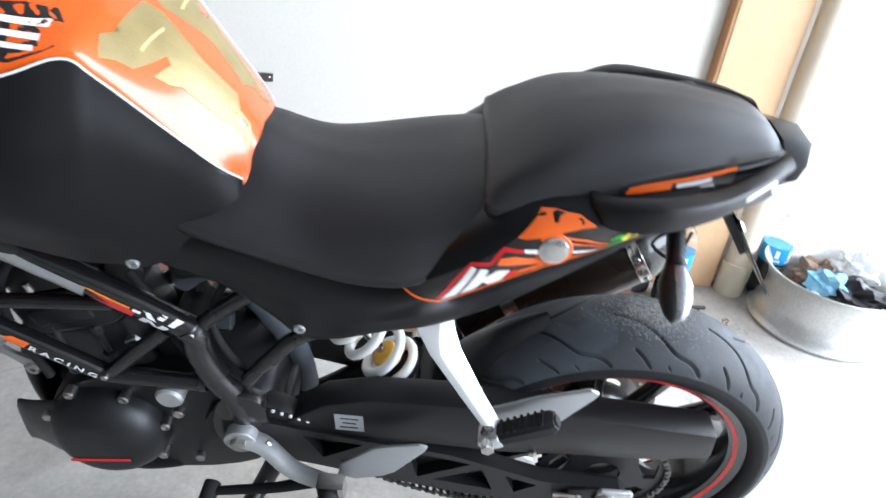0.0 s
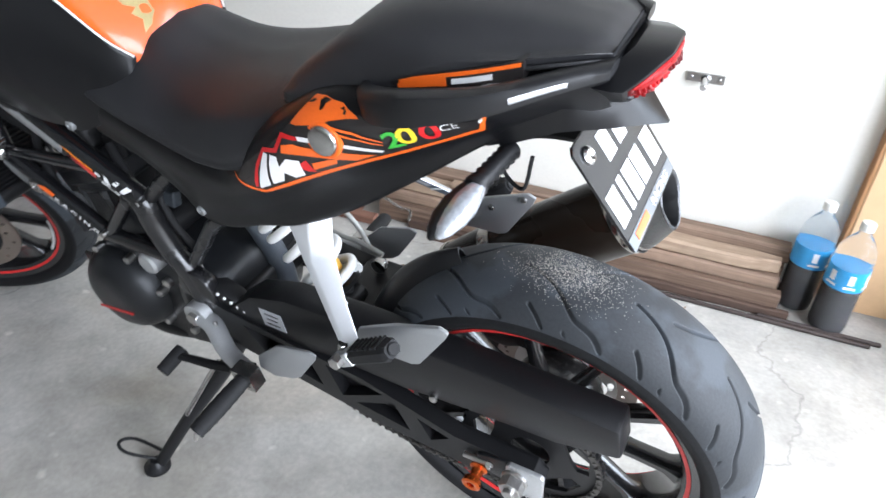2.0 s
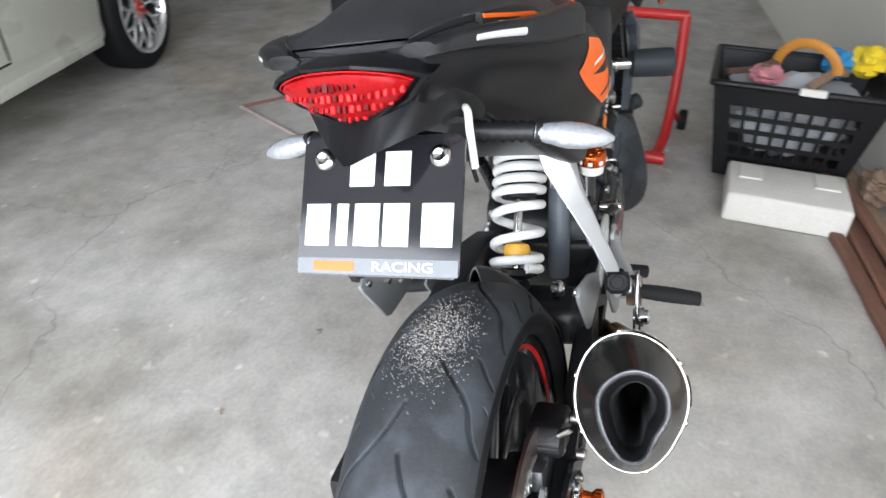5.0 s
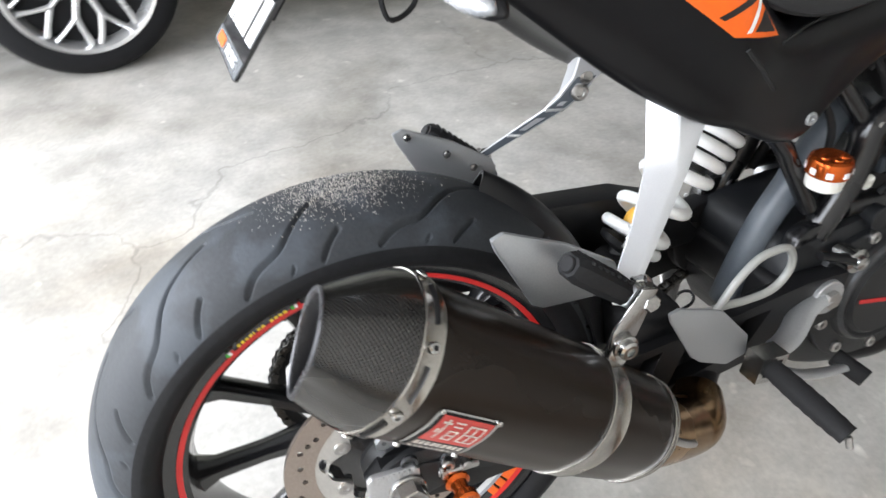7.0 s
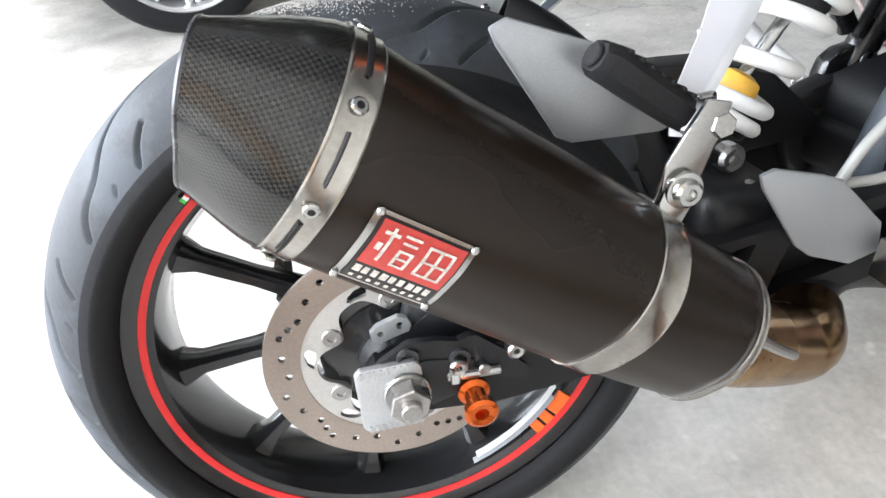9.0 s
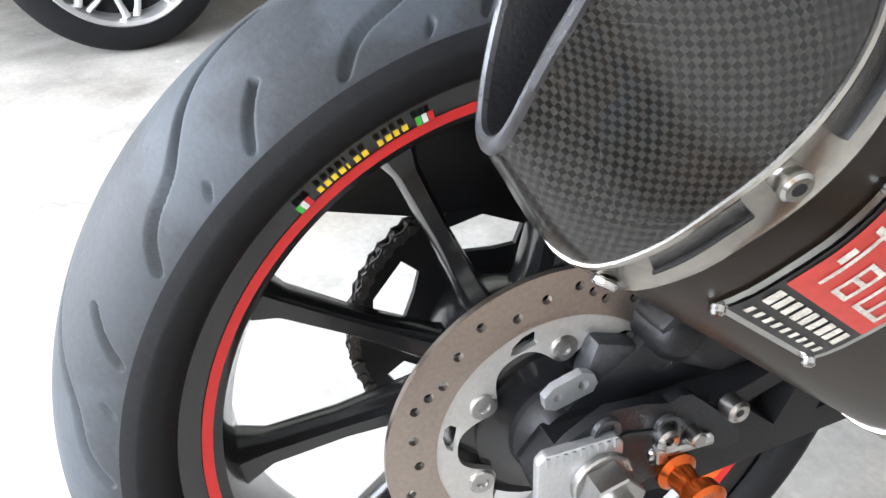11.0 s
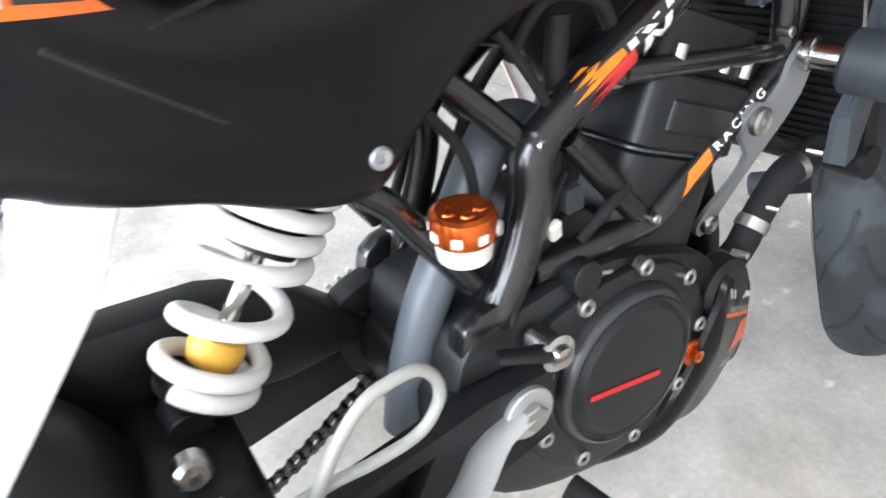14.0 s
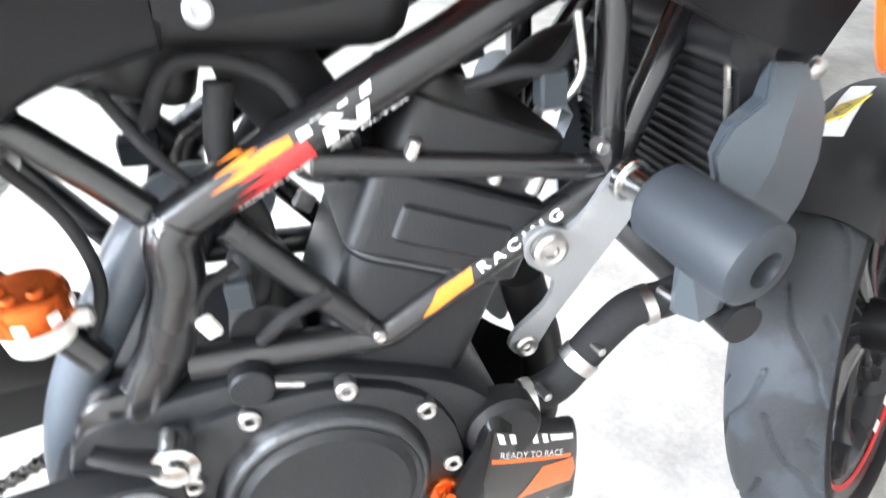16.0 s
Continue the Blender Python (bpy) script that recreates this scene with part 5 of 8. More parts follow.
side_rows = [
    (-0.525, [(0.082, 0.516), (0.090, 0.500), (0.094, 0.488), (0.092, 0.478)]), (-0.545, [(0.097, 0.540), (0.104, 0.512), (0.107, 0.482), (0.104, 0.455)]), (-0.585, [(0.110, 0.586), (0.122, 0.543), (0.124, 0.490), (0.112, 0.430)]), (-0.632, [(0.124, 0.640), (0.146, 0.575), (0.148, 0.500), (0.122, 0.412)]),
    (-0.655, [(0.132, 0.660), (0.160, 0.580), (0.160, 0.503), (0.126, 0.416)]), (-0.70, [(0.155, 0.648), (0.181, 0.575), (0.177, 0.510), (0.135, 0.424)]), (-0.80, [(0.177, 0.620), (0.198, 0.570), (0.190, 0.520), (0.140, 0.447)]),
    (-0.88, [(0.176, 0.610), (0.197, 0.570), (0.190, 0.510), (0.150, 0.430)]), (-0.95, [(0.165, 0.600), (0.188, 0.560), (0.187, 0.490), (0.155, 0.402)]), (-1.005, [(0.150, 0.575), (0.178, 0.540), (0.178, 0.470), (0.152, 0.390)])]
for s in (-1, 1):
    pan = bp("side_panel", shell([(x, [(q - (0.016 * k / 3 if s > 0 else 0.0), z) for k, (q, z) in enumerate(row)]) for x, row in side_rows], 0.008, 6, s), MATT, "matt black tank side panel", 50)
    T = tree(pan)
    edge = spline([(x, s * (p[0][0] - 0.002), p[0][1] + 0.001) for x, p in side_rows], 5)
    bp("trim_line", tube(B(), edge, 0.0014, 6), WHITE2, "white trim line along the panel's edge", 60, pan)
    for x, z in ((-0.642, 0.421), (-0.465, 0.322)):
        hit = (TAILT if x > -0.6 else T).ray_cast(Vector((x, s * 0.5, z)), Vector((0, -s, 0)))[0]
        if hit is None:
            hit = Vector((x, s * 0.11, z))
        bp("panel_screw", lathe(B(), [(-0.002, 0.0075), (0.002, 0.0075), (0.0035, 0.006), (0.003, 0.003), (0.001, 0.0025)], 18, hit, (0, s, 0)), HEEL, "dull steel panel screw")
    # pointed orange shroud ahead of the panel
    SHR = [(-0.925, [(0.172, 0.625), (0.200, 0.570), (0.199, 0.515)]), (-0.965, [(0.166, 0.610), (0.196, 0.540), (0.192, 0.455)]), (-1.005, [(0.160, 0.590), (0.190, 0.500), (0.182, 0.393)]), (-1.035, [(0.152, 0.570), (0.182, 0.490), (0.174, 0.396)]), (-1.058, [(0.145, 0.555), (0.175, 0.485), (0.168, 0.420)])]
    shr = bp("shroud_point", shell(SHR, 0.006, 5, s), ORANGE, "orange shroud point with a printed pattern", 50)
    ST = tree(shr)
    decals("shroud_print", [[(-0.985, 0.52), (-1.02, 0.54), (-1.045, 0.50), (-1.03, 0.47), (-1.02, 0.49), (-1.0, 0.47)], [(-1.00, 0.455), (-1.012, 0.462), (-1.020, 0.418), (-1.012, 0.412)], [(-1.022, 0.46), (-1.030, 0.462), (-1.036, 0.428), (-1.030, 0.424)]], YELLOW2, ST, s, shr, lift=0.0010)
    decals("shroud_print", [[(-0.995, 0.545), (-1.028, 0.565), (-1.035, 0.53), (-1.01, 0.515)], [(-0.975, 0.500), (-0.984, 0.505), (-0.998, 0.450), (-0.990, 0.446)]], RED2, ST, s, shr, lift=0.0013)
    decals("shroud_print", [[(-0.998, 0.470), (-1.050, 0.478), (-1.050, 0.468), (-0.998, 0.460)]], WHITE2, ST, s, shr, lift=0.0016)
for s in (-1, 1):
    slope = (0.05, -s, -0.62)
    # notched pad on the tank's back
    PAD = [(-0.639, 0.688), (-0.626, 0.698), (-0.620, 0.704), (-0.624, 0.723), (-0.633, 0.739), (-0.620, 0.732), (-0.605, 0.716), (-0.596, 0.700), (-0.589, 0.686), (-0.588, 0.695), (-0.578, 0.682), (-0.573, 0.668), (-0.563, 0.657), (-0.548, 0.647), (-0.541, 0.627), (-0.531, 0.611), (-0.526, 0.592), (-0.526, 0.577), (-0.532, 0.595), (-0.540, 0.599), (-0.540, 0.609), (-0.547, 0.608), (-0.543, 0.618), (-0.545, 0.622), (-0.554, 0.618), (-0.562, 0.632), (-0.572, 0.639), (-0.570, 0.648), (-0.572, 0.653), (-0.581, 0.644), (-0.589, 0.644), (-0.600, 0.651), (-0.591, 0.671), (-0.597, 0.677), (-0.604, 0.666), (-0.613, 0.656), (-0.624, 0.662), (-0.633, 0.662)]
    decals("tank_decal", [PAD], GOLD, TANKT, s, tank, "gold flake decal on the tank", along=slope, y=s * 0.12)
    decals("tank_decal_bar", [[(-0.6138, 0.6801), (-0.610, 0.7116), (-0.608, 0.7084), (-0.612, 0.6769)]], GOLD2, TANKT, s, tank, "pale gold bar on the decal", lift=0.0016, along=slope, y=s * 0.12)
    decals("tank_logo", [[(-0.652, 0.672), (-0.668, 0.688), (-0.690, 0.695), (-0.750, 0.702), (-0.750, 0.664), (-0.692, 0.659), (-0.668, 0.666)]], BLACK2, TANKT, s, tank, "black logo field with white stripes")
    decals("logo_stripe", [[(-0.668 - 0.003 * k, 0.6835 - 0.0062 * k), (-0.748, 0.6975 - 0.0090 * k), (-0.748, 0.6930 - 0.0090 * k), (-0.668 - 0.003 * k, 0.6800 - 0.0062 * k)] for k in range(3)], WHITE2, TANKT, s, tank, lift=0.0018)

# -- passenger foot brackets: a web along the side that folds into a broad rear face --
for s in (-1, 1):
    # height, then front-outer, rear-outer, rear-inner and front-inner corners in x and y
    FOLD = [(0.380, (-0.336, 0.092), (-0.293, 0.094), (-0.281, 0.056), (-0.322, 0.054)), (0.345, (-0.329, 0.099), (-0.2915, 0.101), (-0.2785, 0.066), (-0.314, 0.064)), (0.318, (-0.314, 0.107), (-0.290, 0.109), (-0.270, 0.083), (-0.300, 0.078)),
            (0.300, (-0.303, 0.114), (-0.287, 0.116), (-0.2600, 0.098), (-0.289, 0.090)), (0.262, (-0.262, 0.141), (-0.2480, 0.143), (-0.2280, 0.131), (-0.248, 0.122)), (0.228, (-0.224, 0.166), (-0.2130, 0.168), (-0.1965, 0.157), (-0.211, 0.150)), (0.205, (-0.220, 0.171), (-0.2080, 0.172), (-0.1940, 0.162), (-0.208, 0.156))]
    rings = []
    for z, fo, ro, ri, fi in FOLD:
        c4 = [Vector((x, s * y, z)) for x, y in (fo, ro, ri, fi)]
        ring = []
        for k in range(4):
            p0, p1, p2 = c4[k - 1], c4[k], c4[(k + 1) % 4]
            ring += [p1 + (p0 - p1).normalized() * 0.0022, p1 + (p2 - p1).normalized() * 0.0022]
        rings.append(ring)
    br = bp("foot_bracket", solid(rings), SILVER, "silver cast passenger foot bracket", 30)
    # flat dark panel: the hollow inner side's shade is put into its grey
    inner = []
    for z, fo, ro, ri, fi in FOLD[1:6]:
        p, q = Vector((fi[0], s * fi[1], z)), Vector((ri[0], s * ri[1], z))
        n = Vector((0.0, -s * 0.0008, 0))
        inner.append([p.lerp(q, 0.16) + n, p.lerp(q, 0.84) + n, p.lerp(q, 0.84) - n * 3, p.lerp(q, 0.16) - n * 3])
    bp("hollow_shade", solid(inner), GREYTUBE, "dark panel painted for the shade of the casting's hollow side", 30, br)
    for z, fo, ro, ri, fi in FOLD[3:5]:
        p, q = Vector((fi[0], s * fi[1], z)), Vector((ri[0], s * ri[1], z))
        bp("rib", rod(B(), p.lerp(q, 0.1), p.lerp(q, 0.9), 0.0026, 8), ALLOY, parent=br)
    bp("bracket_eye", lathe(B(), [(0, 0.0105), (0.004, 0.0105), (0.0055, 0.008), (0.0055, 0.0055), (0.002, 0.005)], 18, (-0.294, s * 0.0745, 0.325), (0.2, -s, 0)), STEEL, parent=br)
    bp("bracket_bolt", lathe(B(), [(0, 0.009), (0.004, 0.009), (0.006, 0.006), (0.005, 0.003)], 16, (-0.297, s * 0.069, 0.345), (0, -s, 0)), STEEL, parent=br)
    bp("heel_plate", prism(B(), [(-0.0825, 0.285), (-0.087, 0.273), (-0.126, 0.207), (-0.138, 0.201), (-0.203, 0.199), (-0.222, 0.207), (-0.212, 0.233), (-0.158, 0.265), (-0.095, 0.290)], min(s * 0.133, s * 0.139), max(s * 0.133, s * 0.139), 0.002), HEEL, "grey steel heel guard plate", parent=br)
    for x, z in ((-0.100, 0.279), (-0.150, 0.250), (-0.186, 0.226)):
        bp("plate_screw", lathe(B(), [(0, 0.005), (0.003, 0.005), (0.0045, 0.003)], 12, (x, s * 0.1328, z), (0, -s, 0)), STEEL, parent=br)
    base, tip = Vector((-0.207, s * 0.1655, 0.216)), Vector((-0.138, s * 0.172, 0.268))
    clev = bp("clevis", box(B(), base + Vector((-0.004, 0, -0.002)), (0.030, 0.030, 0.022), between(base, tip), 0.004, 2), ALLOY, parent=br)
    m = between(base, tip)
    Lp = (tip - base).length
    peg = []
    for f, w, h in ((0, 0.010, 0.009), (0.1, 0.0135, 0.011), (0.5, 0.014, 0.012), (0.92, 0.0145, 0.012), (1.0, 0.011, 0.009)):
        peg.append([base + m @ Vector((f * Lp, a * w, c * h)) for a, c in ((-1, -0.5), (-0.6, -1), (0.6, -1), (1, -0.5), (1, 0.5), (0.6, 1), (-0.6, 1), (-1, 0.5))])
    pg = bp("footpeg", solid(peg), RUBBER, "folded black rubber passenger footpeg", 30)
    for k in range(7):
        bp("peg_rib", box(B(), base + m @ Vector((Lp * (0.18 + 0.11 * k), 0, 0.012)), (0.004, 0.024, 0.003), m, 0.0008), RUBBER, parent=pg)
    bp("peg_end", rod(B(), tip + m @ Vector((-0.006, 0, 0.0)), tip + m @ Vector((0.003, 0, 0)), 0.008, 14), RUBBER, parent=pg)
    bp("hinge_bolt", rod(B(), base + Vector((-0.010, 0, 0.016)), base + Vector((-0.014, 0, -0.022)), 0.0075, 6), CHROME, parent=br)
    bp("hinge_nut", rod(B(), base + Vector((-0.010, s * 0.012, 0.0)), base + Vector((-0.010, s * 0.026, 0.002)), 0.009, 6), STEEL, parent=br)

# -- rider foot controls --
for s in (-1, 1):
    off = -0.012 if s > 0 else 0.0
    arm = [Vector((-0.556, s * (0.118 + off), 0.086)), Vector((-0.520, s * (0.128 + off), 0.078)), Vector((-0.478, s * (0.150 + off), 0.062)), Vector((-0.430, s * (0.164 + off), 0.060)), Vector((-0.408, s * (0.166 + off), 0.060))]
    hg = bp("footrest_hanger", tube(B(), arm, [0.020, 0.016, 0.015, 0.014, 0.012], 10, 5, flat=0.55), ALLOY, "silver cast rider footrest hanger", 50)
    bp("pivot_ring", rod(B(), (-0.556, s * (0.100 + off), 0.084), (-0.556, s * (0.130 + off), 0.084), 0.024, 24), ALLOY, parent=hg)
    bp("pivot_bolt", rod(B(), (-0.556, s * (0.130 + off), 0.084), (-0.556, s * (0.138 + off), 0.084), 0.013, 6), STEEL, parent=hg)
    bp("heel_plate", prism(B(), [(-0.288, 0.150), (-0.292, 0.138), (-0.330, 0.080), (-0.345, 0.068), (-0.385, 0.052), (-0.412, 0.060), (-0.408, 0.088), (-0.362, 0.134), (-0.345, 0.141), (-0.300, 0.154)], min(s * (0.147 + off), s * (0.152 + off)), max(s * (0.147 + off), s * (0.152 + off)), 0.002), HEEL, "grey steel heel guard plate", parent=hg)
    q0, q1 = Vector((-0.418, s * (0.176 + off), 0.062)), Vector((-0.440, s * (0.274 + off), 0.034))
    m = between(q0, q1)
    bp("clevis", prism(B(), [(-0.437, 0.078), (-0.400, 0.080), (-0.396, 0.046), (-0.432, 0.042)], min(s * (0.162 + off), s * (0.186 + off)), max(s * (0.162 + off), s * (0.186 + off)), 0.002, holes=[[(-0.430, 0.072), (-0.407, 0.073), (-0.404, 0.053), (-0.426, 0.050)]]), CHROME, "bright square footrest clevis", parent=hg)
    rows = []
    Lq = (q1 - q0).length
    for f in np.linspace(0, 1, 16):
        w = 0.0125 + 0.002 * math.sin(f * 3) + 0.0008 * (int(f * 15) % 2)
        rows.append([q0 + m @ Vector((f * Lq, math.cos(a) * w, math.sin(a) * w * 0.85)) for a in (2 * math.pi * k / 12 for k in range(12))])
    pg = bp("footpeg", solid(rows), RUBBER, "black ribbed rider footpeg", 50)
    bp("feeler", rod(B(), q1, q1 + (q1 - q0).normalized() * 0.006 + Vector((0, 0, -0.012)), 0.004, 10), STEEL, parent=pg)
    if s < 0:
        lv = bp("shift_lever", tube(B(), [(-0.435, -0.150, 0.040), (-0.50, -0.158, 0.020), (-0.56, -0.162, 0.010), (-0.60, -0.165, 0.004)], [0.012, 0.009, 0.008, 0.007], 10, 5, flat=0.6), SATIN, "black gear shift lever", 50)
        bp("rubber", rod(B(), (-0.598, -0.150, 0.005), (-0.602, -0.198, -0.004), 0.0125, 14), RUBBER, parent=lv)
        bp("linkage", rod(B(), (-0.47, -0.150, 0.045), (-0.52, -0.125, 0.085), 0.005, 10), STEEL, parent=lv)
    else:
        lv = bp("brake_pedal", tube(B(), [(-0.440, 0.140, 0.035), (-0.50, 0.146, 0.004), (-0.545, 0.148, -0.008), (-0.585, 0.148, -0.012)], [0.012, 0.009, 0.008, 0.007], 10, 5, flat=0.6), ALLOY, "cast rear brake pedal", 50)
        bp("rubber", rod(B(), (-0.588, 0.128, -0.010), (-0.602, 0.168, -0.022), 0.0125, 14), RUBBER, parent=lv)

# side stand, down
st = bp("side_stand", tube(B(), [(-0.505, -0.100, 0.030), (-0.535, -0.128, -0.035), (-0.60, -0.197, -0.140), (-0.657, -0.258, -0.243)], [0.017, 0.014, 0.012, 0.011], 12, 6), SATIN, "black side stand folded down", 50)
bp("foot", lathe(B(), [(-0.004, 0.010), (0.0, 0.024), (0.006, 0.024), (0.012, 0.014), (0.020, 0.010)], 20, (-0.661, -0.264, -0.2505), (0.0, 0.186, 0.983)), SATIN, parent=st)
bp("tang", tube(B(), [(-0.657, -0.256, -0.233), (-0.702, -0.281, -0.203), (-0.727, -0.273, -0.198), (-0.712, -0.251, -0.208), (-0.639, -0.243, -0.220)], 0.0032, 8, 6), SATIN, parent=st)
spr = [Vector((-0.520, -0.150, 0.010)).lerp(Vector((-0.590, -0.200, -0.115)), k / 160) + Vector((0.0, math.cos(k * 0.9), math.sin(k * 0.9))) * 0.0055 for k in range(161)]
bp("stand_spring", tube(B(), spr, 0.0014, 6), STEEL, "small return spring", 60, st)

# -- engine --
case = bp("engine", prism(B(), smooth_outline([(-0.515, 0.130), (-0.56, 0.155), (-0.66, 0.168), (-0.74, 0.150), (-0.81, 0.120), (-0.855, 0.060), (-0.85, -0.030), (-0.80, -0.082), (-0.66, -0.080), (-0.55, -0.040), (-0.505, 0.030)]), -0.085, 0.085, 0.012), ENGINE, "grey-black single-cylinder engine", 40)
# clutch cover: stepped ring and flat face
CC = (-0.687, 0.0, 0.054)
clutch = bp("clutch_cover", lathe(B(), [(0.060, 0.098), (0.084, 0.096), (0.090, 0.092), (0.092, 0.086), (0.098, 0.084), (0.103, 0.079), (0.106, 0.074), (0.104, 0.070), (0.106, 0.067), (0.109, 0.064), (0.1095, 0.02)], 72, CC), ENGINE, "grey-black round clutch cover", 30)
# the highlight along the raised rim is painted as a paler ring
bp("cover_edge", lathe(B(), [(0.100, 0.0815), (0.1045, 0.0800), (0.1065, 0.0765), (0.104, 0.0750)], 72, CC, closed=True), ENGINE2, "paler ring, painted highlight of the cover's rim", 60, clutch)
bp("cover_flange", prism(B(), smooth_outline([(-0.565, 0.105), (-0.60, 0.140), (-0.69, 0.155), (-0.765, 0.130), (-0.80, 0.070), (-0.795, 0.00), (-0.75, -0.048), (-0.68, -0.060), (-0.61, -0.035), (-0.57, 0.030)]), 0.080, 0.094, 0.004), ENGINE, "cover flange", 40, clutch)
bp("red_mark", prism(B(), [(-0.630, 0.0555), (-0.720, 0.0405), (-0.720, 0.0345), (-0.630, 0.0495)], 0.1096, 0.1104, 0), RED2, "red bar mark", 0, clutch)
for k in range(9):
    a = radians(20 + 40 * k)
    bp("cover_bolt", lathe(B(), [(0.088, 0.0085), (0.098, 0.0085), (0.100, 0.0065), (0.099, 0.0035), (0.094, 0.003)], 14, (CC[0] + 0.1035 * math.cos(a), 0, CC[2] + 0.1005 * math.sin(a))), STEEL, parent=clutch)
bp("clutch_arm", tube(B(), [(-0.535, 0.104, 0.143), (-0.560, 0.112, 0.138), (-0.585, 0.114, 0.131)], [0.008, 0.009, 0.012], 10, 4, flat=0.6), SATIN, "black clutch release arm", 50, clutch)
bp("arm_bolt", lathe(B(), [(0.090, 0.013), (0.114, 0.013), (0.1155, 0.0165), (0.1185, 0.0165), (0.120, 0.010), (0.126, 0.009), (0.127, 0.004)], 18, (-0.585, 0, 0.131)), CHROME, parent=clutch)
bp("clutch_boss", rod(B(), (-0.640, 0.07, 0.165), (-0.640, 0.094, 0.165), 0.016, 18), ENGINE, parent=clutch)
bp("oil_plug", lathe(B(), [(0.080, 0.016), (0.096, 0.016), (0.099, 0.014), (0.099, 0.008), (0.106, 0.007), (0.107, 0.003)], 24, (-0.785, 0, 0.020)), ANOD, "orange anodised oil plug", parent=case)
# stator cover
CL = (-0.765, 0.0, 0.035)
stator = bp("stator_cover", lathe(B(), [(-0.060, 0.088), (-0.098, 0.086), (-0.112, 0.080), (-0.124, 0.070), (-0.132, 0.058), (-0.136, 0.045), (-0.137, 0.02)], 64, CL), ENGINE, "grey-black domed generator cover", 35)
bp("red_mark", prism(B(), [(-0.812, 0.0105), (-0.722, 0.0245), (-0.722, 0.0185), (-0.812, 0.0045)], -0.1378, -0.1370, 0), RED2, "red bar mark", 0, stator)
for k in range(7):
    a = radians(15 + 51 * k)
    bp("cover_bolt", lathe(B(), [(-0.085, 0.008), (-0.100, 0.008), (-0.102, 0.006), (-0.100, 0.003)], 14, (CL[0] + 0.090 * math.cos(a), 0, CL[2] + 0.090 * math.sin(a))), STEEL, parent=stator)
bp("filler", lathe(B(), [(-0.070, 0.020), (-0.108, 0.020), (-0.112, 0.016), (-0.112, 0.010)], 24, (-0.655, 0, 0.145)), ALLOY, "bright cap on the crankcase", parent=case)
for x, z, r in ((-0.657, 0.085, 0.009), (-0.568, 0.150, 0.011), (-0.60, 0.035, 0.008), (-0.64, -0.03, 0.008)):
    bp("case_bolt", lathe(B(), [(-0.080, r), (-0.094, r), (-0.096, r * 0.7), (-0.094, r * 0.35)], 14, (x, 0, z)), STEEL, parent=case)
bp("sprocket_cover", prism(B(), smooth_outline([(-0.475, 0.115), (-0.52, 0.140), (-0.58, 0.135), (-0.615, 0.09), (-0.60, 0.03), (-0.53, 0.015), (-0.48, 0.05)]), -0.104, -0.070, 0.008), SATIN, "black sprocket cover", 40, case)
# teeth of the guard plate that show as a row of bright dots
for k in range(9):
    p = Vector((-0.560, -0.105, 0.152)).lerp(Vector((-0.462, -0.105, 0.118)), k / 8)
    bp("plate_stud", lathe(B(), [(0, 0.0026), (-0.003, 0.0026), (-0.004, 0.001)], 8, p), WHITE2, parent=case)

# cylinder and head, leaning forward
cy0, cy1 = Vector((-0.735, 0, 0.12)), Vector((-0.805, 0, 0.315))
cd = (cy1 - cy0).normalized()
cf = cd.cross(Vector((0, 1, 0)))
if cf.x > 0:
    cf = -cf


def block(s0, s1, front, back, half, r=0.012, mi=0):
    """A rounded box along the cylinder's axis."""
    ring = []
    rr = min(r, half * 0.4)
    for sx, sy in ((1, 1), (-1, 1), (-1, -1), (1, -1)):
        ex, ey = (front if sx > 0 else -back), half * sy
        for k in range(4):
            a = radians(90 * k / 3) + {(1, 1): 0, (-1, 1): math.pi / 2, (-1, -1): math.pi, (1, -1): -math.pi / 2}[(sx, sy)]
            ring.append((ex - sx * rr + rr * math.cos(a), ey - sy * rr + rr * math.sin(a)))
    rows = []
    for s, k in ((s0, 0.96), (s0 + 0.003, 1.0), (s1 - 0.003, 1.0), (s1, 0.96)):
        rows.append([cy0 + cd * s + cf * (x * k) + Vector((0, y * k, 0)) for x, y in ring])
    return solid(rows)


bp("cylinder", block(0.0, 0.115, 0.068, 0.062, 0.068, 0.02), ENGINE, "smooth water-cooled cylinder", 40, case)
bp("gasket", block(0.1155, 0.119, 0.070, 0.064, 0.070, 0.02), ENGINE2, parent=case)
bp("cylinder_head", block(0.1195, 0.185, 0.074, 0.068, 0.073, 0.014), ENGINE, "cylinder head", 40, case)
bp("head_step", block(0.135, 0.165, 0.050, 0.040, 0.0765, 0.006), ENGINE, parent=case)
bp("head_cover", block(0.186, 0.236, 0.072, 0.060, 0.067, 0.024), SATIN, "black rounded cam cover", 40, case)
for u in (-0.045, 0.02, 0.052):
    for s in (-1, 1):
        p = cy0 + cd * 0.192 + cf * u + Vector((0, s * 0.069, 0))
        bp("head_bolt", rod(B(), p, p + cd * 0.016, 0.0055, 10), STEEL, parent=case)
for s in (-1, 1):
    for a, b in (((-0.743, 0.175), (-0.753, 0.238)), ((-0.802, 0.135), (-0.811, 0.232))):
        p, q = Vector((a[0], s * 0.052 - 0.014, a[1])), Vector((b[0], s * 0.052 - 0.014, b[1]))
        bp("head_stud", rod(B(), p, q, 0.0055, 12), ENGINE2, "long head stud", parent=case)
        bp("stud_nut", rod(B(), q - (q - p).normalized() * 0.014, q, 0.0085, 6), ENGINE2, parent=case)
        bp("stud_boss", rod(B(), p, p + (q - p) * 0.18, 0.011, 14), ENGINE, parent=case)
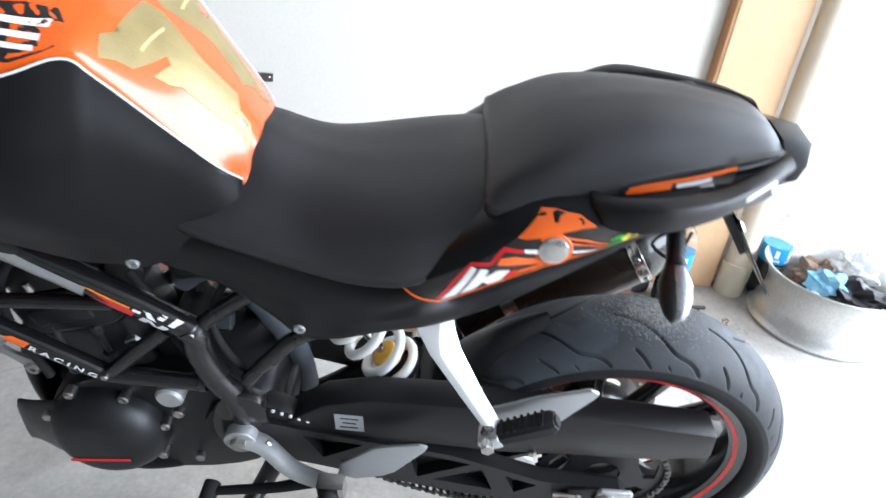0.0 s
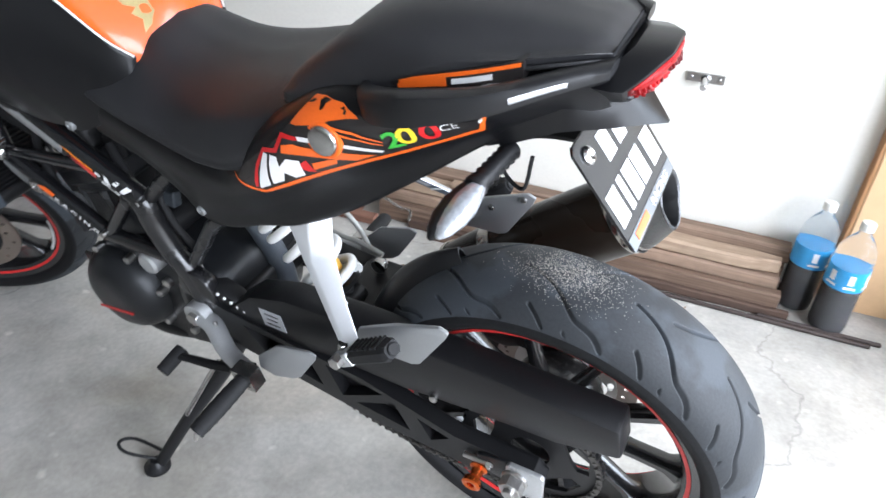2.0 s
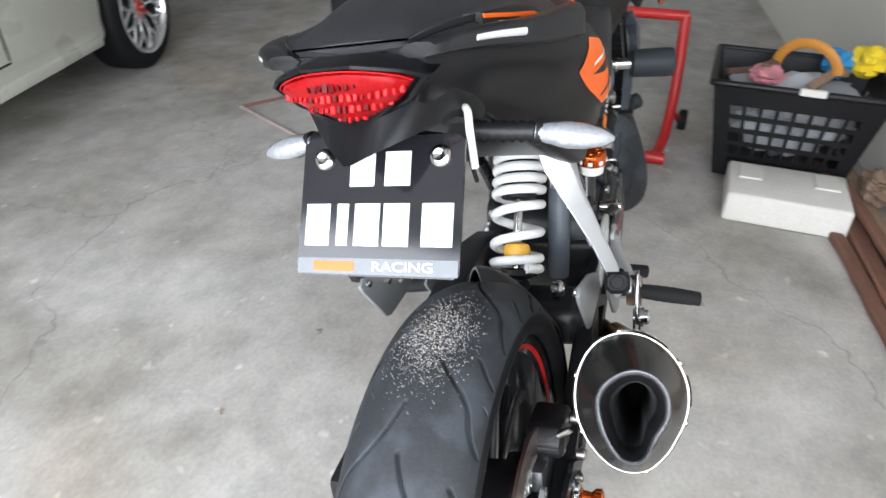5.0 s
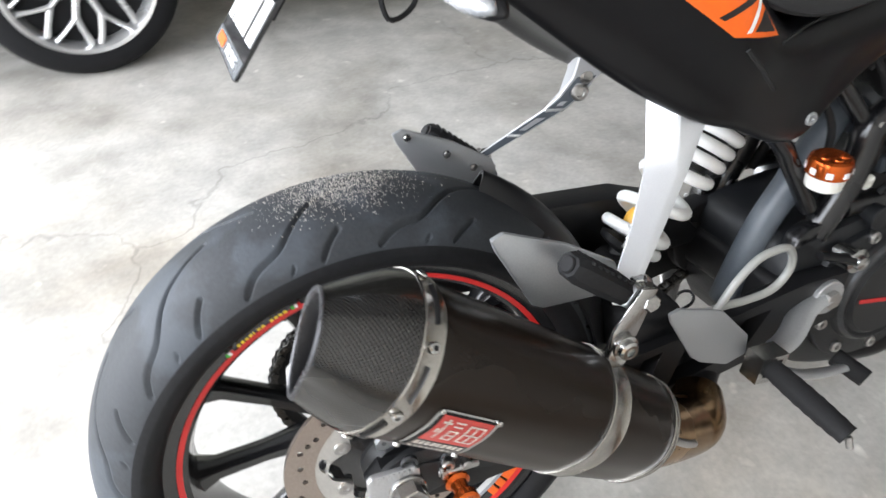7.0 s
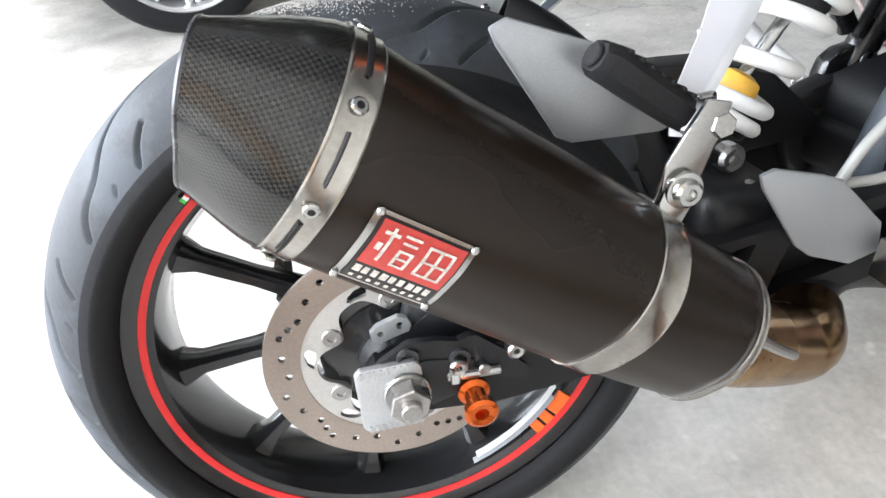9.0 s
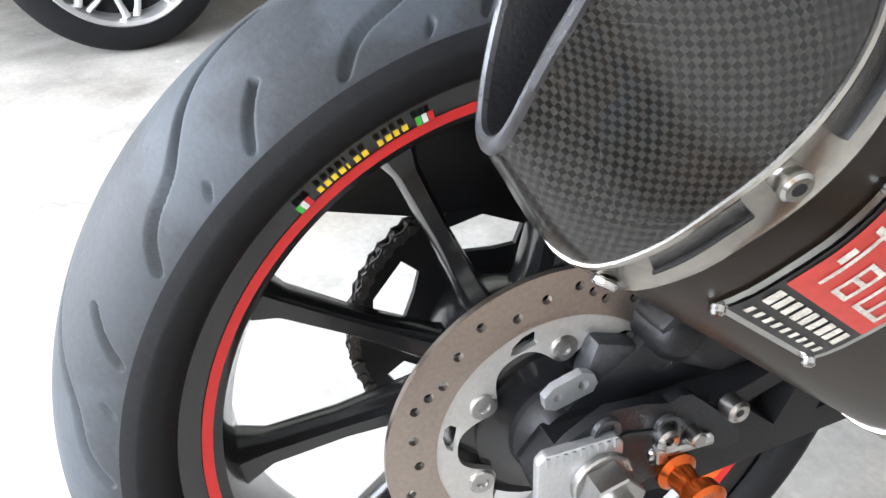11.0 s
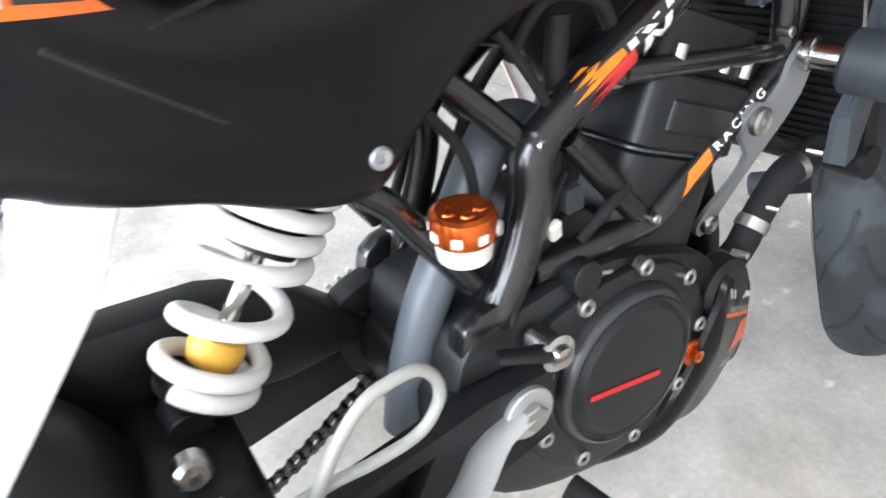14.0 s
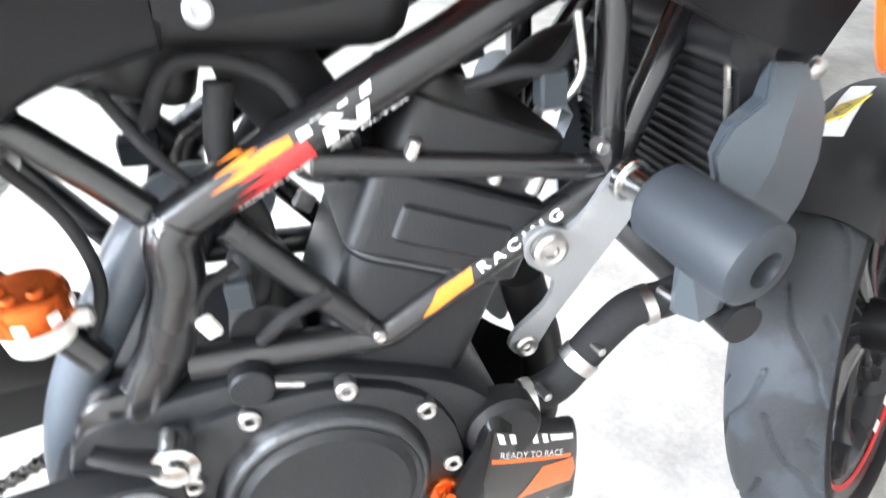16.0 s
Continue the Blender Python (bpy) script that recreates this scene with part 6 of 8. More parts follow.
# intake, throttle body and airbox behind the head
air = bp("airbox", box(B(), (-0.685, 0, 0.435), (0.16, 0.13, 0.10), bev=0.025, seg=3), BLACK, "black airbox under the tank", 50)
# added black box that blocks the bright gap below the tank
bp("black_filler", box(B(), (-0.565, -0.020, 0.405), (0.15, 0.12, 0.085), Euler((0, radians(-14), 0)).to_matrix(), 0.012, 2), BLACK, "black filler box added to close a bright gap", 50, air)
bp("intake", tube(B(), [(-0.765, 0, 0.285), (-0.715, 0, 0.315), (-0.675, 0, 0.37), (-0.67, 0, 0.42)], [0.026, 0.030, 0.034, 0.036], 18, 5), RUBBER, "black intake boot", 60, air)
bp("throttle_body", rod(B(), (-0.705, -0.045, 0.322), (-0.705, 0.050, 0.322), 0.026, 20), ENGINE, parent=air)
bp("throttle_wheel", rod(B(), (-0.705, 0.050, 0.322), (-0.705, 0.056, 0.322), 0.019, 20), STEEL, parent=air)
bp("starter_motor", rod(B(), (-0.655, -0.055, 0.185), (-0.655, 0.060, 0.185), 0.027, 24), SATIN, "black starter motor", parent=case)
bp("water_pump", lathe(B(), [(0.070, 0.034), (0.090, 0.034), (0.096, 0.028), (0.097, 0.012)], 28, (-0.838, 0, 0.072)), SATIN, parent=case)

# hoses and wires in the frame: one bundle of loose runs
random.seed(11)
RUNS = [
    ([(-0.645, 0.050, 0.370), (-0.641, 0.052, 0.320), (-0.660, 0.050, 0.265), (-0.650, 0.045, 0.20)], 0.0090, RUBBER, "black_hose"),
    ([(-0.60, 0.045, 0.345), (-0.625, 0.060, 0.385), (-0.675, 0.062, 0.375), (-0.70, 0.055, 0.335)], 0.0055, RUBBER, "black_hose"),
    ([(-0.88, 0.060, 0.40), (-0.855, 0.072, 0.375), (-0.83, 0.070, 0.372), (-0.80, 0.055, 0.360)], 0.0050, RUBBER, "black_hose"),
    ([(-0.865, 0.075, 0.41), (-0.872, 0.078, 0.37), (-0.858, 0.070, 0.345)], 0.0035, STEEL, "bright_wire"),
    ([(-0.625, 0.065, 0.305), (-0.600, 0.068, 0.340), (-0.58, 0.060, 0.37)], 0.0040, RUBBER, "black_wire"),
    ([(-0.64, 0.062, 0.25), (-0.615, 0.075, 0.235), (-0.60, 0.070, 0.185), (-0.575, 0.072, 0.15)], 0.0040, RUBBER, "black_wire"),
    ([(-0.700, 0.075, 0.225), (-0.672, 0.080, 0.215), (-0.650, 0.072, 0.190)], 0.0050, RUBBER, "black_wire"),
    ([(-0.69, -0.060, 0.34), (-0.655, -0.075, 0.29), (-0.63, -0.082, 0.23), (-0.60, -0.085, 0.17)], 0.0075, RUBBER, "black_hose"),
    ([(-0.56, -0.070, 0.36), (-0.585, -0.082, 0.30), (-0.575, -0.085, 0.24), (-0.545, -0.080, 0.18)], 0.0055, RUBBER, "black_wire"),
    ([(-0.80, -0.060, 0.37), (-0.84, -0.080, 0.33), (-0.86, -0.078, 0.24), (-0.83, -0.085, 0.14)], 0.0065, RUBBER, "black_hose"),
    ([(-0.52, 0.055, 0.33), (-0.548, 0.060, 0.29), (-0.555, 0.058, 0.24), (-0.535, 0.060, 0.19)], 0.0045, RUBBER, "black_wire"),
]
for pts, r, m, name in RUNS:
    bp(name, tube(B(), pts, r, 8, 6), m, parent=air, smooth=60)
for p, s, m in (((-0.640, 0.072, 0.232), (0.018, 0.012, 0.022), GREYP), ((-0.612, 0.060, 0.275), (0.024, 0.018, 0.016), BLACK), ((-0.855, 0.070, 0.360), (0.020, 0.016, 0.026), GREYP), ((-0.575, -0.075, 0.285), (0.030, 0.016, 0.024), GREYP),
               ((-0.845, -0.070, 0.355), (0.022, 0.014, 0.022), GREYP), ((-0.665, 0.078, 0.155), (0.026, 0.014, 0.012), STEEL), ((-0.618, 0.076, 0.212), (0.012, 0.008, 0.020), WHITEP), ((-0.70, -0.078, 0.225), (0.018, 0.010, 0.016), STEEL)):
    bp("connector", box(B(), p, s, Euler((random.uniform(-0.4, 0.4), random.uniform(-0.6, 0.6), 0)).to_matrix(), 0.002), m, parent=air)

# -- trellis frame --
def fr(name, pts, r, bend=5, n=18, parent=None):
    return bp(name, tube(B(), pts, r, n, bend), FRAME, "" if parent else "black trellis frame of gloss tubes", 60, parent)


frame_ = bp("frame", rod(B(), (-0.985, 0, 0.445), (-1.03, 0, 0.56), 0.030, 28), FRAME, "black trellis frame of gloss tubes", 60)
for s, y in ((1, 0.066), (-1, 0.098)):
    def P(x, z, d=0.0):
        return Vector((x, s * (y + d), z))
    runs = [([P(-0.600, 0.282), P(-0.670, 0.327), P(-0.732, 0.364), P(-0.789, 0.396), P(-0.842, 0.427), P(-0.995, 0.490, -0.030)], 0.0165, 4),
            ([P(-0.612, 0.290), P(-0.604, 0.275), P(-0.602, 0.243), P(-0.587, 0.194), P(-0.565, 0.149), P(-0.550, 0.075)], 0.0185, 5),
            ([P(-0.600, 0.176), P(-0.658, 0.176), P(-0.732, 0.176), P(-0.752, 0.184), P(-0.771, 0.197), P(-0.822, 0.230), P(-0.916, 0.291)], 0.0130, 4),
            ([P(-0.638, 0.282), P(-0.731, 0.180)], 0.0110, 1), ([P(-0.695, 0.320), P(-0.905, 0.297)], 0.0100, 1), ([P(-0.910, 0.298), P(-0.894, 0.425)], 0.0120, 1),
            ([P(-0.912, 0.294), P(-0.945, 0.370, -0.01), P(-0.99, 0.465, -0.03)], 0.0120, 3),
            ([P(-0.600, 0.286, -0.006), P(-0.534, 0.348, -0.010), P(-0.44, 0.415, -0.010)], 0.0110, 2), ([P(-0.545, 0.186, -0.004), P(-0.498, 0.252, -0.006), P(-0.462, 0.292, -0.006), P(-0.36, 0.345, -0.006)], 0.0110, 2)]
    for pts, r, b in runs:
        fr("frame_tube", pts, r, b, parent=frame_)
    for x, z in ((-0.603, 0.288), (-0.734, 0.184), (-0.896, 0.318)):
        c = P(x, z, 0.013)
        bp("frame_bolt", lathe(B(), [(-0.010, 0.0052), (0.002, 0.0052), (0.0035, 0.004), (0.003, 0.002)], 12, c, (0, s, 0)), STEEL, parent=frame_)
    bp("pivot_plate", prism(B(), smooth_outline([(-0.525, 0.155), (-0.575, 0.165), (-0.600, 0.10), (-0.585, 0.045), (-0.540, 0.045), (-0.520, 0.09)]), min(s * (y - 0.010), s * (y + 0.014)), max(s * (y - 0.010), s * (y + 0.014)), 0.005), FRAME, "", 40, frame_)


def on_tube(a, b, r, s, name, marks, material, twist=0.0, lift=0.0006, parent=None):
    """Patches bent round a straight tube from a to b: marks are outlines of (share of the length, degrees round from outward, up positive)."""
    a, b = Vector(a), Vector(b)
    d = (b - a).normalized()
    out = Vector((0, s, 0))
    out = (out - d * out.dot(d)).normalized()
    up = d.cross(out)
    if up.z < 0:
        up = -up
    bm = B()
    for pts in marks:
        f = bm.faces.new([bm.verts.new((q[0], 0, q[1] + twist)) for q in pts])
    bmesh.ops.triangulate(bm, faces=bm.faces[:])
    for _ in range(3):
        es = [e for e in bm.edges if abs(e.verts[0].co.z - e.verts[1].co.z) > 18]
        if es:
            bmesh.ops.subdivide_edges(bm, edges=es, cuts=1)
            bmesh.ops.triangulate(bm, faces=bm.faces[:])
    for v in bm.verts:
        w = radians(v.co.z)
        v.co = a + (b - a) * v.co.x + (out * math.cos(w) + up * math.sin(w)) * (r + lift)
    return bp(name, bm, material, "", 60, parent or frame_)


def word_on_tube(a, b, r, s, text, f0, f1, w0, w1, material, parent=None):
    """Letters bent round a tube, between shares f0, f1 of its length and angles w0, w1."""
    bm = letters(text, 1.0, Matrix.Identity(4), thick=0.0, bold=0.03)
    xs, zs = [v.co.x for v in bm.verts], [v.co.y for v in bm.verts]
    a, b = Vector(a), Vector(b)
    d = (b - a).normalized()
    out = Vector((0, s, 0))
    out = (out - d * out.dot(d)).normalized()
    up = d.cross(out)
    if up.z < 0:
        up = -up
    for v in bm.verts:
        f = f0 + (f1 - f0) * (v.co.x - min(xs)) / (max(xs) - min(xs))
        w = radians(w0 + (w1 - w0) * (v.co.y - min(zs)) / (max(zs) - min(zs)))
        v.co = a + (b - a) * f + (out * math.cos(w) + up * math.sin(w)) * (r + 0.0010)
    return bp("word", bm, material, "", 0, parent or frame_)


def flame(f0, f1, w0, w1, n=5):
    """Pointed tongues side by side."""
    out = []
    for k in range(n):
        a, b = w0 + (w1 - w0) * k / n, w0 + (w1 - w0) * (k + 1.02) / n
        tip = f0 + (0.0, 0.30, 0.12, 0.42, 0.2)[k % 5] * (f1 - f0)
        out.append([(f1, a), (f1, b), (tip + 0.35 * (f1 - tip), b), (tip, (a + b) / 2), (tip + 0.35 * (f1 - tip), a)])
    return out


for s, y in ((1, 0.066), (-1, 0.098)):
    # each print reads from its left to its right
    a1, b1 = (-0.630, s * y, 0.3020), (-0.790, s * y, 0.3968)
    a3, b3 = (-0.762, s * y, 0.1912), (-0.912, s * y, 0.2884)
    if s < 0:
        a1, b1 = (-0.765, s * y, 0.3825), (-0.605, s * y, 0.2855)
        a3, b3 = (-0.912, s * y, 0.2884), (-0.740, s * y, 0.1790)
        on_tube((-0.86, s * y, 0.434), b1, 0.0168, s, "silver_wrap", [[(-0.05, -62), (0.56, -62), (0.545, 85), (-0.05, 85)]], SLV, lift=0.0010)
    o = 0.03 if s > 0 else 0.26
    on_tube(a1, b1, 0.0165, s, "flame_patch", flame(o, o + 0.32, 14, 78), FLAME1)
    on_tube(a1, b1, 0.0165, s, "flame_patch", flame(o + 0.02, o + 0.36, -38, 12), FLAME2)
    shapes = [[(0.34, 8), (0.39, 8), (0.40, 62), (0.35, 62)], [(0.40, 30), (0.47, 60), (0.52, 60), (0.44, 28)], [(0.40, 32), (0.45, 6), (0.51, 6), (0.44, 34)], [(0.50, 22), (0.54, 22), (0.555, 48), (0.515, 48)],
              [(0.40, -38), (0.45, -38), (0.47, 2), (0.42, 2)], [(0.45, 0), (0.48, 2), (0.55, -34), (0.51, -38)], [(0.52, -36), (0.57, -36), (0.60, 4), (0.55, 4)], [(0.58, 14), (0.62, 14), (0.66, 58), (0.61, 58)]]
    on_tube(a1, b1, 0.0165, s, "white_shape", [[(o + q[0], q[1] + 4) for q in sh] for sh in shapes], WHITE2)
    if s > 0:
        word_on_tube(a1, b1, 0.0165, s, "HIGH-FLOW", o + 0.04, o + 0.32, -56, -42, WHITE2)
        word_on_tube(a1, b1, 0.0165, s, "AIR FILTER", o + 0.40, o + 0.72, -54, -40, WHITE2)
    if s > 0:
        on_tube(a3, b3, 0.013, s, "orange_mark", [[(0.03, 0), (0.08, -4), (0.29, 2), (0.32, 50), (0.15, 50), (0.10, 26)]], YELLOW2)
        word_on_tube(a3, b3, 0.013, s, "R A C I N G", 0.34, 0.75, 12, 46, WHITE2)
    else:
        on_tube(a3, b3, 0.013, s, "orange_mark", [[(0.30, -12), (0.35, -16), (0.50, -14), (0.52, 34), (0.41, 34), (0.36, 12)]], ORANGE2)
        word_on_tube(a3, b3, 0.013, s, "R A C I N G", 0.53, 0.97, -8, 24, WHITE2)

# -- radiator with its shrouds --
rt, rb = Vector((-0.978, -0.020, 0.388)), Vector((-1.037, -0.020, 0.165))
ru = (rt - rb).normalized()
rn = Vector((0, 1, 0)).cross(ru)
if rn.x < 0:
    rn = -rn
rad = bp("radiator", solid([[rb + ru * h + Vector((0, w, 0)) + rn * o for w, h in ((-0.125, 0), (0.125, 0), (0.125, 0.232), (-0.125, 0.232))] for o in (-0.016, 0.008)]), SATIN, "black finned radiator", 20)
for k in range(22):
    h = 0.012 + 0.0098 * k
    bp("fin", solid([[rb + ru * (h + dz) + Vector((0, w, 0)) + rn * o for o, dz in ((0.008, -0.0016), (0.0125, -0.001), (0.0125, 0.001), (0.008, 0.0016))] for w in (-0.118, 0.118)]), SATIN, parent=rad)
for h in (-0.012, 0.230):
    bp("tank_end", tube(B(), [rb + ru * (h + 0.006) + Vector((0, w, 0)) for w in (-0.13, 0.0, 0.13)], 0.019, 16), SATIN, parent=rad)
for s in (-1, 1):
    bp("side_rail", tube(B(), [rb + ru * 0.12 + Vector((0.010, s * 0.118, 0)), rt + Vector((0.012, s * 0.118, 0))], 0.0028, 8), STEEL, "bright radiator edge", parent=rad)
    # folded shroud beside the radiator
    facets = [[(-0.995, 0.100, 0.371), (-0.990, 0.118, 0.382), (-1.015, 0.118, 0.380), (-1.042, 0.100, 0.372)],
              [(-0.989, 0.112, 0.358), (-0.984, 0.128, 0.361), (-1.001, 0.130, 0.356), (-1.052, 0.108, 0.348)],
              [(-0.963, 0.118, 0.342), (-0.959, 0.130, 0.344), (-0.996, 0.134, 0.346), (-1.055, 0.110, 0.336)],
              [(-0.956, 0.120, 0.323), (-0.950, 0.131, 0.326), (-0.996, 0.134, 0.321), (-1.060, 0.110, 0.306)],
              [(-0.971, 0.115, 0.294), (-0.962, 0.130, 0.300), (-0.990, 0.132, 0.294), (-1.060, 0.108, 0.274)],
              [(-0.985, 0.104, 0.268), (-0.980, 0.116, 0.270), (-1.005, 0.116, 0.268), (-1.060, 0.100, 0.245)],
              [(-0.968, 0.100, 0.224), (-0.970, 0.112, 0.226), (-1.003, 0.112, 0.215), (-1.036, 0.092, 0.208)],
              [(-0.978, 0.095, 0.172), (-0.998, 0.104, 0.165), (-1.013, 0.104, 0.173), (-1.038, 0.090, 0.168)]]
    rows = []
    for row in facets:
        o = [Vector((x, s * (q + (0.0 if s > 0 else 0.03)), z)) for x, q, z in row]
        rows.append(o + [v - Vector((0, s * 0.006, 0)) for v in o[::-1]])
    bp("shroud", solid(rows), SHROUD, "folded blue-grey radiator shroud", 22, rad)
    bp("shroud_screw", lathe(B(), [(0, 0.007), (0.004, 0.007), (0.006, 0.004)], 14, (-1.028, s * (0.112 if s > 0 else 0.142), 0.376), (0, s, 0)), STEEL, parent=rad)
hose = bp("radiator_hose", tube(B(), [(-1.012, 0.070, 0.178), (-0.990, 0.066, 0.166), (-0.960, 0.062, 0.157), (-0.938, 0.060, 0.134), (-0.920, 0.058, 0.108), (-0.900, 0.058, 0.082), (-0.870, 0.060, 0.073), (-0.838, 0.066, 0.072)], 0.0165, 16, 5), RUBBER, "black lower radiator hose", 60)
for a, b in (((-0.978, 0.064, 0.162), (-0.969, 0.063, 0.159)), ((-0.923, 0.058, 0.112), (-0.915, 0.058, 0.102)), ((-0.876, 0.060, 0.074), (-0.867, 0.060, 0.073))):
    bp("hose_clamp", tube(B(), [a, b], 0.0185, 18), STEEL, "steel hose clamp", parent=hose)
    bp("clamp_screw", rod(B(), Vector(a) + Vector((0, 0.006, 0.018)), Vector(a) + Vector((-0.004, 0.024, 0.018)), 0.0042, 8), STEEL, parent=hose)
bp("radiator_hose", tube(B(), [(-0.96, -0.06, 0.36), (-0.92, -0.068, 0.355), (-0.88, -0.06, 0.33), (-0.845, -0.05, 0.30)], 0.0155, 14, 5), RUBBER, "black upper radiator hose", 60)
tag = bp("yellow_tag", box(B(), (-1.090, 0.090, 0.336), (0.050, 0.0012, 0.024), Euler((radians(-55), radians(8), radians(25))).to_matrix(), 0.0), YELLOW, "small yellow tag with a black mark", 0)
m_ = Euler((radians(-55), radians(8), radians(25))).to_matrix()
bp("tag_mark", tube(B(), [Vector((-1.090, 0.090, 0.336)) + m_ @ Vector(q) for q in ((-0.016, 0.0012, -0.004), (-0.004, 0.0012, 0.006), (0.004, 0.0012, -0.004), (0.016, 0.0012, 0.004))], 0.0022, 6), BLACK2, parent=tag)

# -- frame sliders with their silver brackets --
for s in (1, -1):
    inw = 0.022 if s > 0 else 0.0
    def bowed(c):
        return (c.x, c.y - s * (inw + 0.40 * max(0.0, 0.245 - c.z)), c.z)
    brk = bp("slider_bracket", prism(B(), smooth_outline([(-0.900, 0.289), (-0.891, 0.275), (-0.876, 0.257), (-0.859, 0.262), (-0.842, 0.251), (-0.851, 0.226), (-0.880, 0.201), (-0.881, 0.168), (-0.865, 0.135), (-0.864, 0.108), (-0.882, 0.090), (-0.893, 0.102), (-0.897, 0.144), (-0.906, 0.190), (-0.915, 0.233), (-0.935, 0.278), (-0.933, 0.297), (-0.916, 0.306)], 2), min(s * 0.099, s * 0.105), max(s * 0.099, s * 0.105), 0, bowed), HEEL, "silver-grey frame slider bracket", 30)
    for x, z, r in ((-0.861, 0.244, 0.014), (-0.878, 0.112, 0.011)):
        bp("bracket_bolt", lathe(B(), [(0.0, r), (0.006, r), (0.008, r * 0.75), (0.007, r * 0.45), (0.003, r * 0.4)], 18, bowed(Vector((x, s * 0.1055, z))), (0, s, 0)), STEEL, parent=brk)
    sa, sb = Vector((-0.914, s * (0.104 - inw), 0.2975)), Vector((-0.938, s * (0.228 - inw), 0.286))
    d = (sb - sa).normalized()
    bp("slider_rod", rod(B(), sa, sa + d * 0.045, 0.0125, 18), CHROME, "polished slider spacer", parent=brk)
    bp("slider_collar", rod(B(), sa + d * 0.004, sa + d * 0.012, 0.0165, 18), CHROME, parent=brk)
    L = (sb - sa).length
    bp("slider", lathe(B(), [(0.039, 0.008), (0.039, 0.025), (0.043, 0.0285), (L - 0.014, 0.0300), (L - 0.004, 0.0285), (L, 0.023), (L + 0.001, 0.0125), (L - 0.004, 0.0110), (L - 0.030, 0.0105), (L - 0.030, 0.0005)], 36, sa, d), GREYP, "dark grey plastic frame slider", 35, brk)

# -- belly pan and its sticker --
pan_rows = [(-0.600, 0.060, -0.050, 0.045, -0.075), (-0.68, 0.085, -0.060, 0.055, -0.105), (-0.755, 0.098, -0.040, 0.055, -0.125), (-0.806, 0.1035, 0.055, 0.050, -0.138), (-0.822, 0.103, 0.092, 0.050, -0.143), (-0.855, 0.092, 0.074, 0.048, -0.150), (-0.890, 0.079, 0.053, 0.040, -0.154), (-0.922, 0.066, 0.032, 0.030, -0.150), (-0.938, 0.056, -0.030, 0.022, -0.140), (-0.948, 0.045, -0.085, 0.018, -0.125)]
rings = []
for x, w, zt, wb, zb in [tuple(q) for q in spline(pan_rows, 4)]:
    o = [(w, zt), (w * 1.0, zt - 0.35 * (zt - zb)), ((w + wb) / 2, zb + 0.25 * (zt - zb)), (wb, zb + 0.008), (0.0, zb)]
    side = spline(o, 3)
    outer = [Vector((x, q[0], q[1])) for q in side] + [Vector((x, -q[0], q[1])) for q in side[-2::-1]]
    rings.append(outer + [Vector((v.x, v.y * 0.94, v.z + 0.005)) for v in outer[::-1]])
belly = bp("belly_pan", solid(rings), MATT, "matt black belly pan", 50)
BELT = tree(belly)
def slant(*pts):
    """Points along the pan's sloping top edge: distance forward, height under the edge."""
    return [(-0.8215 - u, 0.089 - 0.60 * u - h) for u, h in pts]


decal("belly_sticker", flat(slant((0.001, 0.002), (0.099, 0.002), (0.116, 0.045), (0.112, 0.082), (0.060, 0.110), (0.0, 0.110), (-0.006, 0.060))), BLACK2, BELT, 1, belly, "black sticker with an orange patch")
decal("belly_orange", flat(slant((0.0, 0.032), (0.100, 0.030), (0.100, 0.035), (0.0, 0.037)), slant((0.062, 0.044), (0.104, 0.036), (0.113, 0.056), (0.108, 0.074), (0.070, 0.080), (0.036, 0.090), (0.052, 0.066))), ORANGE2, BELT, 1, belly, lift=0.0014)
decal("belly_ticks", flat(*[slant((0.003 + 0.013 * k, 0.003), (0.010 + 0.013 * k, 0.003), (0.014 + 0.013 * k, 0.014), (0.007 + 0.013 * k, 0.014)) for k in range(5)], slant((0.066, 0.004), (0.098, 0.004), (0.100, 0.011), (0.069, 0.012))), WHITE2, BELT, 1, belly, lift=0.0015)
for text, u0, h0, size in (("READY TO RACE", 0.048, 0.0275, 0.0105), ("RACING", 0.060, 0.106, 0.015)):
    bm = letters(text, size, Matrix(((-1, 0, 0, -0.8215 - u0), (0, 0, 0, 0), (0, 1, 0, 0), (0, 0, 0, 1))), thick=0.0)
    for v in bm.verts:
        h = BELT.ray_cast(Vector((v.co.x, 0.5, v.co.z + 0.089 - h0 + 0.60 * (v.co.x + 0.8215))), Vector((0, -1, 0)))[0]
        if h is not None:
            v.co = h + Vector((0, 0.0016, 0))
    bp("sticker_word", bm, WHITE2, "", 0, belly)

# -- brake reservoir and its hose loop --
res = bp("brake_reservoir", lathe(B(), [(0.006, 0.013), (0.009, 0.0195), (0.026, 0.0215), (0.028, 0.018)], 28, (-0.525, 0.087, 0.222), (0.05, 0.1, 1)), WHITEP, "milky brake fluid reservoir with an orange cap")
cap = lathe(B(), [(0.026, 0.020), (0.0262, 0.0235), (0.040, 0.0240), (0.045, 0.0225), (0.047, 0.019), (0.0465, 0.004)], 36, (-0.525, 0.087, 0.222), (0.05, 0.1, 1))
cap = bp("cap", cap, ANOD, "orange anodised cap with square windows", 30, res)
ax = Vector((0.05, 0.1, 1)).normalized()
for k in range(8):
    a = 2 * math.pi * k / 8
    o = Vector((math.cos(a), math.sin(a), 0))
    o = (o - ax * o.dot(ax)).normalized()
    c = Vector((-0.525, 0.087, 0.222)) + ax * 0.033 + o * 0.0236
    bp("cap_window", box(B(), c, (0.0022, 0.0075, 0.0075), Matrix((o, ax.cross(o), ax)).transposed(), 0.0008), WHITE2, parent=cap)
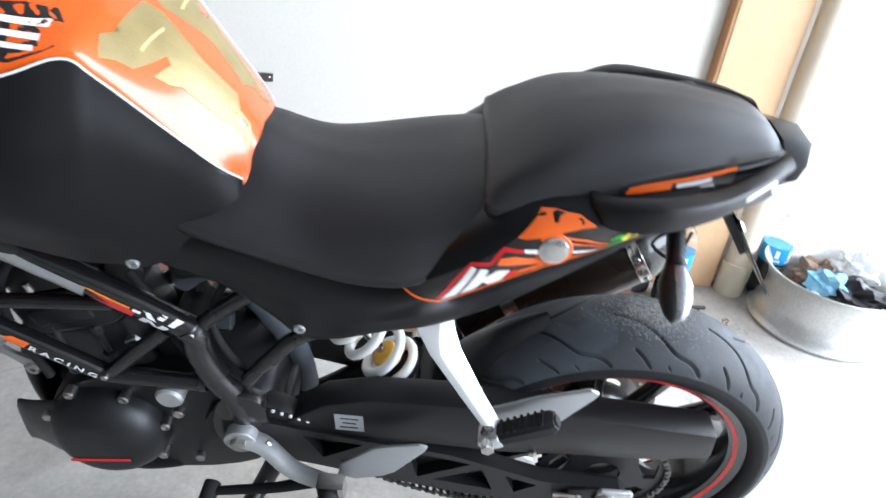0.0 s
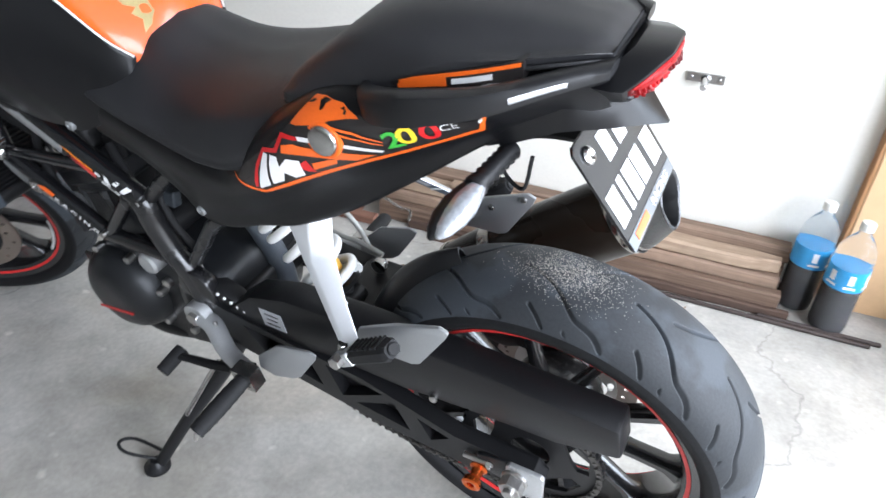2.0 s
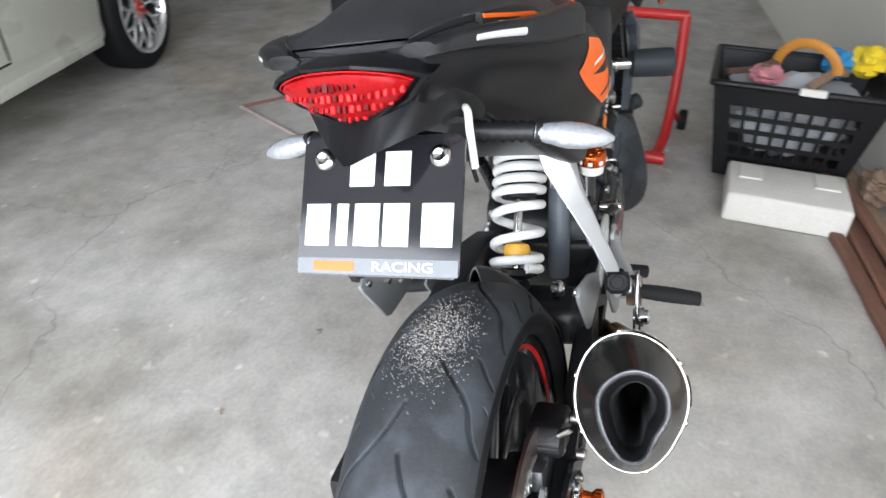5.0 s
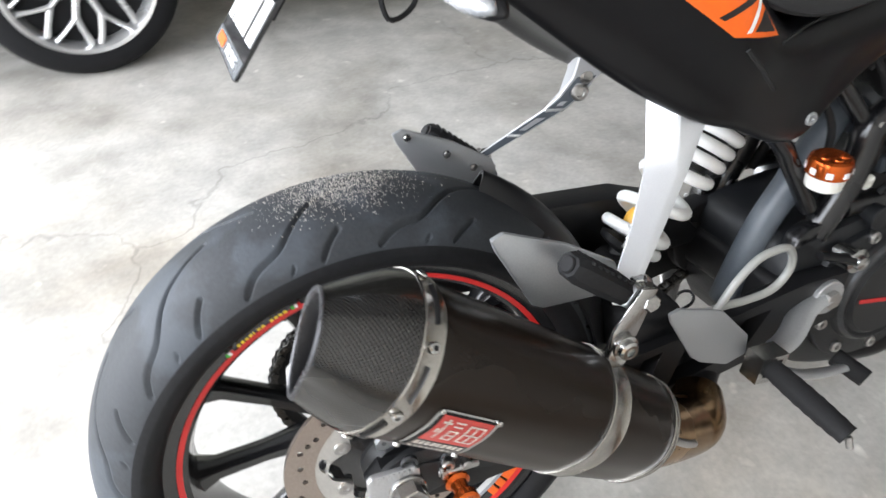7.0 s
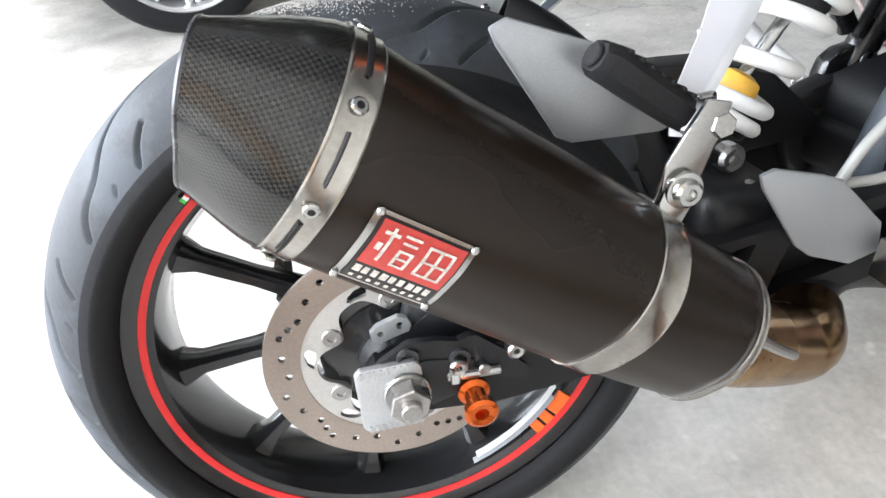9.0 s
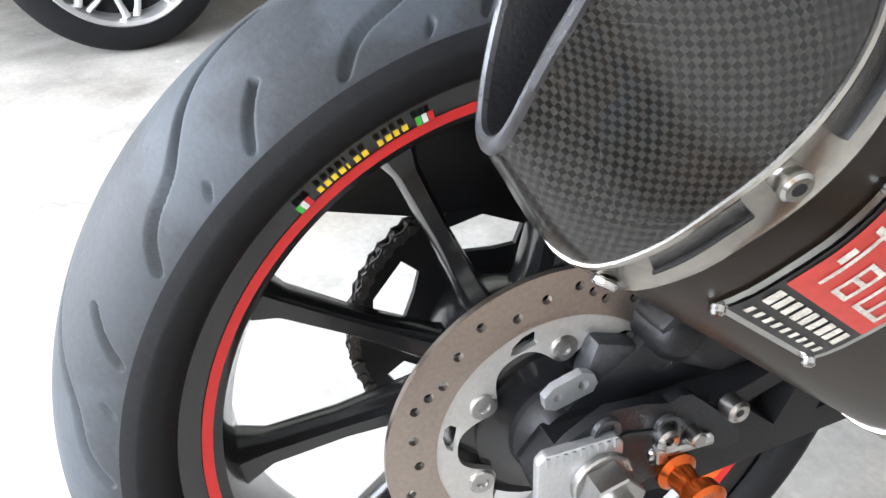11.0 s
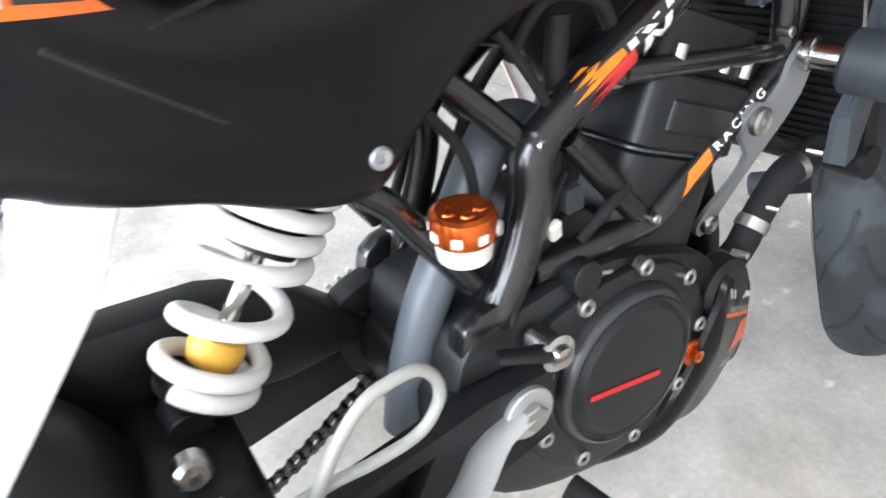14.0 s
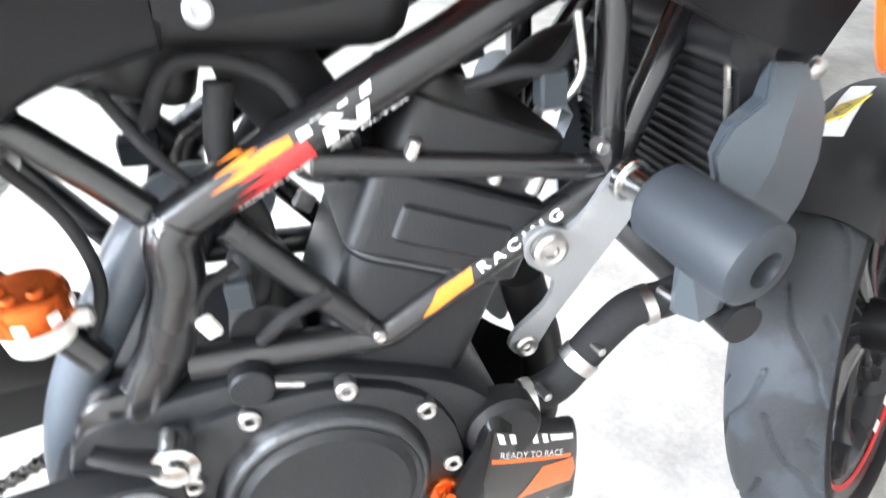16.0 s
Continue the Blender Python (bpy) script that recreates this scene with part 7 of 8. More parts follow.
for k in range(5):
    a = 2 * math.pi * k / 5
    c = Vector((-0.525, 0.087, 0.222)) + ax * 0.0465 + Vector((math.cos(a), math.sin(a), 0)) * 0.0115
    bp("cap_dimple", lathe(B(), [(0, 0.005), (0.0012, 0.0045), (0.0006, 0.003), (0.0002, 0.001)], 14, c, ax), ANOD, parent=cap)
bp("reservoir_clip", box(B(), (-0.545, 0.089, 0.243), (0.022, 0.010, 0.012), bev=0.002), STEEL, parent=res)
bp("overflow_hose", tube(B(), [(-0.370, 0.112, 0.100), (-0.377, 0.115, 0.112), (-0.395, 0.116, 0.146), (-0.419, 0.116, 0.171), (-0.441, 0.116, 0.178), (-0.463, 0.116, 0.177), (-0.477, 0.114, 0.158), (-0.476, 0.113, 0.138), (-0.459, 0.112, 0.119), (-0.424, 0.111, 0.113), (-0.392, 0.110, 0.113), (-0.34, 0.105, 0.105)], 0.0048, 10, 6), HOSE, "pale looped overflow hose", 60)

# -- front end: forks, fender, disc and caliper, turned with the wheel --
fe = new("front_end")
fe.empty_display_size = 0.05
fe.parent = bike
fe.matrix_local = Matrix.Translation(MID + axle_f) @ steer_m.to_4x4()


def fp(name, bm, material, label="", smooth=40, parent=None):
    return part(name, bm, material, parent or fe, label, smooth)


for s in (-1, 1):
    leg = fp("fork_leg", tube(B(), [(0.0, s * 0.085, 0.0), (0.06, s * 0.088, 0.13), (0.115, s * 0.09, 0.25)], [0.024, 0.025, 0.027], 20), SATIN, "black fork lower leg")
    fp("stanchion", rod(B(), (0.10, s * 0.09, 0.22), (0.170, s * 0.09, 0.37), 0.021, 20), CHROME, "polished fork tube", parent=leg)
    fp("upper_tube", rod(B(), (0.160, s * 0.09, 0.345), (0.285, s * 0.09, 0.615), 0.027, 20), ALLOY, "grey upper fork tube", parent=leg)
    fp("dust_seal", rod(B(), (0.112, s * 0.09, 0.243), (0.120, s * 0.09, 0.258), 0.030, 20), BLACK, parent=leg)
    fp("axle_clamp", rod(B(), (0.0, s * 0.055, 0.0), (0.0, s * 0.115, 0.0), 0.021, 20), SATIN, parent=leg)
    bob = fp("axle_slider", lathe(B(), [(0.115, 0.012), (0.118, 0.022), (0.160, 0.023), (0.166, 0.017), (0.166, 0.008)], 24, (0, 0, 0), (0, s, 0)), GREYP, "dark grey axle slider", parent=leg)
    fp("slider_bolt", rod(B(), (0, s * 0.104, 0), (0, s * 0.120, 0), 0.008, 12), CHROME, parent=leg)
fend = []
for k in range(19):
    a = radians(42 + 106 * k / 18)
    ring = [Vector((math.cos(a) * (0.306 - 0.055 * abs(b) ** 2.4), b * 0.066, math.sin(a) * (0.306 - 0.055 * abs(b) ** 2.4))) for b in [-1 + 2 * j / 12 for j in range(13)]]
    fend.append(ring + [v * 0.988 for v in ring[::-1]])
fp("front_fender", solid(fend), BLACK, "black front mudguard", 50)
fp("fender_mark", solid([[Vector((math.cos(a) * 0.3075, w, math.sin(a) * 0.3075)) for w in (-0.012, 0.012)] + [Vector((math.cos(a) * 0.3065, w, math.sin(a) * 0.3065)) for w in (0.012, -0.012)] for a in [radians(60 + 3 * k) for k in range(8)]]), WHITE2, "white bar on the mudguard", 60)
fh = []
for k in range(24):
    a = 2 * math.pi * k / 24
    fh.append(circle((0.121 if k % 2 else 0.131) * math.cos(a), (0.121 if k % 2 else 0.131) * math.sin(a), 0.0045, 10))
fd = fp("front_disc", prism(B(), circle(0, 0, 0.145, 96), -0.066, -0.061, 0, holes=[circle(0, 0, 0.108, 64)] + fh), DISC, "large drilled front brake disc")
arms = []
for k in range(6):
    c = 2 * math.pi * k / 6
    arms.append([(q * math.cos(c + d), q * math.sin(c + d)) for q, d in ((0.098, -0.36), (0.101, 0), (0.098, 0.36), (0.06, 0.30), (0.055, 0), (0.06, -0.30))])
fp("disc_carrier", prism(B(), circle(0, 0, 0.109, 64), -0.067, -0.062, 0, holes=[circle(0, 0, 0.03, 32)] + arms), SATIN, "", 40, fd)
fc = fp("front_caliper", prism(B(), [(0.05, 0.145), (0.10, 0.125), (0.148, 0.070), (0.150, 0.030), (0.118, 0.025), (0.092, 0.075), (0.045, 0.108)], -0.098, -0.048, 0.008), SATIN, "black radial front brake caliper")
for x, z in ((0.06, 0.125), (0.135, 0.045), (0.10, 0.1)):
    fp("caliper_bolt", lathe(B(), [(-0.096, 0.009), (-0.103, 0.009), (-0.105, 0.006)], 14, (x, 0, z)), STEEL, parent=fc)
fp("brake_hose", tube(B(), [(0.08, -0.09, 0.13), (0.10, -0.115, 0.20), (0.16, -0.11, 0.32), (0.24, -0.06, 0.46)], 0.005, 8, 6), ANOD, "orange brake hose", 60)
fp("hub", rod(B(), (0, -0.055, 0), (0, 0.055, 0), 0.034, 28), SATIN, parent=fd)
# white tape blocks and red-white marks beside the rim stripe
for a0, a1, m in ((205, 238, WHITE2), (246, 252, WHITE2), (60, 92, WHITE2), (130, 162, WHITE2), (318, 350, WHITE2)):
    for s in (-1, 1):
        arc = [[Vector((math.cos(radians(a)) * q, s * y, math.sin(radians(a)) * q)) for q, y in ((0.2070, 0.0388), (0.2010, 0.0358), (0.2010, 0.0352), (0.2070, 0.0380))] for a in np.linspace(a0, a1, 10)]
        part("rim_tape", solid(arc), m, front, "white tape block on the rim", 60)
bp("yellow_cable", tube(B(), [(-1.12, -0.10, 0.46), (-1.17, -0.13, 0.36), (-1.22, -0.12, 0.28), (-1.25, -0.10, 0.22)], 0.0035, 8, 6), BUMP, "thin yellow cable at the fork", 60)

# -- stickers on the tail, printed marks as plain shapes --
L_OUT = [(-0.3406, 0.4410), (-0.2972, 0.4300), (-0.2622, 0.4483), (-0.2134, 0.4727), (-0.1624, 0.4959), (-0.1145, 0.5150), (-0.0795, 0.5277), (-0.0602, 0.5354), (-0.0499, 0.5612), (-0.0595, 0.5511), (-0.0874, 0.5506), (-0.1163, 0.5479), (-0.1455, 0.5474), (-0.1603, 0.5549), (-0.1748, 0.5610), (-0.1983, 0.5607), (-0.2119, 0.5577), (-0.2236, 0.5448), (-0.2452, 0.5212), (-0.2649, 0.5015), (-0.2864, 0.4857)]


def lay(name, polys, material, lift, side=-1, parent=tail, label=""):
    decals(name, polys, material, TAILT, side, parent, label, lift)


lay("tail_sticker", [L_OUT], BLACK2, 0.0008, label="black tail sticker with orange, white and red shapes")
lay("orange_border", [[(-0.2972, 0.4300), (-0.2622, 0.4483), (-0.2134, 0.4727), (-0.1624, 0.4959), (-0.1145, 0.5150), (-0.0795, 0.5277), (-0.0602, 0.5354), (-0.0499, 0.5612), (-0.0473, 0.5596), (-0.0574, 0.5311), (-0.0791, 0.5226), (-0.1142, 0.5104), (-0.1623, 0.4904), (-0.2136, 0.4669), (-0.2626, 0.4422), (-0.2959, 0.4256)]], ORANGE2, 0.0014)
lay("orange_border", [[(-0.3406, 0.4410), (-0.2972, 0.4300), (-0.2979, 0.4236), (-0.3439, 0.4394)]], ORANGE2, 0.0014)
lay("orange_field", [[(-0.2236, 0.5448), (-0.2119, 0.5577), (-0.1983, 0.5607), (-0.1748, 0.5610), (-0.1603, 0.5549), (-0.1562, 0.5522), (-0.1690, 0.5505), (-0.1865, 0.5458), (-0.1956, 0.5410), (-0.2240, 0.5345), (-0.2330, 0.5333)], [(-0.2460, 0.5088), (-0.2314, 0.5131), (-0.1962, 0.5086), (-0.1656, 0.5036), (-0.1534, 0.5032), (-0.1778, 0.4915), (-0.1964, 0.4937), (-0.2256, 0.4991), (-0.2486, 0.4990)], [(-0.2229, 0.4851), (-0.2030, 0.4928), (-0.1945, 0.4940), (-0.1985, 0.4855), (-0.2267, 0.4723), (-0.2237, 0.4810)]], ORANGE2, 0.0014)
lay("white_block", [[(-0.2736, 0.4931), (-0.2676, 0.4924), (-0.2843, 0.4422), (-0.3005, 0.4334), (-0.2913, 0.4534)], [(-0.2643, 0.4929), (-0.2556, 0.4925), (-0.2580, 0.4784), (-0.2457, 0.4915), (-0.2326, 0.4902), (-0.2455, 0.4737), (-0.2393, 0.4630), (-0.2512, 0.4578), (-0.2580, 0.4676), (-0.2653, 0.4521), (-0.2806, 0.4445)], [(-0.2245, 0.5239), (-0.2092, 0.5244), (-0.2093, 0.5191), (-0.2234, 0.5188)], [(-0.1820, 0.5223), (-0.1627, 0.5183), (-0.1433, 0.5119), (-0.1468, 0.5080), (-0.1657, 0.5121), (-0.1826, 0.5170)], [(-0.0554, 0.5517), (-0.0511, 0.5567), (-0.0523, 0.5515), (-0.0561, 0.5472)]], WHITE2, 0.0019)
lay("orange_line", [[(-0.1866, 0.5386), (-0.1629, 0.5354), (-0.1378, 0.5264), (-0.1378, 0.5286), (-0.1630, 0.5383), (-0.1854, 0.5415)], [(-0.1837, 0.5335), (-0.1599, 0.5281), (-0.1400, 0.5211), (-0.1400, 0.5233), (-0.1593, 0.5303), (-0.1831, 0.5357)]], ORANGE2, 0.0020)
lay("red_line", [[(-0.3059, 0.4348), (-0.2894, 0.4731), (-0.2745, 0.4978), (-0.2562, 0.5027), (-0.2451, 0.5228), (-0.2226, 0.5227), (-0.2247, 0.5186), (-0.2428, 0.5177), (-0.2539, 0.4983), (-0.2722, 0.4933), (-0.2857, 0.4718), (-0.3001, 0.4379)], [(-0.2369, 0.4831), (-0.2259, 0.4911), (-0.2304, 0.4808), (-0.2256, 0.4684), (-0.2335, 0.4705), (-0.2386, 0.4763)]], RED2, 0.0017)
for ch, x, z, m in (("2", -0.1289, 0.5288, GREEN2), ("0", -0.1156, 0.535, YELLOW), ("0", -0.0953, 0.5397, RED2)):
    bm = letters(ch, 0.033, Matrix(((1, 0, 0, x), (0, 0, 1, 0), (0.28, 1, 0, z), (0, 0, 0, 1))), thick=0.0, squeeze=1.10, bold=0.02)
    decal("numeral", bm, m, TAILT, -1, tail, lift=0.0022)
bm = letters("CE", 0.013, Matrix(((1, 0, 0, -0.0789), (0, 0, 1, 0), (0.3, 1, 0, 0.5465), (0, 0, 0, 1))), thick=0.0)
decal("small_word", bm, WHITE2, TAILT, -1, tail, lift=0.0022)
hit = TAILT.ray_cast(Vector((-0.1953, -0.5, 0.524)), Vector((0, 1, 0)))[0]
bp("bolt_ring", lathe(B(), [(-0.004, 0.0195), (0.0012, 0.0195), (0.0022, 0.0185), (0.0022, 0.0160)], 32, hit, (0, -1, 0.05)), ORANGE2, "orange ring round the bolt", parent=tail)
bp("sticker_bolt", lathe(B(), [(-0.004, 0.0165), (0.002, 0.0165), (0.0045, 0.0150), (0.0055, 0.0120), (0.0060, 0.006), (0.0060, 0.001)], 32, hit, (0, -1, 0.05)), CHROME, "large bright round bolt", parent=tail)
# the same sticker on the other side
lay("tail_sticker", [[(-0.180, 0.505), (-0.237, 0.467), (-0.296, 0.430), (-0.342, 0.428), (-0.308, 0.458), (-0.285, 0.492), (-0.235, 0.525), (-0.185, 0.540)]], ORANGE2, 0.0010, 1, label="orange tail sticker with black and white bars")
lay("sticker_bar", [[(-0.274, 0.448), (-0.280, 0.445), (-0.302, 0.462), (-0.296, 0.466)], [(-0.313, 0.453), (-0.334, 0.4325), (-0.3105, 0.4345)], [(-0.225, 0.488), (-0.255, 0.482), (-0.285, 0.486), (-0.262, 0.500)]], BLACK2, 0.0016, 1)
lay("sticker_bar", [[(-0.303, 0.462), (-0.307, 0.461), (-0.3075, 0.434), (-0.3035, 0.433)], [(-0.215, 0.500), (-0.255, 0.508), (-0.250, 0.512), (-0.212, 0.505)]], WHITE2, 0.0018, 1)
slit = [TAILT.ray_cast(Vector((x, 0.5, z)), Vector((0, -1, 0)))[0] for x, z in zip(np.linspace(-0.315, -0.379, 8), np.linspace(0.418, 0.370, 8))]
bp("panel_slit", tube(B(), [q for q in slit if q is not None], 0.0022, 6), MATTDARK, "narrow dark slit in the panel", parent=tail)
# printed strip between the pillion seat and the rail
for s in (-1, 1):
    def band(x0, x1, h0, h1, m, o, name):
        xs = np.linspace(x0, x1, 8)
        we = np.interp(xs, [-0.17, -0.12, -0.06, -0.01, 0.03], [0.1135, 0.1085, 0.0985, 0.0855, 0.068])
        ze = np.interp(xs, [-0.17, -0.12, -0.06, -0.01, 0.03], [0.563, 0.586, 0.599, 0.611, 0.617])
        rings = [[Vector((x, s * (w + 0.004 + o), z - h0)), Vector((x, s * (w + 0.004 + o), z - h1)), Vector((x, s * (w - 0.012), z - h1)), Vector((x, s * (w - 0.012), z - h0))] for x, w, z in zip(xs, we, ze)]
        return bp(name, solid(rings), m, "", 60, tail)
    band(-0.135, -0.02, 0.000, 0.032, BLACK2, 0.0, "strip_panel")
    band(-0.128, -0.022, 0.001, 0.0045, ORANGE2, 0.0012, "strip_orange")
    band(-0.130, -0.085, 0.004, 0.028, ORANGE2, 0.0008, "strip_orange")
    band(-0.080, -0.045, 0.007, 0.012, WHITE2, 0.0012, "strip_white")
    band(-0.080, -0.040, 0.016, 0.021, WHITE2, 0.0012, "strip_white")

# seam on the right side panel
seam = []
for f in np.linspace(0, 1, 14):
    h = TAILT.ray_cast(Vector((-0.353 - 0.13 * f, 0.5, 0.419 + 0.024 * f)), Vector((0, -1, 0)))[0]
    if h is not None:
        seam.append(h)
if len(seam) > 3:
    bp("panel_seam", tube(B(), seam, 0.0016, 6), MATTDARK, parent=tail)

# marks on the rear rim and road grit on the rear tyre
def rim_mark(a0, a1, r0, r1, m, name="rim_mark", s=1):
    arc = [[Vector((math.cos(radians(a)) * q, s * y, math.sin(radians(a)) * q)) for q, y in ((r1, 0.0574), (r0, 0.0560), (r0, 0.0552), (r1, 0.0566))] for a in np.linspace(a0, a1, 3)]
    return part(name, solid(arc), m, rear, "", 60)


for k, w in enumerate((0.9, 1.0, 0.9, 1.0, 0.4, 1.0, 1.0, 0, 0.9, 1.0, 0.9, 1.0)):
    if w:
        rim_mark(54.1 + 1.22 * k, 54.1 + 1.22 * k + 0.85 * w, 0.2192, 0.2226, YELLOW)
for a, m in ((50.4, GREEN2), (51.2, WHITE2), (52.0, RED2), (69.6, GREEN2), (70.5, WHITE2), (71.4, RED2)):
    rim_mark(a, a + 0.75, 0.2182, 0.2230, m, "rim_chevron")
for a0, a1, r0, r1, m in ((214, 221, 0.198, 0.210, ORANGE2), (222, 225, 0.198, 0.210, ORANGE2), (226, 229, 0.198, 0.210, ORANGE2), (212, 248, 0.186, 0.1875, WHITE2), (216, 250, 0.1925, 0.1935, GREY2)):
    arc = [[Vector((math.cos(radians(a)) * q, y, math.sin(radians(a)) * q)) for q, y in ((r1, 0.0500), (r0, 0.0450), (r0, 0.0430), (r1, 0.0480))] for a in np.linspace(a0, a1, 9)]
    part("rim_mark", solid(arc), m, rear, "", 60)

random.seed(21)
GRIT = mat("road grit", (0.36, 0.34, 0.31), 0.9, grain=900, bump=0.0, vary=0.3)
vs, fs = [], []
while len(vs) < 6 * 2600:
    a = radians(random.gauss(88, 9.0))
    y = random.gauss(0.002, 0.021)
    if abs(y) > 0.05 or random.random() > math.exp(-((math.degrees(a) - 88) / 13) ** 2):
        continue
    q = math.asin(max(-1, min(1, y / 0.0735 * math.sin(1.30))))
    r = 0.2955 - 0.0475 * ((1 - math.cos(q)) / (1 - math.cos(1.30))) ** 1.12
    g = random.uniform(0.00028, 0.00085)
    c = Vector((math.cos(a) * r, y, math.sin(a) * r))
    n0 = len(vs)
    for d in ((1, 0, 0), (-1, 0, 0), (0, 1, 0), (0, -1, 0), (0, 0, 1), (0, 0, -1)):
        vs.append(c + Vector(d) * g * random.uniform(0.7, 1.3))
    fs += [(n0 + i, n0 + j, n0 + k) for i in (0, 1) for j in (2, 3) for k in (4, 5)]
me = bpy.data.meshes.new("road_grit")
me.from_pydata([v[:] for v in vs], [], fs)
me.materials.append(GRIT)
grit = new("road_grit", me)
grit.parent = rear
tagged(grit, "pale road grit stuck on the tyre tread", kind="stuff")

# ---- materials of the things round the bike ----
def clear(name, colour, rough=0.08, alpha_mix=0.7, metal=0.0):
    """Thin clear plastic: mostly see-through, with gloss."""
    m = mat(name, colour, rough, metal, grain=60, bump=0.01)
    bs = m.node_tree.nodes["Principled BSDF"]
    bs.inputs["Transmission Weight"].default_value = alpha_mix
    bs.inputs["IOR"].default_value = 1.12
    return m


PET = clear("clear plastic", (0.92, 0.95, 0.97), 0.05, 0.95)
PETB = clear("blue-tinted plastic", (0.35, 0.68, 0.88), 0.12, 0.5)
PETW = clear("plastic wrapping", (0.82, 0.84, 0.86), 0.12, 0.6)
COLA = mat("dark liquid", (0.012, 0.010, 0.012), 0.15, grain=40, bump=0.0)
BLUE = mat("blue label", (0.03, 0.28, 0.58), 0.4, grain=80, bump=0.0, vary=0.15)
DULL = mat("dull alloy", (0.55, 0.55, 0.53), 0.42, 0.7, grain=120, bump=0.02, vary=0.18, spots=9)
FOAM = mat("dirty foam", (0.74, 0.72, 0.67), 0.85, grain=180, bump=0.06, vary=0.12, spots=7)
REDP = mat("red enamel", (0.50, 0.02, 0.02), 0.4, grain=100, bump=0.01, vary=0.15)
RUSTR = mat("rusty red bar", (0.22, 0.09, 0.075), 0.75, grain=60, bump=0.04, vary=0.35)
PALEBAR = mat("pale worn bar", (0.45, 0.36, 0.33), 0.7, grain=60, bump=0.03, vary=0.3)
DARKBAR = mat("dark iron bar", (0.06, 0.045, 0.04), 0.55, 0.4, grain=60, bump=0.03, vary=0.3)
GREYPIPE = mat("grey conduit", (0.42, 0.46, 0.49), 0.5, grain=60, bump=0.01)
AMBER = mat("amber plastic", (0.62, 0.27, 0.05), 0.4, grain=100, bump=0.01)
PINK = mat("faded pink plastic", (0.55, 0.22, 0.25), 0.5, grain=100, bump=0.02)
CARP = mat("pale car paint", (0.60, 0.60, 0.53), 0.3, grain=40, bump=0.0, coat=0.5, vary=0.05)
CARGLASS = mat("dark car glass", (0.012, 0.014, 0.014), 0.05, grain=40, bump=0.0, coat=0.5)
RIMSILVER = mat("silver wheel", (0.66, 0.66, 0.66), 0.28, 0.75, grain=200, bump=0.005, vary=0.1)

# ---- things along the wall ----
random.seed(4)
WOODS = [wood("grey-brown plank", (0.30, 0.205, 0.145), (0.10, 0.060, 0.040)), wood("pale plank", (0.42, 0.31, 0.22), (0.20, 0.125, 0.08)), wood("dark plank", (0.12, 0.070, 0.048), (0.05, 0.030, 0.022)), wood("red-brown board", (0.24, 0.115, 0.078), (0.11, 0.055, 0.038))]


def plank(u0, u1, v0, v1, z, w, h, m, label, tip=False):
    """A worn plank along the wall from u0 to u1, v0 and v1 metres off it, its underside at z."""
    p, q = by_wall(u0, v0, z), by_wall(u1, v1, z)
    L = (q - p).length
    rings = []
    rng = random.Random(int(1000 * (u0 + 7 * v0 + 3 * z)))
    n = 14
    bow = rng.uniform(-0.006, 0.006)
    for k in range(n + 1):
        u = (k / n - 0.5) * L
        wv, hv = w * (1 + rng.uniform(-0.06, 0.04)), h * (1 + rng.uniform(-0.08, 0.0))
        if tip and k == n:
            wv *= 0.5
        o = rng.uniform(-0.0018, 0.0018) + bow * math.sin(math.pi * k / n)
        c = min(wv, hv) * 0.16
        rings.append([Vector((u, o + y, e)) for y, e in ((-wv / 2 + c, 0), (wv / 2 - c, 0), (wv / 2, c), (wv / 2, hv - c), (wv / 2 - c, hv), (-wv / 2 + c, hv), (-wv / 2, hv - c), (-wv / 2, c))])
    ob = part("plank", solid(rings), WOODS[m], smooth=25)
    c = (p + q) / 2
    ob.matrix_world = pose(c.x, c.y, z, 0, 0, math.degrees(math.atan2(q.y - p.y, q.x - p.x)))
    return tagged(ob, label, "plank", "planks along the wall")


OLD, PALE, DARK = "weathered grey-brown plank lying along the wall", "pale worn plank on the pile by the wall", "dark stained thin board beside the planks"
# the pile, from the wall outwards and upwards
plank(-0.80, 0.335, 0.032, 0.032, 0.0, 0.055, 0.050, 2, DARK)
plank(-0.82, 0.330, 0.092, 0.090, 0.0, 0.055, 0.048, 0, OLD)
plank(-0.81, 0.340, 0.140, 0.136, 0.0, 0.036, 0.062, 0, OLD)
plank(-0.79, 0.330, 0.034, 0.032, 0.0505, 0.056, 0.050, 0, OLD)
plank(-0.83, 0.325, 0.094, 0.090, 0.0485, 0.055, 0.042, 0, OLD)
plank(-0.81, 0.335, 0.030, 0.030, 0.101, 0.050, 0.050, 0, OLD)
plank(-0.84, 0.320, 0.086, 0.084, 0.0910, 0.058, 0.038, 1, PALE, True)
plank(-0.60, -0.08, 0.090, 0.088, 0.1295, 0.040, 0.015, 1, PALE)
plank(-0.70, 0.370, 0.168, 0.162, 0.0, 0.016, 0.026, 2, DARK)
plank(-0.60, -0.22, 0.200, 0.186, 0.0, 0.026, 0.020, 2, DARK)
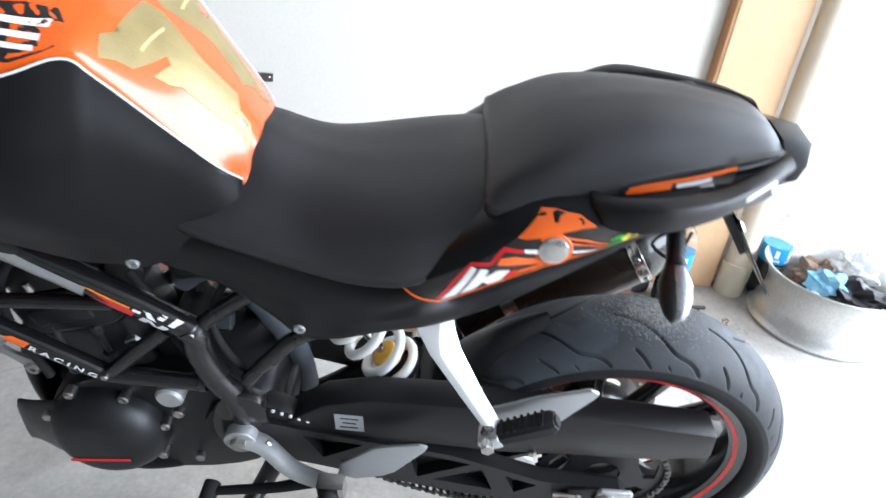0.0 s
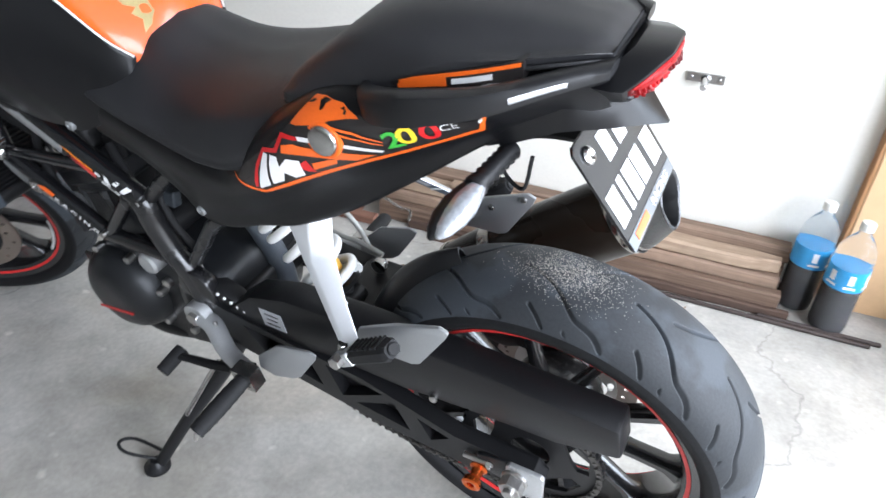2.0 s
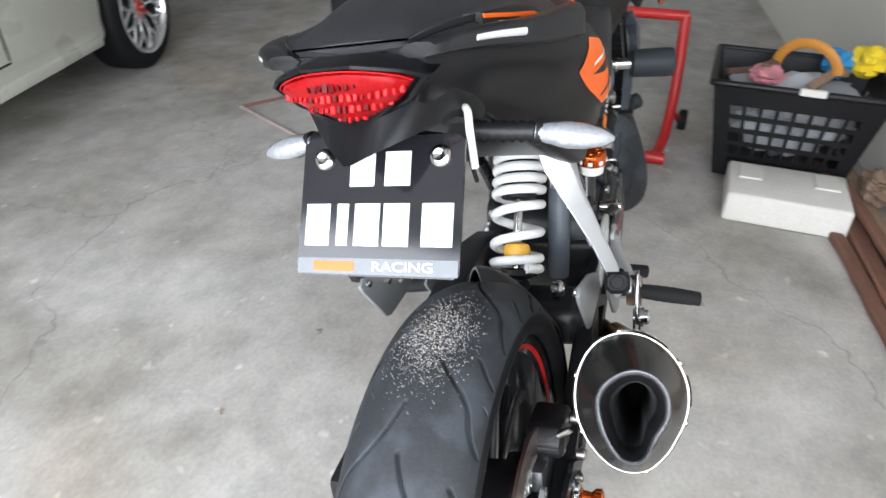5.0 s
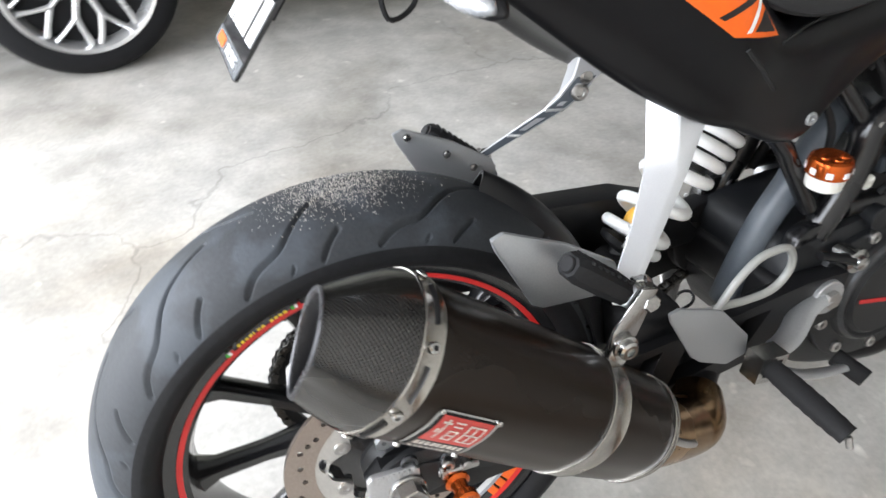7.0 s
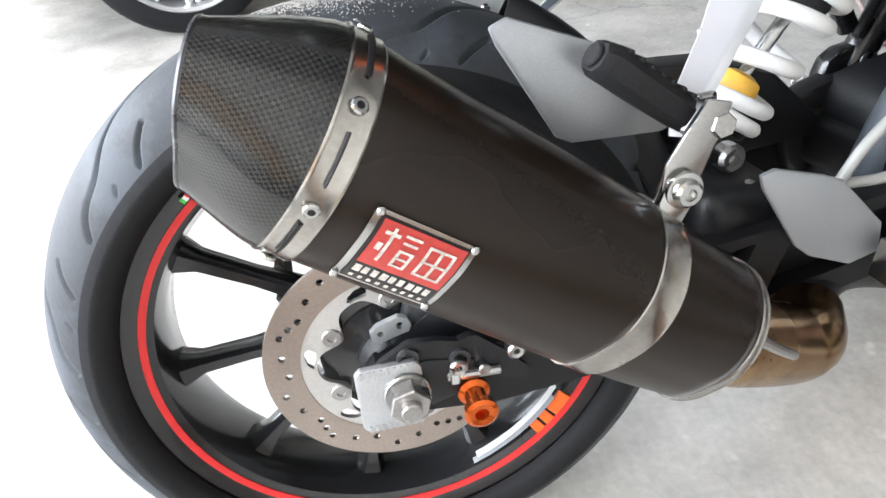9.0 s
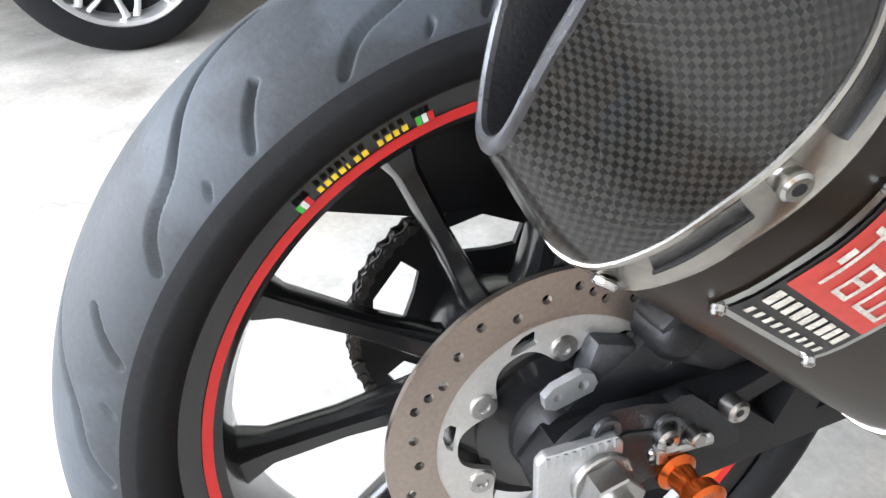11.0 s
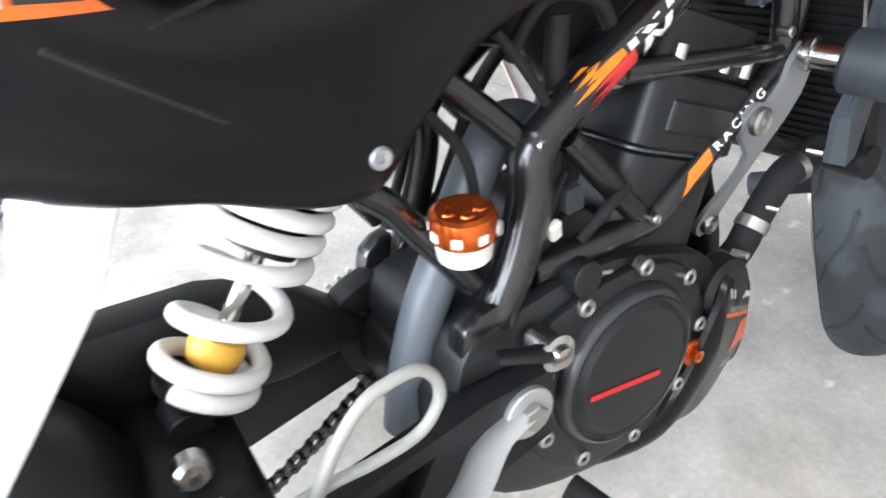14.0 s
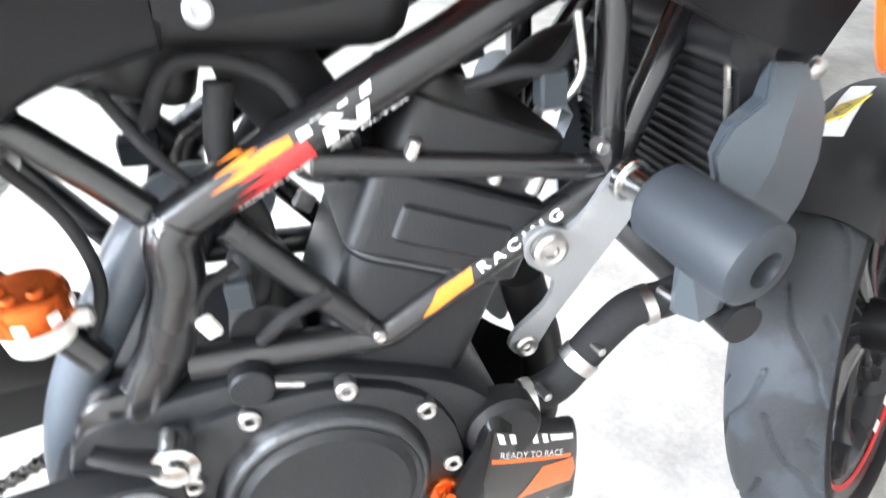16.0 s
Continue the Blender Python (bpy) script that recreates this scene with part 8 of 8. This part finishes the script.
# longer boards that run on behind the pile
RUST = "red-brown stained board lying along the wall"
plank(-1.92, -0.88, 0.170, 0.150, 0.0, 0.050, 0.030, 3, RUST)
plank(-1.90, -0.90, 0.090, 0.085, 0.0, 0.055, 0.040, 1, PALE)
plank(-1.50, -0.86, 0.030, 0.030, 0.0, 0.050, 0.070, 3, RUST)
plank(-1.42, -0.80, 0.215, 0.195, 0.0, 0.036, 0.028, 3, RUST)
plank(-1.66, -0.98, 0.150, 0.112, 0.052, 0.032, 0.024, 3, RUST)
plank(-1.75, -1.00, 0.128, 0.118, 0.0, 0.018, 0.050, 2, DARK)
for a, b, r in (((-0.50, 0.184), (0.560, 0.196), 0.006), ((-0.42, 0.200), (0.50, 0.184), 0.0045), ((0.30, 0.178), (0.585, 0.178), 0.006)):
    bm = rod(B(), by_wall(*a, r), by_wall(*b, r), r, 10)
    tagged(part("metal_bar", bm, DARKBAR), "thin dark metal bar lying on the floor", "metal bar", "metal bars")
tagged(part("conduit", rod(B(), by_wall(-1.39, 0.020, 0.010), by_wall(-2.35, 0.016, 0.66), 0.010, 12), GREYPIPE), "grey plastic conduit leaning along the wall", "pipe")
# tangle of bright chain
ch = []
for k in range(46):
    f = k / 45
    ch.append(by_wall(-0.86 + 0.16 * f + 0.016 * math.sin(9 * f), 0.10 + 0.085 * f + 0.016 * math.cos(11 * f), 0.100 - 0.085 * max(0, f - 0.25) + 0.006 * math.sin(23 * f)))
bm = B()
for k, (p, q) in enumerate(zip(ch, ch[1:])):
    m = between(p, q) @ Euler((radians(90 * (k % 2) + 20), 0, 0)).to_matrix()
    L = (q - p).length * 0.85
    tube(bm, [(p + q) / 2 + m @ Vector((L * math.cos(w), 0.0048 * math.sin(w), 0)) for w in (2 * math.pi * j / 8 for j in range(8))], 0.0013, 5, closed=True)
tagged(part("loose_chain", bm, CHROME, smooth=60), "bright steel chain tangled on the planks", "chain")
# leaf scraps and grit on the floor
random.seed(8)
for x, y, s in ((-0.09, 0.66, 0.014), (0.02, 0.74, 0.006), (-0.14, 0.80, 0.005), (0.13, 0.80, 0.004), (-0.55, -0.55, 0.006), (-0.25, -0.62, 0.005), (0.62, 0.82, 0.012)):
    bm = B()
    for k in range(6):
        a = random.uniform(0, 6.28)
        c = Vector((random.uniform(-s, s), random.uniform(-s, s), 0.002 + 0.002 * k))
        d = Vector((math.cos(a), math.sin(a), random.uniform(-0.1, 0.25))) * s * 0.8
        n = Vector((-math.sin(a), math.cos(a), 0)) * s * 0.35
        skin(bm, [[c - d, c + n, c + d, c - n], [c - d + Vector((0, 0, 0.0008)), c + n + Vector((0, 0, 0.0008)), c + d + Vector((0, 0, 0.0008)), c - n + Vector((0, 0, 0.0008))]])
    tagged(part("leaf_scrap", bm, WOODS[0], at=(x, y, 0.001)), "small dry leaf scrap on the concrete floor", "leaf", "scraps on the floor")


# -- bottles --
def bottle(x, y, fill, z=0.0, turn=0.0, lie=None, group="bottles by the post"):
    b = thing("water_bottle", "clear plastic bottle part filled with dark liquid, blue label", "bottle", pose(x, y, z, *(lie or (0, 0, turn))), group)
    prof = [(0.004, 0.030), (0.0, 0.036), (0.006, 0.042), (0.018, 0.0440)]
    for k in range(7):
        zz = 0.03 + 0.016 * k
        prof += [(zz, 0.0440), (zz + 0.005, 0.0415), (zz + 0.010, 0.0440)]
    prof += [(0.150, 0.0435), (0.152, 0.0425), (0.205, 0.0425), (0.208, 0.0440), (0.232, 0.0410), (0.255, 0.030), (0.272, 0.0175), (0.280, 0.0140), (0.296, 0.0135)]
    part("bottle_wall", lathe(B(), prof, 28, axis=(0, 0, 1)), PET, b, "clear ribbed plastic", 60)
    inner = [(q + 0.002, r - 0.0016) for q, r in prof if q + 0.002 < fill]
    part("liquid", lathe(B(), inner + [(fill, 0.040)], 28, axis=(0, 0, 1)), COLA, b, "dark liquid", 60)
    part("label", lathe(B(), [(0.134, 0.0440), (0.134, 0.0450), (0.190, 0.0450), (0.190, 0.0425)], 28, axis=(0, 0, 1)), BLUE, b, "blue paper label", 60)
    for k in range(4):
        a = radians(-150 + 55 * k)
        for zz, w, h in ((0.168, 0.013, 0.026), (0.146, 0.026, 0.006)):
            c = Vector((math.cos(a) * 0.0452, math.sin(a) * 0.0452, zz))
            part("label_mark", box(B(), c, (0.001, w, h), Euler((0, 0, a)).to_matrix(), 0), WHITE2, b)
    part("cap", lathe(B(), [(0.285, 0.0150), (0.286, 0.0158), (0.303, 0.0156), (0.306, 0.0140), (0.306, 0.001)], 24, axis=(0, 0, 1)), WHITEP, b, "white screw cap")
    return b


bottle(0.46, 0.92, 0.150, turn=15)
bottle(0.38, 0.985, 0.150, turn=70)
bottle(0.815, 1.030, 0.165, turn=40)

# -- alloy car rim lying flat, with rubbish inside --
rim = thing("car_rim", "dull alloy car rim lying flat on the floor", "car rim", pose(0.93, 0.885, 0, 0, 0, 0))
prof = [(0.0, 0.190), (0.004, 0.200), (0.012, 0.202), (0.020, 0.192), (0.030, 0.188), (0.042, 0.186), (0.052, 0.178), (0.075, 0.172), (0.120, 0.172), (0.148, 0.178), (0.165, 0.186), (0.178, 0.198), (0.186, 0.2045), (0.190, 0.203), (0.188, 0.197), (0.176, 0.188), (0.150, 0.172), (0.118, 0.165), (0.070, 0.163), (0.045, 0.160), (0.030, 0.120), (0.028, 0.050), (0.015, 0.050), (0.008, 0.17)]
part("barrel", lathe(B(), prof, 72, axis=(0, 0, 1), closed=True), DULL, rim, "dusty alloy barrel", 40)
part("face", lathe(B(), [(0.016, 0.16), (0.024, 0.16), (0.026, 0.03), (0.018, 0.03)], 48, axis=(0, 0, 1), closed=True), DULL, rim, smooth=40)


def crumple(name, label, category, c, s, m, seed, n=2):
    """A crushed lump: wrapping, rag or bag."""
    bm = B()
    bmesh.ops.create_icosphere(bm, subdivisions=n + 1, radius=1)
    rng = random.Random(seed)
    ph = [rng.uniform(0, 6.28) for _ in range(9)]
    for v in bm.verts:
        k = 1 + 0.22 * math.sin(5 * v.co.x + ph[0]) * math.sin(4 * v.co.y + ph[1]) + 0.16 * math.sin(9 * v.co.z + 6 * v.co.x + ph[2]) + rng.uniform(-0.10, 0.10)
        v.co = Vector((v.co.x * s[0] * k, v.co.y * s[1] * k, v.co.z * s[2] * k))
    ob = part(name, bm, m, smooth=30, at=c)
    return tagged(ob, label, category)


crumple("crushed_bottle", "crushed clear plastic bottle with a blue label", "bottle", (0.90, 0.85, 0.155), (0.060, 0.050, 0.045), PETB, 3)
crumple("plastic_wrap", "crumpled clear plastic wrapping", "plastic wrap", (1.01, 0.92, 0.175), (0.060, 0.050, 0.055), PETW, 5, 3)
crumple("black_bag", "crumpled black plastic bag in the rim", "plastic bag", (0.965, 0.84, 0.115), (0.10, 0.085, 0.065), BLACK, 7, 3)
crumple("paper_scrap", "dirty white paper scrap in the rim", "paper", (0.86, 0.82, 0.125), (0.045, 0.040, 0.020), WHITEP, 9)
crumple("brown_rag", "brown rag stuffed in the rim", "rag", (0.94, 0.96, 0.115), (0.09, 0.06, 0.06), WOODS[0], 13, 3)

# -- white foam box, basket and its odds and ends --
fb = thing("foam_box", "dirty white foam box lid on the floor", "foam box", pose(-1.545, 0.565, 0, 0, 0, -3))
part("box_body", box(B(), (0, 0, 0.048), (0.25, 0.35, 0.096), bev=0.012, seg=3), FOAM, fb)
for sy in (-0.11, 0.11):
    part("box_pad", box(B(), (-0.045, sy, 0.0985), (0.10, 0.07, 0.008), bev=0.003), FOAM, fb)
BZ = 0.02
bk = thing("laundry_basket", "black plastic lattice basket full of odds and ends", "basket", pose(-1.86, 0.56, 0.0, 0, 0, -4))
W0, W1, D0, D1, HB = 0.19, 0.25, 0.15, 0.20, 0.33
def wall_of(sign, along):
    def put(c):
        f = c.z / HB
        o = c.y
        if along == "y":
            return (sign * (D0 + (D1 - D0) * f) + sign * o, c.x * (W0 + (W1 - W0) * f), BZ + c.z)
        return (c.x * (D0 + (D1 - D0) * f), sign * (W0 + (W1 - W0) * f) + sign * o, BZ + c.z)
    return put
for sign in (-1, 1):
    for along in ("x", "y"):
        n = 8 if along == "y" else 6
        hl = []
        for r in range(5):
            for k in range(n):
                cx, cz = -0.82 + 1.64 * (k + 0.5) / n, 0.055 + 0.047 * r
                dx, dz = 0.62 / n, 0.016
                hl.append([(cx - dx, cz - dz), (cx + dx, cz - dz), (cx + dx, cz + dz), (cx - dx, cz + dz)])
        part("basket_side", prism(B(), [(-1, 0), (1, 0), (1, HB), (-1, HB)], -0.003, 0.003, 0, wall_of(sign, along), hl), BLACK, bk)
part("basket_floor", box(B(), (0, 0, BZ + 0.004), (2 * D0, 2 * W0, 0.008), bev=0.002), BLACK, bk)
rimp = [(D1 + 0.006, W1 + 0.006), (-D1 - 0.006, W1 + 0.006), (-D1 - 0.006, -W1 - 0.006), (D1 + 0.006, -W1 - 0.006)]
part("basket_rim", tube(B(), [Vector((x * k, y * q, BZ + HB)) for x, y in rimp for k, q in ((1, 0.92 if x * y > 0 else 1), (1 if x * y > 0 else 0.92, 1), (0.92 if x * y > 0 else 1, 1), (1, 1 if x * y > 0 else 0.92))][:16], 0.011, 8, closed=True), BLACK, bk, smooth=60)
part("rim_label", box(B(), (D1 + 0.012, 0.03, BZ + HB + 0.004), (0.016, 0.075, 0.022), bev=0.003), WHITEP, bk, "white paper strip on the rim")
for c, s, r, m, name, label, cat in (((-1.80, 0.62, 0.35), (0.03, 0.14, 0.016), (10, 25, 60), 1, "wood_offcut", "pale wood offcut in the basket", "wood"), ((-1.90, 0.48, 0.36), (0.03, 0.20, 0.020), (-8, 15, 70), 0, "wood_offcut", "brown wood offcut in the basket", "wood"), ((-1.84, 0.41, 0.35), (0.025, 0.18, 0.02), (0, -20, 30), 2, "wood_offcut", "dark wood offcut in the basket", "wood"), ((-1.95, 0.68, 0.37), (0.03, 0.16, 0.02), (14, 0, 100), 0, "wood_offcut", "brown wood offcut in the basket", "wood")):
    ob = part(name, box(B(), (0, 0, 0), s, bev=0.003), WOODS[m])
    ob.matrix_world = pose(*c, *r)
    tagged(ob, label, cat, "wood offcuts in the basket")
arch = [Vector((0.10 * math.cos(radians(a)), 0, 0.10 * math.sin(radians(a)))) for a in range(0, 181, 15)]
ob = part("plastic_hook", tube(B(), arch, 0.017, 10, flat=0.6), AMBER)
ob.matrix_world = pose(-1.88, 0.58, 0.345, 10, -10, 60)
tagged(ob, "amber plastic hook sticking out of the basket", "plastic hook")
crumple("blue_cloth", "blue cloth bundle in the basket", "cloth", (-1.93, 0.68, 0.375), (0.05, 0.045, 0.04), BLUE, 31)
crumple("yellow_bag", "bright yellow plastic bag in the basket", "plastic bag", (-1.92, 0.76, 0.385), (0.06, 0.05, 0.045), YELLOW, 33)
crumple("grey_cloth", "grey cloth filling the basket", "cloth", (-1.86, 0.56, 0.21), (0.145, 0.18, 0.12), GREY2, 35, 3)
crumple("pink_bag", "faded pink bag in the basket", "plastic bag", (-1.81, 0.46, 0.345), (0.05, 0.05, 0.03), PINK, 36)
crumple("coconut_husk", "brown dry husk beside the planks", "husk", (-1.66, 0.835, 0.072), (0.075, 0.038, 0.045), WOODS[0], 41, 3)

# -- red paddock stand ahead of the front wheel --
ps = thing("paddock_stand", "red tubular paddock stand with small black wheels", "paddock stand")
for s, y in ((1, -0.15), (-1, 0.16)):
    part("stand_arm", tube(B(), [(-1.78, y, 0.022), (-1.88, y - 0.02 * s, 0.050), (-1.97, y - 0.03 * s, 0.13), (-2.03, y - 0.03 * s, 0.27), (-2.07, y - 0.02 * s, 0.45)], 0.019, 12, 5), REDP, ps, smooth=60)
    part("stand_foot", rod(B(), (-1.775, y - 0.035, 0.022), (-1.775, y + 0.035, 0.022), 0.022, 14), REDP, ps)
    part("stand_wheel", lathe(B(), [(-0.016, 0.012), (-0.016, 0.034), (-0.012, 0.040), (0.012, 0.040), (0.016, 0.034), (0.016, 0.012)], 24, (-2.13, y - s * 0.085, 0.040)), RUBBER, ps, "small black wheel")
    part("wheel_bracket", tube(B(), [(-1.97, y - 0.03 * s, 0.13), (-2.06, y - s * 0.06, 0.08), (-2.13, y - s * 0.065, 0.040)], 0.010, 8), REDP, ps)
part("cross_tube", rod(B(), (-2.07, -0.18, 0.45), (-2.07, 0.19, 0.45), 0.019, 14), REDP, ps)

# -- thin rusty red frame lying on the floor --
rf = thing("red_frame", "thin rusty red metal frame lying on the floor", "metal frame")
cn = [Vector((-1.76, -1.55, 0.008)), Vector((-1.43, -0.92, 0.008)), Vector((-1.82, -0.85, 0.008)), Vector((-2.08, -1.31, 0.008))]
for a, b, m in zip(cn, cn[1:] + cn[:1], (PALEBAR, RUSTR, RUSTR, RUSTR)):
    part("frame_bar", rod(B(), a, b, 0.006, 8), m, rf)
part("frame_bar", rod(B(), (cn[0] + cn[3]) / 2 + Vector((0, 0, 0.014)), (cn[1] + cn[2]) / 2 + Vector((0, 0, 0.014)), 0.007, 8), RUSTR, rf)

# -- spare tyre standing further back --
tp = thing("spare_tyre", "black car tyre standing upright on the floor", "tyre", pose(-2.24, -1.21, 0.29, 0, -4, 24))
part("tyre_body", lathe(B(), [(-0.07, 0.19), (-0.088, 0.205), (-0.092, 0.24), (-0.082, 0.275), (-0.05, 0.289), (0.05, 0.289), (0.082, 0.275), (0.092, 0.24), (0.088, 0.205), (0.07, 0.19)], 64, closed=True), SIDEWALL, tp, smooth=50)
for y in (-0.03, 0.0, 0.03):
    part("tread_rib", lathe(B(), [(y - 0.010, 0.288), (y - 0.009, 0.292), (y + 0.009, 0.292), (y + 0.010, 0.288)], 64, closed=True), SIDEWALL, tp)

# -- pale parked car --
cdir = Vector((-2.51, -0.62, 0)).normalized()
cout = Vector((0.62, -2.51, 0)).normalized() * -1
car = thing("parked_car", "pale cream-green parked car with silver mesh wheels", "car", Matrix(((cdir.x, cout.x, 0, 0.36), (cdir.y, cout.y, 0, -1.66), (0, 0, 1, 0), (0, 0, 0, 1))))


def car_wheel(x, y, s):
    w = part("wheel", lathe(B(), [(-0.095 * s, 0.195), (-0.10 * s, 0.225), (-0.096 * s, 0.262), (-0.075 * s, 0.283), (-0.04 * s, 0.2875), (0.04 * s, 0.2875), (0.075 * s, 0.283), (0.096 * s, 0.262), (0.10 * s, 0.225), (0.095 * s, 0.200), (0.06 * s, 0.195)], 72), SIDEWALL, car, "black road tyre on a mesh rim", 50, (x, y, 0.2875))
    part("rim_lip", lathe(B(), [(0.100 * s, 0.200), (0.104 * s, 0.210), (0.100 * s, 0.214), (0.085 * s, 0.208), (0.060 * s, 0.194), (0.02 * s, 0.186), (0.02 * s, 0.182), (0.065 * s, 0.188), (0.090 * s, 0.196)], 72, closed=True), RIMSILVER, w, "polished rim lip", 40)
    # near-black disc: shade behind the spokes is put into its colour
    part("wheel_shade", lathe(B(), [(0.0, 0.19), (0.012 * s, 0.185), (0.012 * s, 0.02)], 40), MATTDARK, w)
    part("brake_drum", lathe(B(), [(0.010 * s, 0.11), (0.035 * s, 0.108), (0.038 * s, 0.04)], 40), STEEL, w)
    for k in range(10):
        a = 2 * math.pi * k / 10
        def at(r, d, yy):
            return Vector((math.cos(a + d) * r, yy * s, math.sin(a + d) * r))
        part("spoke", tube(B(), [at(0.045, 0, 0.070), at(0.085, 0, 0.075), at(0.118, 0, 0.080)], [0.0125, 0.010, 0.011], 8, flat=0.8), RIMSILVER, w, smooth=50)
        for d in (-1, 1):
            part("spoke_fork", tube(B(), [at(0.112, 0, 0.080), at(0.155, d * 0.16, 0.084), at(0.192, d * 0.25, 0.082)], [0.010, 0.0085, 0.011], 8, 2, flat=0.8), RIMSILVER, w, smooth=50)
    part("hub_face", lathe(B(), [(0.05 * s, 0.062), (0.074 * s, 0.058), (0.078 * s, 0.048), (0.078 * s, 0.03)], 36), RIMSILVER, w, smooth=40)
    for k in range(4):
        a = 2 * math.pi * (k + 0.5) / 4
        part("lug_nut", rod(B(), (math.cos(a) * 0.045, 0.07 * s, math.sin(a) * 0.045), (math.cos(a) * 0.045, 0.088 * s, math.sin(a) * 0.045), 0.009, 6), REDP, w)
    part("centre_cap", lathe(B(), [(0.075 * s, 0.026), (0.086 * s, 0.025), (0.089 * s, 0.020), (0.089 * s, 0.001)], 28), REDP, w, "red centre cap")
    part("cap_bar", box(B(), (0, 0.0895 * s, 0), (0.028, 0.001, 0.006), bev=0), WHITE2, w)
    return w


WB = 2.55
for x in (0.0, WB):
    car_wheel(x, -0.09, 1)
    car_wheel(x, -1.50, -1)


def arch_cut(cx, r, n=14):
    return [(cx + r * math.cos(a), 0.2875 + r * math.sin(a)) for a in np.linspace(math.pi * 1.06, -math.pi * 0.06, n)]


outl = [(-0.78, 0.30), (-0.70, 0.24)] + arch_cut(0, 0.335) + [(0.45, 0.235), (2.1, 0.235)] + arch_cut(WB, 0.335) + [(3.20, 0.25), (3.32, 0.34), (3.30, 0.58), (3.10, 0.74), (2.30, 0.86), (0.9, 0.90), (-0.2, 0.92), (-0.72, 0.86), (-0.80, 0.60)]
part("body", prism(B(), outl, -1.585, -0.005, 0.03), CARP, car, "pale cream-green painted body", 40)
# near-black box carries the shade beneath the car in its colour
part("underbody", box(B(), (1.28, -0.80, 0.30), (3.6, 1.20, 0.12), bev=0.01), MATTDARK, car)
part("cabin", prism(B(), [(-0.62, 0.90), (-0.30, 1.38), (0.0, 1.43), (1.05, 1.42), (1.25, 1.36), (2.05, 0.87)], -1.45, -0.14, 0.05), CARP, car, "", 40)
part("side_window", prism(B(), [(-0.35, 0.96), (-0.18, 1.32), (0.42, 1.36), (0.42, 0.95)], -0.142, -0.136, 0), CARGLASS, car, "dark side window")
part("side_window", prism(B(), [(0.50, 0.95), (0.50, 1.36), (1.08, 1.35), (1.72, 0.92)], -0.142, -0.136, 0), CARGLASS, car, "dark side window")
for x0, x1 in ((0.40, 0.47), (1.58, 1.66)):
    part("door_seam", tube(B(), [(x0, -0.004, 0.90), (x0, -0.004, 0.40), (x0 + (0.08 if x0 < 1 else 0.0), -0.004, 0.33)], 0.004, 6, 3), MATTDARK, car)
part("door_seam", tube(B(), [(0.48, -0.004, 0.325), (1.58, -0.004, 0.320)], 0.004, 6), MATTDARK, car)
part("door_handle", box(B(), (0.62, 0.008, 0.78), (0.15, 0.022, 0.028), bev=0.008, seg=2), CARP, car)
part("sill", prism(B(), [(0.36, 0.215), (2.16, 0.215), (2.16, 0.262), (0.36, 0.262)], -0.06, 0.008, 0.012), CARP, car, "pale sill below the doors", 40)
